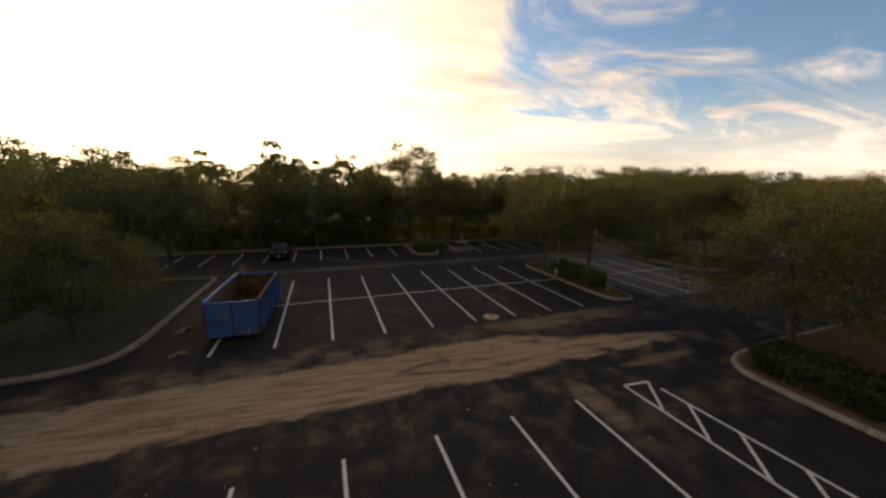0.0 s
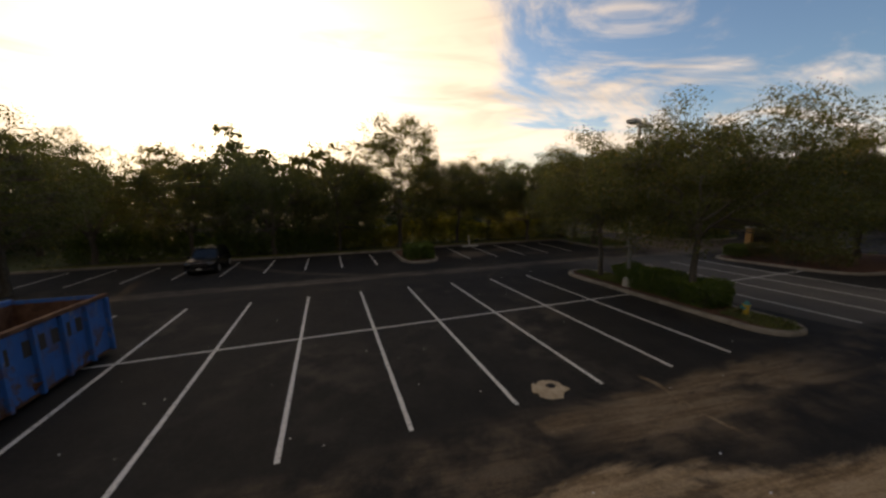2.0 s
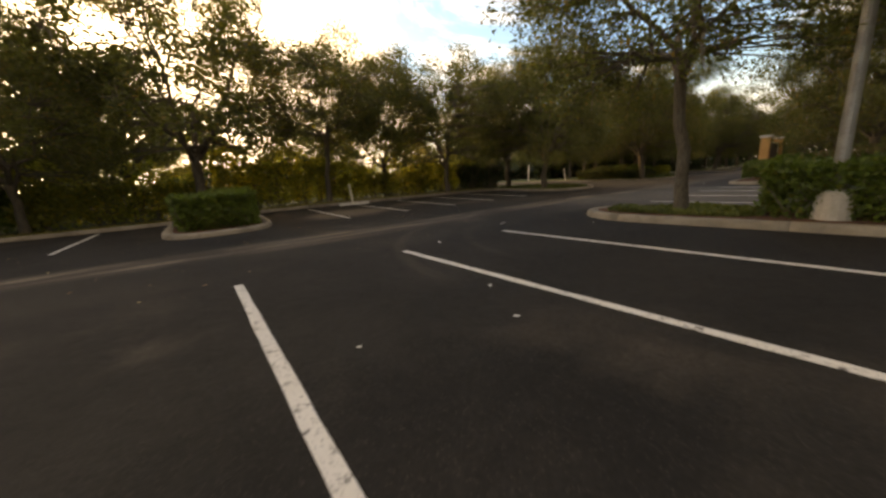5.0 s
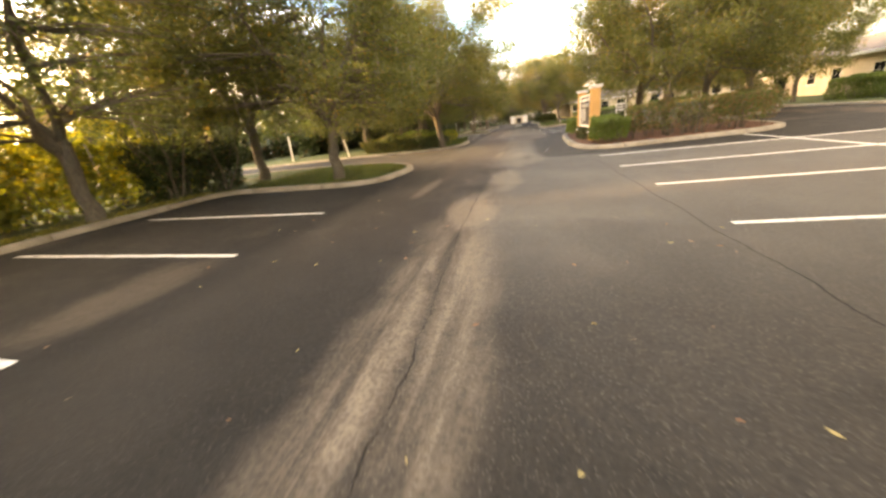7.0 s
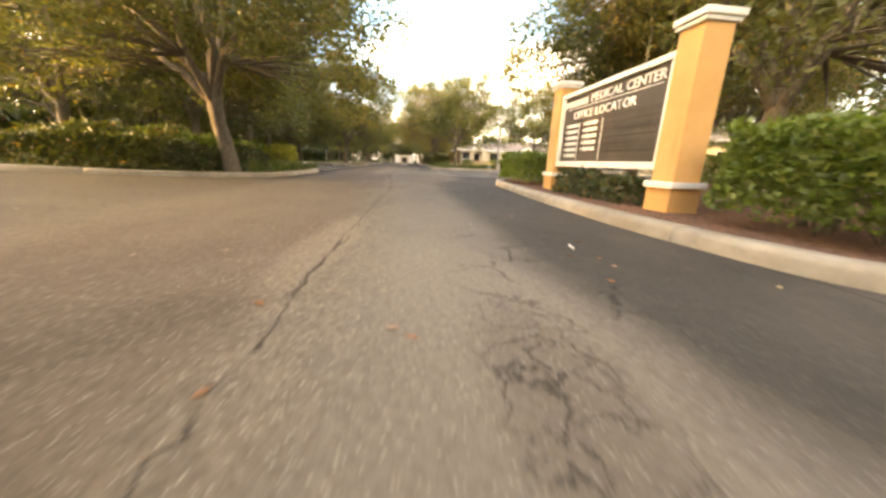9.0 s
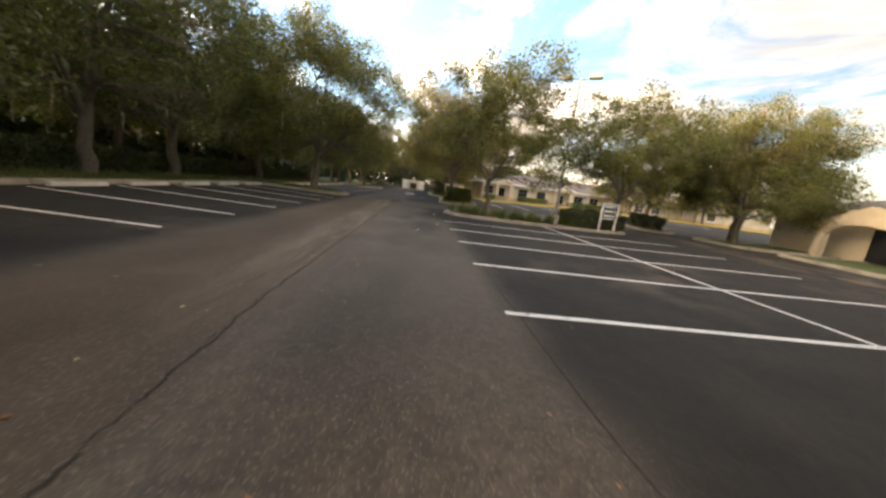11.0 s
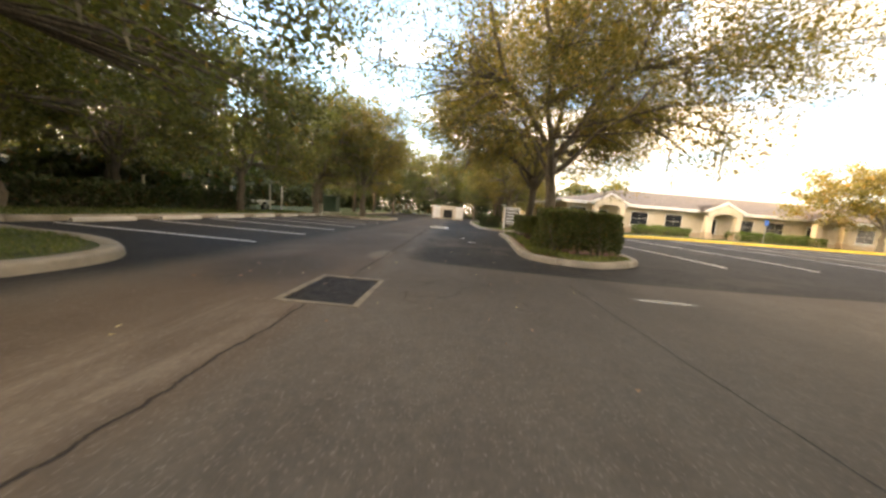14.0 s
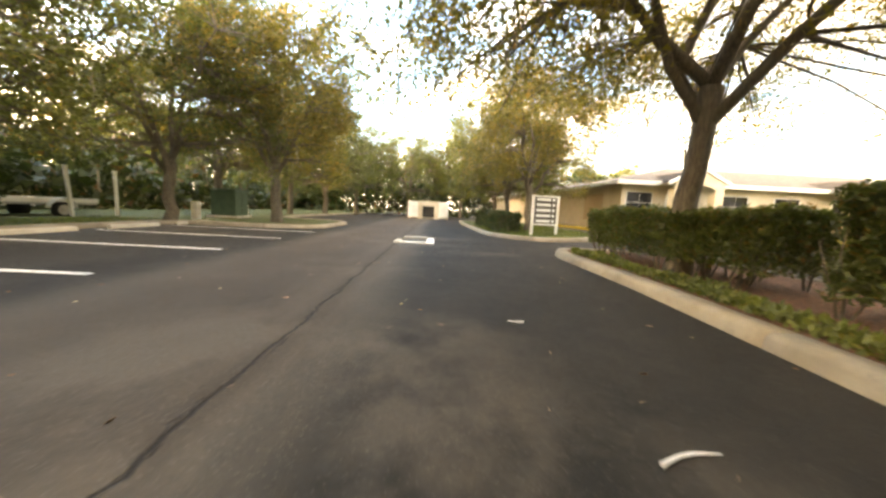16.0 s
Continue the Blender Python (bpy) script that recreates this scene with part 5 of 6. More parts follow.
def suv(name, label, m, paint, category="car", group="parked cars"):
    """A sport utility car with its front towards -y."""
    ob = thing(name, label, category, group, m=m)

    def ring(y, w, z0, z1, r=0.12):
        return [(-w + r, y, z0), (w - r, y, z0), (w, y, z0 + r), (w, y, z1 - r), (w - r * 1.2, y, z1), (-w + r * 1.2, y, z1), (-w, y, z1 - r), (-w, y, z0 + r)]
    body = loft([ring(-2.28, 0.78, 0.42, 0.86), ring(-2.18, 0.90, 0.30, 0.98), ring(-1.5, 0.94, 0.26, 1.06), ring(-0.9, 0.95, 0.26, 1.10), ring(0.8, 0.95, 0.26, 1.10), ring(1.9, 0.94, 0.28, 1.10), ring(2.25, 0.86, 0.36, 1.04)])
    b = part("body", body, paint, ob, smooth=False)
    cab = loft([ring(-1.05, 0.80, 1.04, 1.10, 0.02), ring(-0.45, 0.74, 1.04, 1.62, 0.10), ring(0.2, 0.74, 1.04, 1.70, 0.10), ring(1.5, 0.73, 1.04, 1.66, 0.10), ring(2.12, 0.78, 1.04, 1.12, 0.02)])
    part("cabin", cab, GLASS, ob, "dark tinted glasshouse")
    part("roof", boxed(-0.66, 0.66, -0.42, 1.55, 1.655, 1.72, 0.03), paint, ob)
    for sx in (-1, 1):
        for y in (-0.42, 0.55, 1.5):
            bm = bmesh.new()
            rod(bm, (sx * 0.90, y - (0.45 if y < 0 else 0), 1.08), (sx * 0.69, y, 1.66), 0.045, sides=6)
            part("pillar", bm, paint, ob)
        x0, x1 = sorted((sx * 0.52, sx * 0.88))
        part("headlight", boxed(x0, x1, -2.29, -2.15, 0.74, 0.88, 0.02), CHROME, ob, "clear headlight")
        x0, x1 = sorted((sx * 0.94, sx * 1.10))
        part("mirror", boxed(x0, x1, -0.86, -0.72, 1.05, 1.20, 0.03), paint, ob)
        for y in (-1.4, 1.35):
            wheel(ob, sx * 0.86, y)
        for y in (-0.25, 0.75):
            x0, x1 = sorted((sx * 0.948, sx * 0.962))
            part("door_handle", boxed(x0, x1, y, y + 0.2, 0.93, 0.96), CHROME, ob)
    part("grille", boxed(-0.50, 0.50, -2.30, -2.20, 0.60, 0.80, 0.02), DARKIRON, ob)
    part("chrome_strip", boxed(-0.52, 0.52, -2.315, -2.295, 0.80, 0.84), CHROME, ob)
    part("bumper", boxed(-0.86, 0.86, -2.33, -2.1, 0.34, 0.52, 0.04), DARKIRON, ob)
    part("number_plate", boxed(-0.15, 0.15, -2.345, -2.332, 0.42, 0.52), TRIM, ob)
    return ob


def letters(text, size, parent, m, mat):
    """A line of capitals, centred, each letter a mesh of its own."""
    made, x = [], 0.0
    for ch in text:
        if ch == " ":
            x += size * 0.32
            continue
        cu = bpy.data.curves.new("letter", "FONT")
        cu.body, cu.size, cu.extrude = ch, size, 0.012
        tmp = bpy.data.objects.new("letter", cu)
        me = bpy.data.meshes.new_from_object(tmp)
        bpy.data.objects.remove(tmp)
        xs = [v.co.x for v in me.vertices]
        me.transform(Matrix.Translation((x - min(xs), 0, 0)))
        x += max(xs) - min(xs) + size * 0.09
        made.append(me)
    for me in made:
        me.transform(m @ Matrix.Translation((-x / 2, 0, 0)))
        me.materials.append(mat)
        child("letter", me, parent)


def office_sign():
    """The double-pillared sign, its board facing north."""
    ob = thing("office_sign", "orange stucco pillar sign with a dark office locator board", "sign", m=pose(35.02, 4.795, 0.1, 0, 0, 0) @ Matrix.Diagonal((1.0, 1.0, 0.875, 1)))
    for x in (0.0, 3.83):
        p = part("pillar", boxed(x, x + 0.41, -0.205, 0.205, 0.52, 2.74, 0.012), ORANGE, ob)
        part("plinth", boxed(x - 0.03, x + 0.44, -0.235, 0.235, -0.15, 0.42, 0.012), ORANGE, p)
        part("plinth_moulding", boxed(x - 0.07, x + 0.48, -0.275, 0.275, 0.42, 0.52, 0.02), TRIM, p, "white moulding")
        part("cap", boxed(x - 0.04, x + 0.45, -0.245, 0.245, 2.74, 2.80, 0.012), TRIM, p, "white stepped cap")
        part("cap", boxed(x - 0.07, x + 0.48, -0.275, 0.275, 2.80, 2.90, 0.02), TRIM, p, "white stepped cap")
    x0, x1, z0, z1 = 0.41, 3.83, 0.70, 2.52
    board = part("board", boxed(x0 + 0.09, x1 - 0.09, -0.02, 0.10, z0 + 0.1, z1 - 0.1), SIGNDARK, ob, "dark brown panel")
    for a in ((x0, x1, z0, z0 + 0.13), (x0, x1, z1 - 0.10, z1), (x0, x0 + 0.10, z0 + 0.13, z1 - 0.10), (x1 - 0.10, x1, z0 + 0.13, z1 - 0.10)):
        part("board_frame", boxed(a[0], a[1], -0.06, 0.16, a[2], a[3], 0.01), TRIM, ob, "cream frame")
    f = 0.112
    mid = (x0 + x1) / 2
    face = lambda x, z: Matrix.Translation((x, f - 0.004, z)) @ pose(0, 0, 0, 90, 0, 180)
    letters("MEDICAL CENTER", 0.25, board, face(mid - 0.52, 2.17), SIGNWHITE)
    for k in range(6):
        xx = mid + 1.62 - k * 0.17
        part("letter_bar", boxed(xx - 0.13, xx, 0.10, f, 2.17, 2.31), SIGNWHITE, board, "raised white bars")
    part("rule", boxed(x0 + 0.25, x1 - 0.25, 0.10, f, 2.11, 2.125), SIGNWHITE, board)
    letters("OFFICE LOCATOR", 0.25, board, face(mid + 0.1, 1.86), SIGNWHITE)
    for r in range(6):
        z = 1.72 - r * 0.145
        part("rule", boxed(x0 + 0.15, x1 - 0.15, 0.10, 0.108, z + 0.05, z + 0.06), DARKIRON, board)
        for c, xx in enumerate((x1 - 0.35, x1 - 1.10)):
            if r == 5 and c:
                continue
            for k in range(4):
                part("entry", boxed(xx - 0.10 - k * 0.115, xx - 0.012 - k * 0.115, 0.10, f, z - 0.055, z + 0.025), SIGNWHITE, board)
            part("arrow", boxed(xx + 0.04, xx + 0.07, 0.10, f, z - 0.05, z + 0.02), SIGNWHITE, board)
    for xx in (x1 - 0.85, x1 - 1.72):
        part("rule", boxed(xx - 0.012, xx, 0.10, f, z0 + 0.16, 1.76), SIGNWHITE, board)
    for k in range(9):
        part("ivory_strip", boxed(x0 + 0.13, x1 - 1.76, 0.10, 0.106, 0.93 + k * 0.10, 0.936 + k * 0.10), DARKIRON, board)


def small_sign(x, y, rz, w, z0, z1, rows, label, group="direction boards"):
    """A board of strips between two white posts."""
    ob = thing("direction_board", label, "sign", group, m=pose(x, y, ground_height(x, y) + 0.1, 0, 0, rz))
    for sx in (-1, 1):
        a, b = sorted((sx * w / 2, sx * (w / 2 + 0.10)))
        part("post", boxed(a, b, -0.05, 0.05, -0.2, z1 + 0.06, 0.01), TRIM, ob)
    part("rail", boxed(-w / 2, w / 2, -0.04, 0.04, z1 - 0.02, z1 + 0.05, 0.008), TRIM, ob)
    part("rail", boxed(-w / 2, w / 2, -0.04, 0.04, z0 - 0.06, z0, 0.008), TRIM, ob)
    b = part("board", boxed(-w / 2, w / 2, -0.022, 0.022, z0, z1 - 0.02), SIGNDARK, ob, "dark slate panel")
    h = (z1 - z0) / rows
    for r in range(rows):
        z = z0 + h * (r + 0.3)
        part("entry", boxed(-w * 0.40, w * 0.22, -0.03, -0.022, z, z + h * 0.42), SIGNWHITE, b, "white bar of lettering")
        part("arrow", boxed(w * 0.30, w * 0.40, -0.03, -0.022, z, z + h * 0.42), SIGNWHITE, b)
    return ob


def window(parent, u0, u1, z0, z1, at, axis, out=-1):
    """A framed window with glazing bars, in a wall across the given axis; its outside is towards out."""
    def bx(a, b, d0, d1, za, zb, bev=0.0):
        d0, d1 = (d0, d1) if out < 0 else (-d1, -d0)
        return boxed(at + d0, at + d1, a, b, za, zb, bev) if axis == "x" else boxed(a, b, at + d0, at + d1, za, zb, bev)
    f = part("window", bx(u0, u1, -0.02, 0.0, z0, z1), TRIM, parent)
    n, m = max(2, round((u1 - u0) / 0.6)), 2
    for i in range(n):
        for j in range(m):
            a, b = u0 + 0.05 + (u1 - u0 - 0.07) * i / n, u0 + 0.02 + (u1 - u0 - 0.05) * (i + 1) / n
            c, d = z0 + 0.05 + (z1 - z0 - 0.07) * j / m, z0 + 0.02 + (z1 - z0 - 0.05) * (j + 1) / m
            part("pane", bx(a, b, -0.027, -0.021, c, d), GLASS, f)
    part("sill", bx(u0 - 0.08, u1 + 0.08, -0.09, 0.0, z0 - 0.08, z0, 0.008), TRIM, parent)


def hip_roof(x0, x1, y0, y1, z, rise, over=0.6):
    x0, x1, y0, y1 = x0 - over, x1 + over, y0 - over, y1 + over
    bm = bmesh.new()
    r = min(x1 - x0, y1 - y0) / 2
    c = [bm.verts.new(p) for p in ((x0, y0, z), (x1, y0, z), (x1, y1, z), (x0, y1, z))]
    if x1 - x0 > y1 - y0:
        t = [bm.verts.new((x0 + r, (y0 + y1) / 2, z + rise)), bm.verts.new((x1 - r, (y0 + y1) / 2, z + rise))]
        bm.faces.new((c[0], c[1], t[1], t[0])), bm.faces.new((c[2], c[3], t[0], t[1])), bm.faces.new((c[1], c[2], t[1])), bm.faces.new((c[3], c[0], t[0]))
    else:
        t = [bm.verts.new(((x0 + x1) / 2, y0 + r, z + rise)), bm.verts.new(((x0 + x1) / 2, y1 - r, z + rise))]
        bm.faces.new((c[0], c[1], t[0])), bm.faces.new((c[1], c[2], t[1], t[0])), bm.faces.new((c[2], c[3], t[1])), bm.faces.new((c[3], c[0], t[0], t[1]))
    bm.faces.new(c[::-1])
    return bm


def porch(parent, x, y, z, w, eave, apex, depth=1.6):
    """A gabled entrance that stands out to the west of a wall at x."""
    roof = bmesh.new()
    a = [(x - depth, y - w / 2 - 0.3, z + eave), (x - depth, y, z + apex), (x - depth, y + w / 2 + 0.3, z + eave)]
    v = [roof.verts.new(p) for p in a] + [roof.verts.new((x + 2.2, p[1], p[2])) for p in a]
    roof.faces.new((v[0], v[1], v[4], v[3])), roof.faces.new((v[1], v[2], v[5], v[4]))
    ret = bmesh.ops.solidify(roof, geom=roof.faces[:], thickness=0.10)
    pr = part("porch_roof", roof, ROOF, parent)
    for k in (-1, 1):
        bm = bmesh.new()
        p0, p1 = Vector((x - depth - 0.05, y + k * (w / 2 + 0.35), z + eave - 0.10)), Vector((x - depth - 0.05, y, z + apex - 0.02))
        d = (p1 - p0)
        q = [p0, p1, p1 + Vector((0, 0, 0.17)), p0 + Vector((0, 0, 0.17))]
        lo = [bm.verts.new(t) for t in q]
        hi = [bm.verts.new(t + Vector((0.08, 0, 0))) for t in q]
        bm.faces.new(lo), bm.faces.new(hi[::-1])
        for i in range(4):
            bm.faces.new((lo[i], lo[(i + 1) % 4], hi[(i + 1) % 4], hi[i]))
        part("barge_board", bm, TRIM, pr, "white barge board")
    g = bmesh.new()
    n = 10
    arch = [(y - w / 2 + w * i / n, z + eave - 0.45 + 0.38 * math.sin(math.pi * i / n)) for i in range(n + 1)]
    for xx in (x - depth + 0.02, x - depth + 0.16):
        tops = [g.verts.new((xx, yy, z + eave + (apex - eave) * (1 - abs(yy - y) / (w / 2 + 0.3)) - 0.06)) for yy, _ in arch]
        bots = [g.verts.new((xx, yy, zz)) for yy, zz in arch]
        for i in range(n):
            g.faces.new((bots[i], bots[i + 1], tops[i + 1], tops[i]))
    part("gable", g, CREAM, parent)
    for k in (-1, 1):
        yy = y + k * (w / 2 - 0.22)
        c = part("column", boxed(x - depth + 0.02, x - depth + 0.46, yy - 0.22, yy + 0.22, z - 0.3, z + eave - 0.3, 0.01), CREAM, parent)
        part("column_base", boxed(x - depth - 0.03, x - depth + 0.51, yy - 0.27, yy + 0.27, z - 0.3, z + 0.7, 0.015), TAN, c)
    part("door", boxed(x - 0.03, x - 0.004, y - 0.5, y + 0.5, z - 0.2, z + 1.85), GLASS, parent, "dark glazed door")
    part("door_frame", boxed(x - 0.02, x - 0.001, y - 0.62, y + 0.62, z - 0.2, z + 1.95), TRIM, parent)


def offices():
    """The long single-storey office building beside the lot."""
    z = 0.6
    ob = thing("office_building", "long cream stucco office with brown hip roof and gabled porches", "building")
    X0, X1, Y0, Y1 = 96.2, 112.0, -52.0, -1.9
    EAVE = z + 2.5
    part("wall", boxed(X0, X1, Y0, Y1, -0.1, EAVE), CREAM, ob)
    part("wall", boxed(106.6, 126.0, -18.0, -0.4, -0.1, EAVE), CREAM, ob)
    part("roof", hip_roof(X0, X1, Y0, Y1, EAVE, 2.1), ROOF, ob)
    part("roof", hip_roof(106.6, 126.0, -18.0, -0.4, EAVE + 0.004, 2.0), ROOF, ob)
    part("fascia", boxed(X0 - 0.64, X0 - 0.58, Y0 - 0.6, Y1 + 0.6, EAVE - 0.16, EAVE + 0.05), TRIM, ob, "white fascia board")
    part("fascia", boxed(X0 - 0.58, 106.0, Y1 + 0.58, Y1 + 0.64, EAVE - 0.16, EAVE + 0.05), TRIM, ob, "white fascia board")
    part("fascia", boxed(106.0, 126.0, 0.18, 0.24, EAVE - 0.16, EAVE + 0.05), TRIM, ob, "white fascia board")
    part("plinth", boxed(X0 - 0.05, X0, Y0, Y1 + 0.05, -0.1, z + 0.55), TAN, ob, "tan dado")
    part("shutter_panel", boxed(98.2, 100.6, Y1, Y1 + 0.03, z + 0.3, z + 1.95), TAN, ob, "tan closed panel")
    for y, w in ((-5.0, 2.6), (-14.6, 2.8), (-23.5, 2.7), (-36.0, 2.7)):
        porch(ob, X0, y, z, w, 2.4, 3.15)
    for y in (-2.9, -8.4, -11.4, -17.6, -20.2, -28.0, -31.0, -41.0):
        window(ob, y - 0.75, y + 0.75, z + 0.8, z + 2.0, X0, "x")
    # a wall lamp by the north corner
    return ob


def clinic():
    """The pale building with an arched entrance south of the sign island."""
    ob = thing("clinic_building", "pale stucco clinic with arched entrance and tiled roof", "building")
    z = 0.2
    part("wall", boxed(47.0, 66.0, -44.0, -17.0, -0.1, 3.1), CREAM, ob)
    part("roof", hip_roof(47.0, 66.0, -44.0, -17.0, 3.1, 2.6, 0.8), ROOF, ob)
    part("fascia", boxed(46.14, 46.22, -44.8, -16.2, 2.95, 3.15), TRIM, ob)
    part("fascia", boxed(46.22, 66.8, -16.26, -16.18, 2.95, 3.15), TRIM, ob)
    # arched porch standing out to the north
    g = bmesh.new()
    n = 12
    x0, w = 60.0, 1.6
    for yy in (-15.3, -14.95):
        top = [g.verts.new((x0 - w + 2 * w * i / n, yy, 2.6 + 0.7 * (1 - abs(2 * i / n - 1)))) for i in range(n + 1)]
        bot = [g.verts.new((x0 - w + 2 * w * i / n, yy, 1.5 + 0.8 * math.sqrt(max(0.0, 1 - (2 * i / n - 1) ** 2)))) for i in range(n + 1)]
        for i in range(n):
            g.faces.new((bot[i], bot[i + 1], top[i + 1], top[i]))
    part("arch", g, CREAM, ob)
    for xx in (x0 - w - 0.4, x0 + w):
        part("pier", boxed(xx, xx + 0.4, -15.3, -14.95, -0.1, 2.6), CREAM, ob)
    part("door", boxed(x0 - 0.9, x0 + 0.9, -16.97, -16.94, 0.1, 2.2), GLASS, ob, "dark glazed door")
    for x in (48.2, 49.9, 53.5, 56.0):
        window(ob, x - 0.45, x + 0.45, 1.2, 2.3, -17.0, "y", 1)
    return ob


def bin_enclosure():
    """The walled bin store at the end of the lane."""
    ob = thing("bin_enclosure", "pale bin store with white gates standing open", "enclosure", m=Matrix.Translation((114.0, 6.95, 0.2)))
    W, H = 4.4, 1.75
    part("side_wall", boxed(0.1, 3.6, 0, 0.2, -0.2, H), CREAM, ob)
    part("side_wall", boxed(0.1, 3.6, W - 0.2, W, -0.2, H), CREAM, ob)
    part("back_wall", boxed(3.4, 3.6, 0.2, W - 0.2, -0.2, H), CREAM, ob)
    part("lintel", boxed(0.3, 0.45, 1.05, W - 1.05, 1.25, H), CREAM, ob)
    for y in (1.05, W - 1.55):
        part("pier", boxed(0.3, 0.45, y, y + 0.5, -0.2, 1.25), CREAM, ob)
    for y in (0.02, W - 1.07):
        gt = part("gate", boxed(0.0, 0.06, y, y + 1.05, 0.0, H - 0.05), TRIM, ob, "white slatted gate")
        for k in range(3):
            part("gate_rail", boxed(-0.02, 0.0, y + 0.03, y + 1.02, 0.1 + k * 0.7, 0.18 + k * 0.7), TRIM, gt)
    bn = part("bin", boxed(0.9, 2.2, 1.5, 2.9, 0.0, 1.15, 0.05), DARKIRON, ob, "dark steel bin")
    part("bin_lid", boxed(0.85, 2.25, 1.45, 2.95, 1.15, 1.22, 0.02), DARKIRON, bn)


def transformer(x, y):
    ob = thing("transformer_box", "dark green steel transformer box on a concrete pad", "utility box", m=pose(x, y, ground_height(x, y) + 0.1, 0, 0, 8))
    part("pad", boxed(-0.9, 0.9, -0.75, 0.75, -0.1, 0.12, 0.02), CONCRETE, ob)
    part("cabinet", boxed(-0.75, 0.75, -0.6, 0.6, 0.12, 1.45, 0.04), GREENBOX, ob)
    part("lid", boxed(-0.8, 0.8, -0.65, 0.65, 1.45, 1.52, 0.03), GREENBOX, ob)
    part("door_seam", boxed(-0.01, 0.01, -0.612, -0.60, 0.2, 1.4), DARKIRON, ob)


def pedestal(x, y, h=0.9):
    ob = thing("utility_pedestal", "short grey utility pedestal in the verge", "utility box", "utility pedestals", m=Matrix.Translation((x, y, ground_height(x, y) + 0.1)))
    part("body", boxed(-0.13, 0.13, -0.13, 0.13, -0.1, h, 0.02), CONCRETE, ob)
    part("cap", boxed(-0.15, 0.15, -0.15, 0.15, h, h + 0.06, 0.02), CONCRETE, ob)


def thin_post(x, y, h, group="white posts", tilt=0.0):
    ob = thing("white_post", "slim white post standing in the verge", "post", group, m=pose(x, y, ground_height(x, y) + 0.1, 0, tilt, 0))
    part("shaft", boxed(-0.05, 0.05, -0.05, 0.05, -0.1, h, 0.01), TRIM, ob)
    part("cap", boxed(-0.07, 0.07, -0.07, 0.07, h, h + 0.05, 0.01), TRIM, ob)


def brick_office(x, y, w, d, h, label):
    ob = thing("brick_building", label, "building", "street buildings", m=Matrix.Translation((x, y, 0)))
    part("wall", boxed(0, w, 0, d, -0.1, h), BRICK, ob)
    part("roof", hip_roof(0, w, 0, d, h, 2.2, 0.7), ROOF, ob)
    part("fascia", boxed(-0.7, w + 0.7, -0.76, -0.68, h - 0.2, h + 0.04), TRIM, ob)
    n = int(w / 4)
    for i in range(n):
        window(ob, 1.5 + i * 4, 3.5 + i * 4, 0.9, 2.2, 0.0, "y")


def multi_stem(x, y, seed):
    """A shrub that is a sheaf of pale crooked stems with thin leaves at its head."""
    rng = np.random.default_rng(seed)
    ob = thing("multi_stem_shrub", "crape myrtle with bare pale crooked stems", "shrub", "crape myrtles", m=Matrix.Translation((x, y, ground_height(x, y) + 0.1)))
    heads = []
    for k in range(6):
        a = 2 * math.pi * (k + rng.uniform(-0.3, 0.3)) / 6
        vs, fs = [], []
        tip = np.array([math.cos(a) * rng.uniform(0.7, 1.4), math.sin(a) * rng.uniform(0.7, 1.4), rng.uniform(2.3, 3.2)])
        tube(vs, fs, bend(np.array([math.cos(a) * 0.12, math.sin(a) * 0.12, -0.1]), tip, rng, 7, 0.15, 0.07), np.linspace(0.045, 0.015, 7), 7)
        child("stem", mesh_from("stem", vs, fs, BARK, True), ob)
        heads.append(tip)
    pts = np.array(heads)[rng.integers(0, 6, 2600)] + rng.normal(size=(2600, 3)) * (0.55, 0.55, 0.5)
    child("leaf_head", quads_mesh("leaf_head", blades_at(pts, 0.09, 0.06, rng), OAK_COOL), ob, kind="stuff")
    return ob


def trailer(x, y, rz):
    """A flat utility trailer with bright mudguards, its drawbar towards +y."""
    ob = thing("utility_trailer", "pale flat utility trailer parked behind the hedge", "trailer", m=pose(x, y, ground_height(x, y) + 0.03, 0, 0, rz))
    part("deck", boxed(-0.85, 0.85, -1.7, 1.7, 0.52, 0.60, 0.01), GREYMETAL, ob)
    for sx in (-1, 1):
        part("side_rail", boxed(sx * 0.9 - 0.03, sx * 0.9 + 0.03, -1.7, 1.7, 0.60, 0.78, 0.01), TRIM, ob)
        wheel(ob, sx * 1.05, -0.4, 0.32, 0.2)
        bm = bmesh.new()
        a = [bm.verts.new((sx * 0.93, -0.4 + 0.42 * math.cos(t), 0.36 + 0.42 * math.sin(t))) for t in np.linspace(0.1, math.pi - 0.1, 11)]
        b = [bm.verts.new((sx * 1.2, v.co.y, v.co.z)) for v in a]
        for i in range(10):
            bm.faces.new((a[i], a[i + 1], b[i + 1], b[i]))
        bmesh.ops.solidify(bm, geom=bm.faces[:], thickness=0.03)
        part("mudguard", bm, TRIM, ob, "white mudguard")
    part("drawbar", boxed(-0.05, 0.05, 1.7, 3.0, 0.48, 0.56, 0.01), GREYMETAL, ob)
    part("jockey_wheel", rod(bmesh.new(), (0, 2.8, 0.0), (0, 2.8, 0.75), 0.03), GREYMETAL, ob)
    return ob


def access_sign(x, y, z):
    ob = thing("parking_sign", "small blue parking sign on a thin grey post", "sign", m=pose(x, y, z, 0, 0, 180))
    part("post", rod(bmesh.new(), (0, 0, -0.4), (0, 0, 1.95), 0.03), GREYMETAL, ob)
    part("plate", boxed(0.03, 0.05, -0.16, 0.16, 1.5, 1.95, 0.004), SIGNBLUE, ob, "blue metal plate")
    return ob


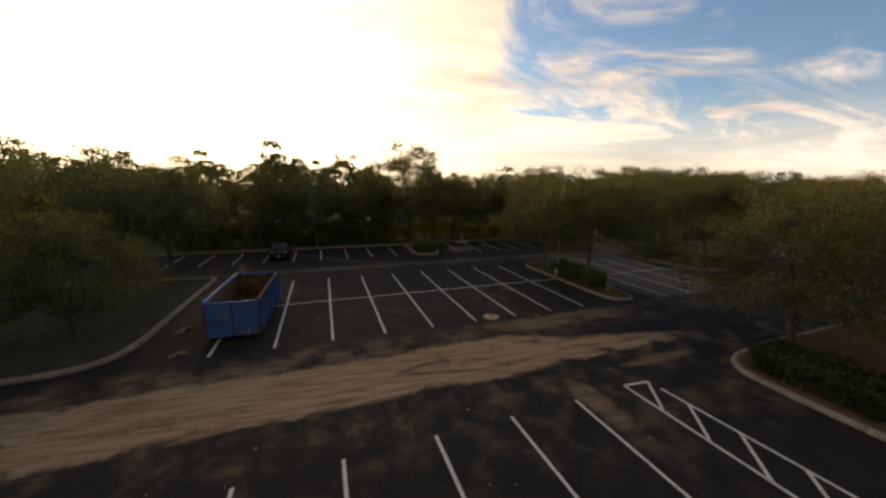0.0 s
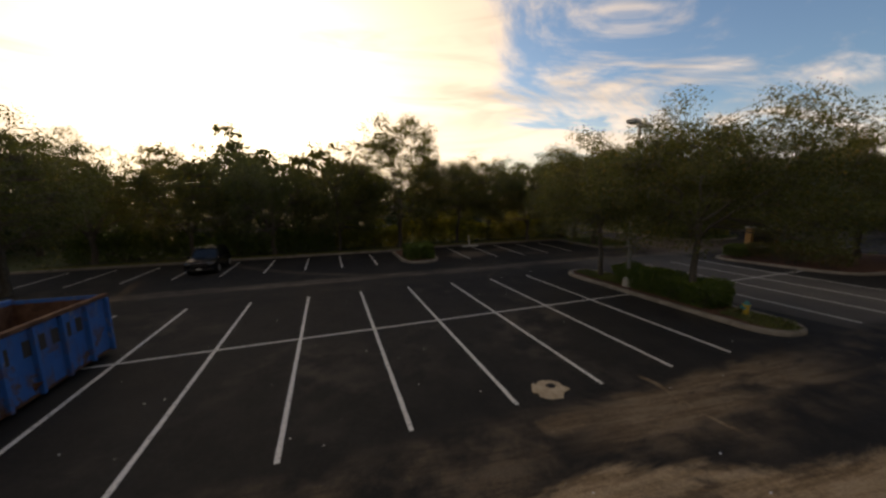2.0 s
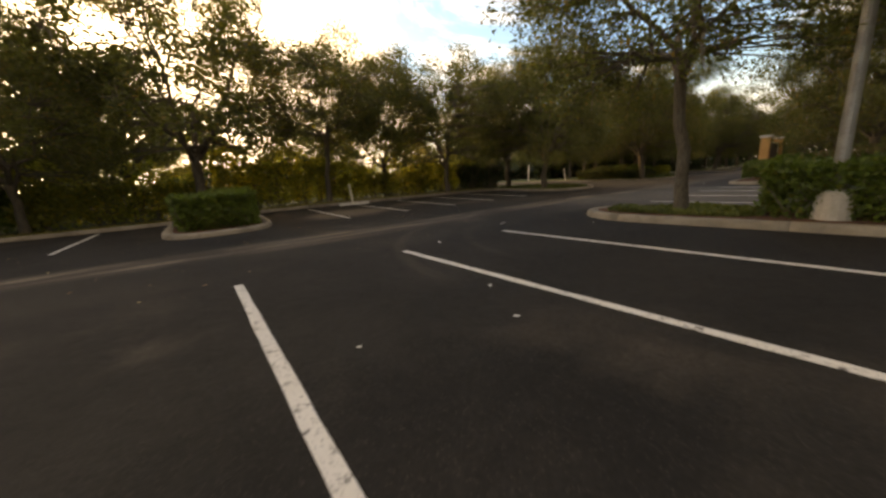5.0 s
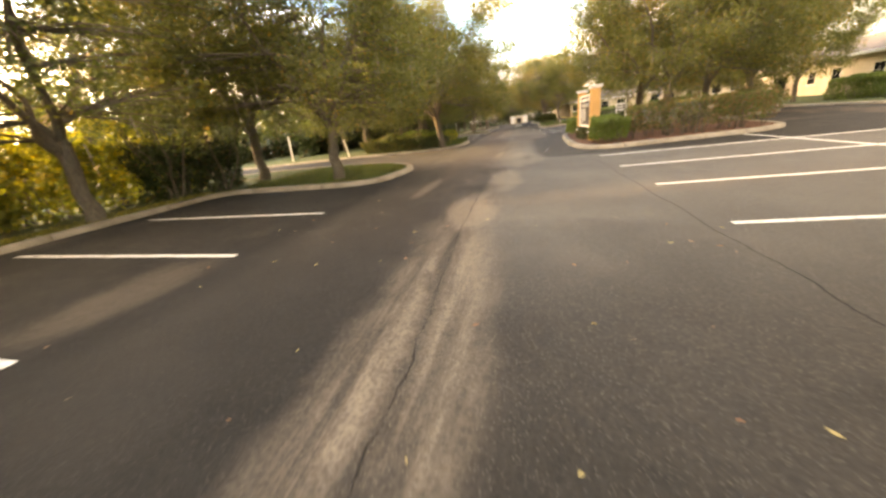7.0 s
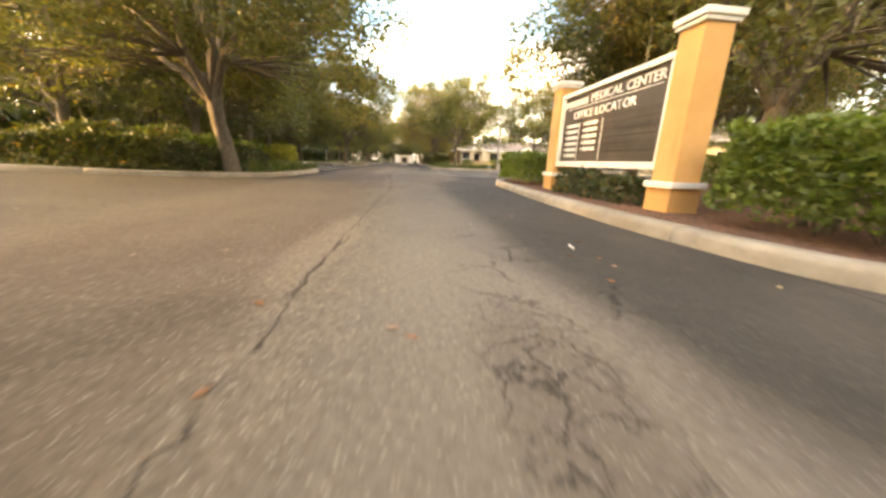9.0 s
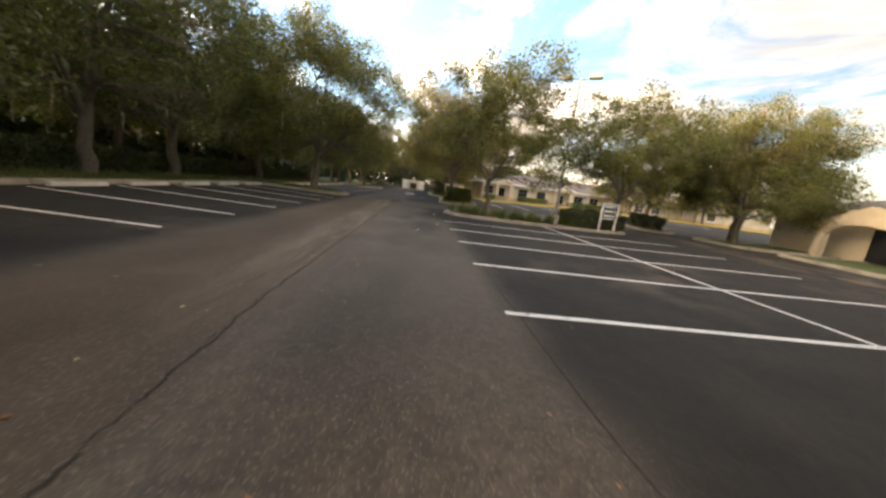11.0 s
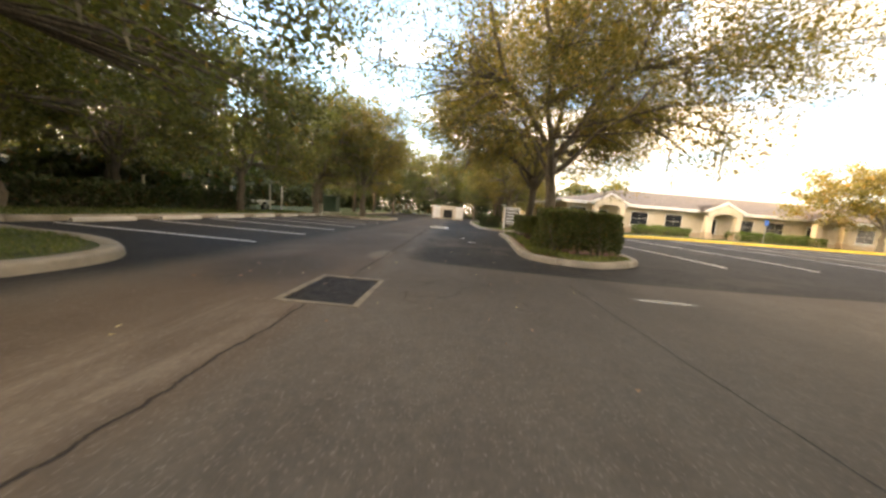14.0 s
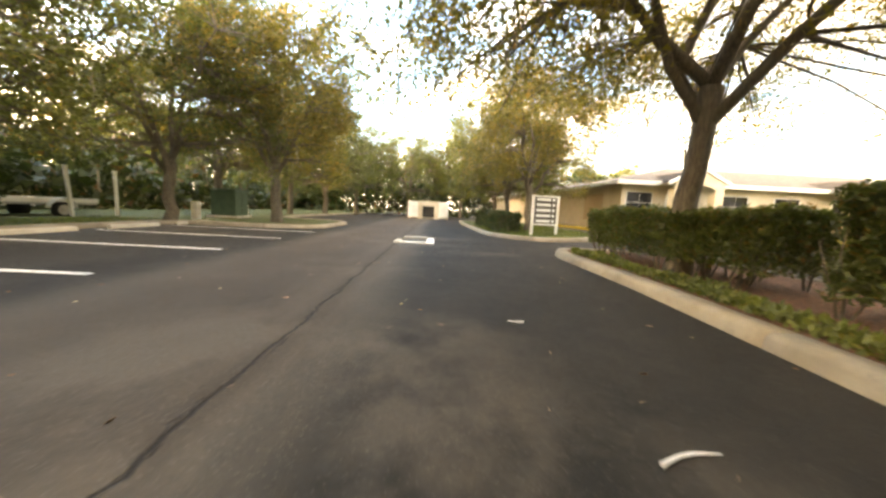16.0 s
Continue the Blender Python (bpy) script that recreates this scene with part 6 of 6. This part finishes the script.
def stick(x, y, rz, ln, seed):
    """A dry palm strand lying on the asphalt."""
    rng = np.random.default_rng(seed)
    vs, fs = [], []
    pts = bend(np.array([-ln / 2, 0, 0.012]), np.array([ln / 2, 0, 0.012]), rng, 6, 0.0, 0.0)
    pts[:, 1] += np.sin(np.linspace(0, 3, 6)) * ln * 0.10
    tube(vs, fs, pts, np.linspace(0.012, 0.005, 6), 5)
    ob = new("dry_strand", mesh_from("dry_strand", vs, fs, LITTER, True))
    ob.matrix_world = pose(x, y, ground_height(x, y), 0, 0, rz)
    return tagged(ob, "pale dry plant strand lying on the asphalt", "litter", "dry strands")


# ---- putting the place together ----
big_ground()
lot()
stripes()
beds()
drain_grate()
broken_drain()
broken_patch(6.68, -5.93)
cardboard(-9.56, -5.6, 20, 0.7, 0.35, 5, "crumpled tan cardboard on the asphalt beside the skip")
cardboard(-10.3, -2.6, 70, 0.8, 0.4, 8, "flattened brown cardboard beside the skip")
skip_container()
suv("car", "dark sport utility car parked nose out in the north row", pose(-7.47, 16.2, 0), CARPAINT)
hydrant(17.86, -4.4)
office_sign()
small_sign(63.5, -3.4, -78, 1.0, 0.75, 1.55, 3, "white-framed direction board with slate strips on two posts")
small_sign(92.7, 3.5, -76, 1.15, 0.55, 1.75, 5, "white-framed office board with dark strips in the grass")
light_pole(17.19, 0.9, 8.9, 20)
light_pole(64.77, -0.7, 8.5, 60)
light_pole(26.0, -20.0, 8.6, 20)
marker_post(15.42, 19.15)
wheel_stop(15.45, 18.98, True)
for i in range(7):
    wheel_stop(75.6 + S * i, 18.45)
for i in range(5):
    wheel_stop(56.2 + S * i, 18.4)
offices()
clinic()
bin_enclosure()
transformer(96.3, 19.6)
pedestal(93.3, 19.3, 0.75)
pedestal(99.5, 20.6, 0.6)
for x, y, h, tl in ((91.0, 22.3, 1.9, -4.0), (93.0, 22.5, 1.9, 0.0), (43.7, 28.7, 2.1, 4.0), (41.3, 21.7, 1.3, -14.0), (89.0, 24.0, 1.5, 0.0), (84.5, 26.0, 1.6, 0.0)):
    thin_post(x, y, h, tilt=tl)
brick_office(58, 66, 30, 12, 3.2, "low red brick office across the street")
brick_office(100, 64, 34, 14, 3.4, "long brick office seen between trunks")
brick_office(14, 68, 26, 12, 3.4, "brick building behind the north trees")
suv("car", "white sport utility car parked by the street", pose(90.5, 43.6, 0, 0, 0, 90), WHITECAR)
suv("car", "pale car standing on the street beyond the hedge", pose(62.0, 48.2, 0, 0, 0, -90), WHITECAR)

multi_stem(26.0, 20.5, 401)
multi_stem(27.9, 20.3, 402)
trailer(91.0, 24.0, 80)
access_sign(94.2, -17.6, 0.75)
for k, (x, y, a, ln) in enumerate(((56.05, 7.72, -18, 0.30), (58.1, 6.95, -25, 0.24), (14.6, 6.6, 20, 0.3), (81.2, 7.6, 80, 0.15), (79.4, 7.24, -78, 0.34), (62.4, 6.9, 30, 0.2), (11.9, 5.9, 60, 0.25), (33.6, 7.1, -20, 0.2))):
    stick(x, y, a, ln, 500 + k)

# ---- trees ----
KINDS = [
    # label, seed, height, spread, fork, trunk, leaves' material, leaves, leaf, clumps, moss, limbs, low
    ("straight-trunked oak with a high dark green crown", 11, 10.6, 5.7, 4.5, 0.16, OAK, 52000, 0.14, 330, 90, 6, 0.6),
    ("tall live oak with sunlight tinted into its leaves and grey moss", 23, 11.0, 5.0, 3.0, 0.24, OAK_WARM, 48000, 0.145, 330, 150, 6, -1.0),
    ("dense dark live oak with a broad crown", 37, 11.5, 5.2, 2.6, 0.22, OAK_COOL, 28000, 0.165, 420, 40, 6, 1.0),
    ("slender young oak with an open feathery crown", 41, 9.4, 4.6, 2.5, 0.14, OAK, 48000, 0.135, 340, 20, 6, 2.2),
    ("broad old oak with arching limbs and hanging moss", 59, 11.5, 6.0, 2.7, 0.23, OAK, 110000, 0.125, 520, 180, 8, 0.4),
    ("low-branching oak with foliage almost to the ground", 67, 9.6, 5.4, 1.6, 0.22, OAK, 32000, 0.165, 380, 40, 6, 1.3),
    ("green oak of the verge with a full crown", 73, 10.5, 4.8, 2.6, 0.19, OAK, 32000, 0.165, 420, 60, 6, 0.9),
    ("tall mossy oak rising behind the clipped hedge", 97, 11.2, 7.2, 3.4, 0.19, OAK_WARM, 100000, 0.11, 520, 260, 8, -0.8),
    ("low rounded yellow-green tree by the office front", 107, 6.6, 4.8, 1.7, 0.17, OAK_WARM, 14000, 0.22, 170, 0, 6, 0.3),
]
OAKS = [oak(k[0], k[1], k[2], k[3], k[4], k[5], k[6], k[7], k[8], k[9], k[10], k[11], k[12]) for k in KINDS]
FIRST = set()


def plant(kind, x, y, turn=0.0, size=1.0, z=None):
    h = ground_height(x, y) + 0.1 if z is None else z
    m = pose(x, y, h, 0, 0, turn) @ Matrix.Diagonal((size, size, size, 1))
    if kind not in FIRST:
        FIRST.add(kind)
        OAKS[kind].matrix_basis = m
        return OAKS[kind]
    o = copy_thing(OAKS[kind], m)
    o.matrix_basis = m
    return o


TREES = [
    # first lot: island, west, south
    (0, 17.75, 3.4, 10, 0.82), (0, 17.8, -2.2, 120, 0.86), (5, -14.8, -2.4, 30, 0.66), (2, -18.5, 5.5, 120, 0.86), (5, -22.0, -4.0, 60, 0.84), (2, -16.0, 12.0, 60, 0.86),
    (5, 18.8, -14.6, 200, 0.88), (2, 27.0, -16.0, 15, 0.85), (5, 33.0, -18.0, 0, 0.9), (2, 24.0, -24.0, 0, 0.85),
    # north verge
    (2, -17.0, 21.5, 0, 0.9), (6, -10.2, 21.8, 50, 0.9), (2, -3.8, 21.4, 90, 0.82), (6, 2.2, 21.6, 140, 0.77), (6, 8.2, 21.4, 200, 1.20), (0, 14.5, 20.6, 250, 0.87),
    (3, 19.2, 22.0, 290, 1.0), (2, 23.2, 20.1, 20, 0.84), (4, 28.6, 15.4, 130, 0.82), (2, 30.4, 20.5, 10, 0.94), (2, 33.0, 27.0, 60, 0.98),
    (2, -8.0, 29.0, 10, 0.87), (6, 5.0, 30.0, 80, 0.85),
    # sign island and clinic
    (4, 37.7, 0.8, 40, 0.86), (1, 41.8, 0.9, 100, 0.85), (1, 44.0, -3.6, 160, 0.8), (6, 49.5, -12.0, 220, 0.75), (1, 45.4, -6.8, 10, 0.85),
    # east verge
    (4, 42.5, 14.3, 30, 0.92), (2, 48.4, 17.4, 80, 0.9), (2, 46.5, 22.5, 0, 1.0), (2, 53.0, 28.5, 0, 1.0), (6, 61.0, 29.0, 70, 1.0), (2, 69.0, 28.0, 20, 1.0), (6, 77.5, 29.0, 90, 1.0), (2, 86.0, 29.5, 140, 1.0), (2, 52.8, 21.0, 100, 1.0), (2, 59.0, 20.8, 10, 1.0), (2, 64.8, 21.6, 60, 1.05), (4, 69.85, 15.5, 200, 0.98), (2, 75.5, 22.0, 40, 1.0),
    (6, 82.0, 24.8, 300, 0.95), (6, 85.2, 20.8, 90, 0.9), (2, 91.4, 19.0, 10, 0.9), (1, 93.8, 15.9, 60, 0.9), (2, 98.5, 21.5, 160, 1.0), (6, 105.0, 20.2, 200, 1.0), (2, 111.5, 19.5, 260, 1.0), (2, 118.0, 18.0, 0, 1.0),
    # lily island, long island, far island
    (3, 64.83, 3.7, 10, 0.97), (3, 64.3, -4.1, 110, 0.88), (4, 64.0, -12.2, 30, 0.72), (3, 69.8, -10.2, 60, 0.9), (7, 78.1, 4.62, 25, 0.95), (7, 83.7, 4.12, 80, 0.92), (1, 96.0, 3.3, 80, 0.8), (6, 101.5, 3.3, 10, 0.85), (6, 107.5, 3.2, 50, 0.95),
    (2, 122.5, 12.0, 10, 1.0), (6, 124.0, 5.0, 90, 1.05), (8, 91.0, -23.0, 40, 1.0), (8, 91.2, -35.0, 140, 1.05), (8, 66.5, -14.5, 40, 1.0),
]
for tree_row in TREES:
    plant(*tree_row)

# woods behind: simpler trees
WOODS = [oak("distant oak in the woods behind the lot", 71, 11.0, 5.2, 2.2, 0.26, OAK_COOL, 9000, 0.36, 200, 0, 5, group="woods"),
         oak("distant warm-toned oak in the woods", 83, 10.0, 4.8, 2.2, 0.24, OAK, 8500, 0.36, 190, 0, 5, group="woods")]
rng_w = random.Random(5)
spots = [(x + rng_w.uniform(-3, 3), y + rng_w.uniform(-2.5, 2.5)) for y in (37.0, 60.0) for x in range(-56, 150, 11)]
spots += [(-24 - rng_w.uniform(0, 26), -28 + 9.5 * k) for k in range(7)]
spots += [(x, -66 + rng_w.uniform(-3, 3)) for x in range(-40, 90, 14)] + [(134 + rng_w.uniform(-3, 8), y) for y in range(-24, 40, 9)]
spots += [(30 + 12 * k, -44 + rng_w.uniform(-4, 4)) for k in range(-4, 1)]
for k, (x, y) in enumerate(spots):
    if (2 < x < 33 and 33 < y < 42) or 46 < y < 55 or (33 < x < 42 and y < 46 and y > 20):
        continue
    src = WOODS[k % 2]
    m = pose(x, y, -0.05, 0, 0, rng_w.uniform(0, 360)) @ Matrix.Diagonal((*[rng_w.uniform(0.85, 1.25)] * 3, 1))
    if k < 2:
        src.matrix_basis = m
    else:
        o = copy_thing(src, m)
        o.matrix_basis = m

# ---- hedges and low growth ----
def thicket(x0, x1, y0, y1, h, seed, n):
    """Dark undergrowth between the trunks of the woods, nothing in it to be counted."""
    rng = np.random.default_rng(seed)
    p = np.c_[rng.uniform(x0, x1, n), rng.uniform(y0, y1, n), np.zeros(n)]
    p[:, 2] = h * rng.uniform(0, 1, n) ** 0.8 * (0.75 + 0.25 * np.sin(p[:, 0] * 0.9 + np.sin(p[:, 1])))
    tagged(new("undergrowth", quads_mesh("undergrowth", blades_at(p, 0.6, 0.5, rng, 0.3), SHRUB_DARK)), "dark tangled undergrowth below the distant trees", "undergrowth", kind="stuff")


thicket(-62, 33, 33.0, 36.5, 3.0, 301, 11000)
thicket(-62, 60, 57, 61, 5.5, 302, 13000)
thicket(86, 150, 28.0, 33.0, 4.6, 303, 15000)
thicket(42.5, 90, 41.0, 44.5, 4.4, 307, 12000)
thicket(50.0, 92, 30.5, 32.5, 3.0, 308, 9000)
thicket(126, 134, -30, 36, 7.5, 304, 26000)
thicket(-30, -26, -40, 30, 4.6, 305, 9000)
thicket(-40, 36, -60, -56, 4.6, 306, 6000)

R = lambda x0, x1, y0, y1: rounded([(x0, y0), (x1, y0), (x1, y1), (x0, y1)], 0.35, 3)
hedge("clipped bright green box hedge on the small island", R(7.35, 9.7, 13.4, 15.9), 1.12, SHRUB, 1, 0.10, 800)
hedge("clipped broad-leaved hedge along the island", R(17.0, 18.6, -3.6, 1.9), 1.05, SHRUB, 2, 0.10, 750)
hedge("dark dense hedge on the south island", R(14.9, 17.6, -19.5, -14.8), 0.9, SHRUB_DARK, 3, 0.11, 500)
hedge("clipped fresh green hedge block before the office sign", R(32.5, 34.4, 3.9, 5.2), 0.98, SHRUB, 4, 0.075, 1000, gap=0.2)
hedge("clipped low hedge past the office sign", R(40.0, 43.2, 3.7, 5.2), 0.85, SHRUB, 5, 0.075, 900, gap=0.15)
hedge("tall loose hedge, brown and bare at its feet", R(33.0, 34.5, -1.6, 3.7), 1.35, SHRUB_THIN, 6, 0.08, 330, gap=0.3, top_wave=0.10)
hedge("clipped green hedge at the island's far corner", R(43.6, 46.2, -7.6, -5.2), 1.2, SHRUB, 15, 0.10, 400)
hedge("low leafy plants under the office sign board", R(35.7, 38.6, 4.5, 5.15), 0.4, SHRUB_DARK, 16, 0.08, 500, stems=False)
hedge("clipped dark hedge block at the island's end", R(76.1, 77.3, 2.9, 5.35), 1.38, SHRUB_MID, 7, 0.07, 1500, gap=0.2, top_wave=0.03)
hedge("clipped dark hedge beside the lane", R(79.0, 81.5, 3.0, 4.35), 1.28, SHRUB_MID, 19, 0.07, 1500, gap=0.25, top_wave=0.03)
hedge("clipped dark hedge with sparse feet beside the lane", R(82.1, 86.8, 3.0, 4.4), 1.08, SHRUB_MID, 17, 0.07, 1400, gap=0.3, top_wave=0.04)
hedge("clipped green hedge along the clinic front", R(42.4, 48.4, -14.6, -13.0), 1.3, SHRUB, 8, 0.11, 350)
hedge("low clipped hedge under the office windows", R(94.4, 95.6, -4.2, -2.2), 0.7, SHRUB, 9, 0.10, 350)
hedge("low clipped hedge under the office windows", R(94.4, 95.6, -12.0, -7.4), 0.7, SHRUB, 10, 0.10, 350)
hedge("low clipped hedge under the office windows", R(94.4, 95.6, -23.0, -15.6), 0.7, SHRUB, 11, 0.10, 350)
hedge("rounded dark hedge on the grassy island", R(93.8, 97.5, 4.2, 5.4), 0.9, SHRUB_DARK, 12, 0.10, 500)
hedge("rounded dark hedge on the grassy island", R(99.0, 104.0, 3.9, 5.2), 0.85, SHRUB_DARK, 13, 0.11, 400)
hedge("clipped dark hedge on its small island", R(68.0, 71.2, -10.8, -9.6), 0.9, SHRUB_DARK, 18, 0.11, 350)
hedge("dark hedge on the lamp island", R(63.6, 65.6, -4.8, -1.2), 0.9, SHRUB_DARK, 14, 0.09, 500)
for k, (x0, x1) in enumerate(((52.0, 63.5), (64.5, 74.0), (76.0, 88.5))):
    hedge("dark clipped hedge behind the north row", R(x0, x1, 21.6 + 0.2 * k, 22.9 + 0.2 * k), 0.95, SHRUB_DARK, 20 + k, 0.12, 300)
for k, x0 in enumerate((-19.0, -12.0, -5.0, 2.0, 9.0, 16.0, 22.0)):
    hedge("tall loose yellow-green shrubs behind the north row", R(x0, x0 + 6.6, 21.8, 23.6), (2.4, 1.6, 2.1, 1.9, 2.5, 1.7, 2.2)[k], SHRUB_YELLOW if k > 2 else SHRUB, 30 + k, 0.19, 150, top_wave=0.42, gap=0.1)
hedge("loose mixed shrubs on the verge by the side road", R(43.4, 49.6, 15.4, 18.4), 0.95, SHRUB, 40, 0.12, 330, top_wave=0.16)
hedge("low dark shrubs round the verge oak", R(41.5, 46.4, 14.5, 15.7), 0.6, SHRUB_DARK, 43, 0.11, 380, top_wave=0.12)
hedge("dark loose shrubs along the side road", R(41.3, 43.2, 15.9, 20.5), 0.95, SHRUB_MID, 44, 0.12, 320, top_wave=0.16)
hedge("reddish loose shrub on the verge", R(47.8, 49.8, 14.4, 15.6), 0.8, SHRUB_YELLOW, 41, 0.12, 330, top_wave=0.14)
hedge("dark shrubs under the trees of the grass tongue", R(25.6, 29.2, 20.2, 21.8), 1.7, SHRUB_DARK, 42, 0.14, 260, top_wave=0.2)

shrink = lambda pts, k: [(sum(p[0] for p in pts) / len(pts) + (x - sum(p[0] for p in pts) / len(pts)) * k, sum(p[1] for p in pts) / len(pts) + (y - sum(p[1] for p in pts) / len(pts)) * k) for x, y in pts]
low_cover("ground_cover", "low bright green creeping ground cover", rounded([(16.95, 1.9), (18.55, 1.9), (18.45, 4.55), (18.1, 5.1), (17.4, 5.15), (16.98, 4.65)], 0.5), COVER, 50, 1900, 0.17, 0.07, 0.8)
low_cover("ground_cover", "low green cover at the island's south end", rounded([(16.95, -3.8), (18.6, -3.8), (18.5, -5.8), (17.9, -6.2), (17.2, -6.1), (16.9, -5.4)], 0.4), COVER, 51, 700, 0.14, 0.085)
low_cover("ground_cover", "low green cover between kerb and hedge", rounded([(75.2, 4.6), (76.0, 5.6), (79.0, 5.3), (83.0, 4.95), (86.4, 4.9), (87.0, 4.5), (83.0, 4.55), (79.5, 4.75), (76.0, 4.5)], 0.3), COVER, 52, 1300, 0.20, 0.075, 0.7)
low_cover("ground_cover", "low green cover round the west end of the hedge", rounded([(75.1, 4.1), (75.4, 4.9), (76.3, 4.8), (76.3, 2.7), (75.9, 2.7)], 0.3), COVER, 53, 1100, 0.12, 0.07)
low_cover("grass_blades", "short mown grass on the rounded tongue", rounded([(27.8, 14.6), (28.3, 13.65), (30.6, 13.3), (32.0, 13.8), (33.3, 15.2), (33.7, 18.0), (33.7, 19.4), (27.8, 19.4)], 0.7), GRASSBLADE, 54, 700, 0.05, 0.09, 0.14, 1.2, "grass")
low_cover("grass_blades", "short mown grass along the verge edge", [(51.0, 19.1), (68.0, 19.1), (68.0, 21.4), (51.0, 21.4)], GRASSBLADE, 55, 260, 0.05, 0.10, 0.16, 1.2, "grass")
low_cover("grass_blades", "short mown grass on the kerbed tongue", rounded([(68.8, 14.6), (69.2, 13.75), (70.0, 13.4), (71.0, 13.6), (71.8, 14.8), (72.0, 18.6), (68.8, 18.6)], 0.6), GRASSBLADE, 56, 420, 0.05, 0.10, 0.15, 1.2, "grass")
low_cover("grass_blades", "short mown grass along the verge edge", [(72.9, 19.1), (91.4, 19.1), (91.4, 21.4), (72.9, 21.4)], GRASSBLADE, 57, 260, 0.05, 0.10, 0.16, 1.2, "grass")
low_cover("grass_blades", "short grass round the office board", rounded([(91.2, 3.2), (91.8, 5.0), (93.5, 5.7), (100, 5.9), (100, 1), (92.3, 1)], 0.4), GRASSBLADE, 58, 240, 0.05, 0.11, 0.16, 1.2, "grass")
low_cover("grass_blades", "yellowish grass edge behind the north kerb", [(-20.0, 19.85), (27.0, 19.85), (27.0, 20.6), (-20.0, 20.6)], GRASSDRY, 59, 420, 0.06, 0.12, 0.16, 1.2, "grass")
rng_p = random.Random(9)
for k in range(46):
    x, y = rng_p.uniform(63.3, 65.0) if k > 12 else rng_p.uniform(64.6, 65.8), rng_p.uniform(-3.0, 4.6) if k > 3 else 4.6 + 0.35 * k
    strap_clump("green strap-leaved lily clump in mulch", x, y, 100 + k, 60, rng_p.uniform(0.5, 0.8))
for k in range(16):
    x = 43.2 + k * 0.42
    strap_clump("green strap-leaved lily clump in mulch", x, 14.1 - 0.06 * k + rng_p.uniform(-0.3, 0.3) if k < 8 else 13.7 + rng_p.uniform(-0.2, 0.4), 200 + k, 45, 0.5)

# ---- small litter ----
rng_l = np.random.default_rng(77)
pts = np.c_[rng_l.uniform(-14, 100, 900), rng_l.uniform(5.5, 13.5, 900), np.full(900, 0.012)]
pts[:, 2] += [ground_height(x, y) for x, y in pts[:, :2]]
lv = leaves_at(pts, 0.075, 0.04, rng_l, 0.0)
lv[:, :, 2] = lv[:, :, 2] * 0.25 + 0.006
tagged(new("fallen_leaves", quads_mesh("fallen_leaves", lv, DRYLEAF)), "scattered brown and orange fallen leaves on the asphalt", "leaf litter", kind="stuff")
pts = np.c_[rng_l.uniform(-12, 18, 120), rng_l.uniform(-19, 5, 120), np.full(120, 0.012)]
lv = leaves_at(pts, 0.07, 0.05, rng_l, 0.0)
lv[:, :, 2] = lv[:, :, 2] * 0.2 + 0.006
tagged(new("paper_scraps", quads_mesh("paper_scraps", lv, LITTER)), "small pale scraps of litter on the asphalt", "litter", kind="stuff")
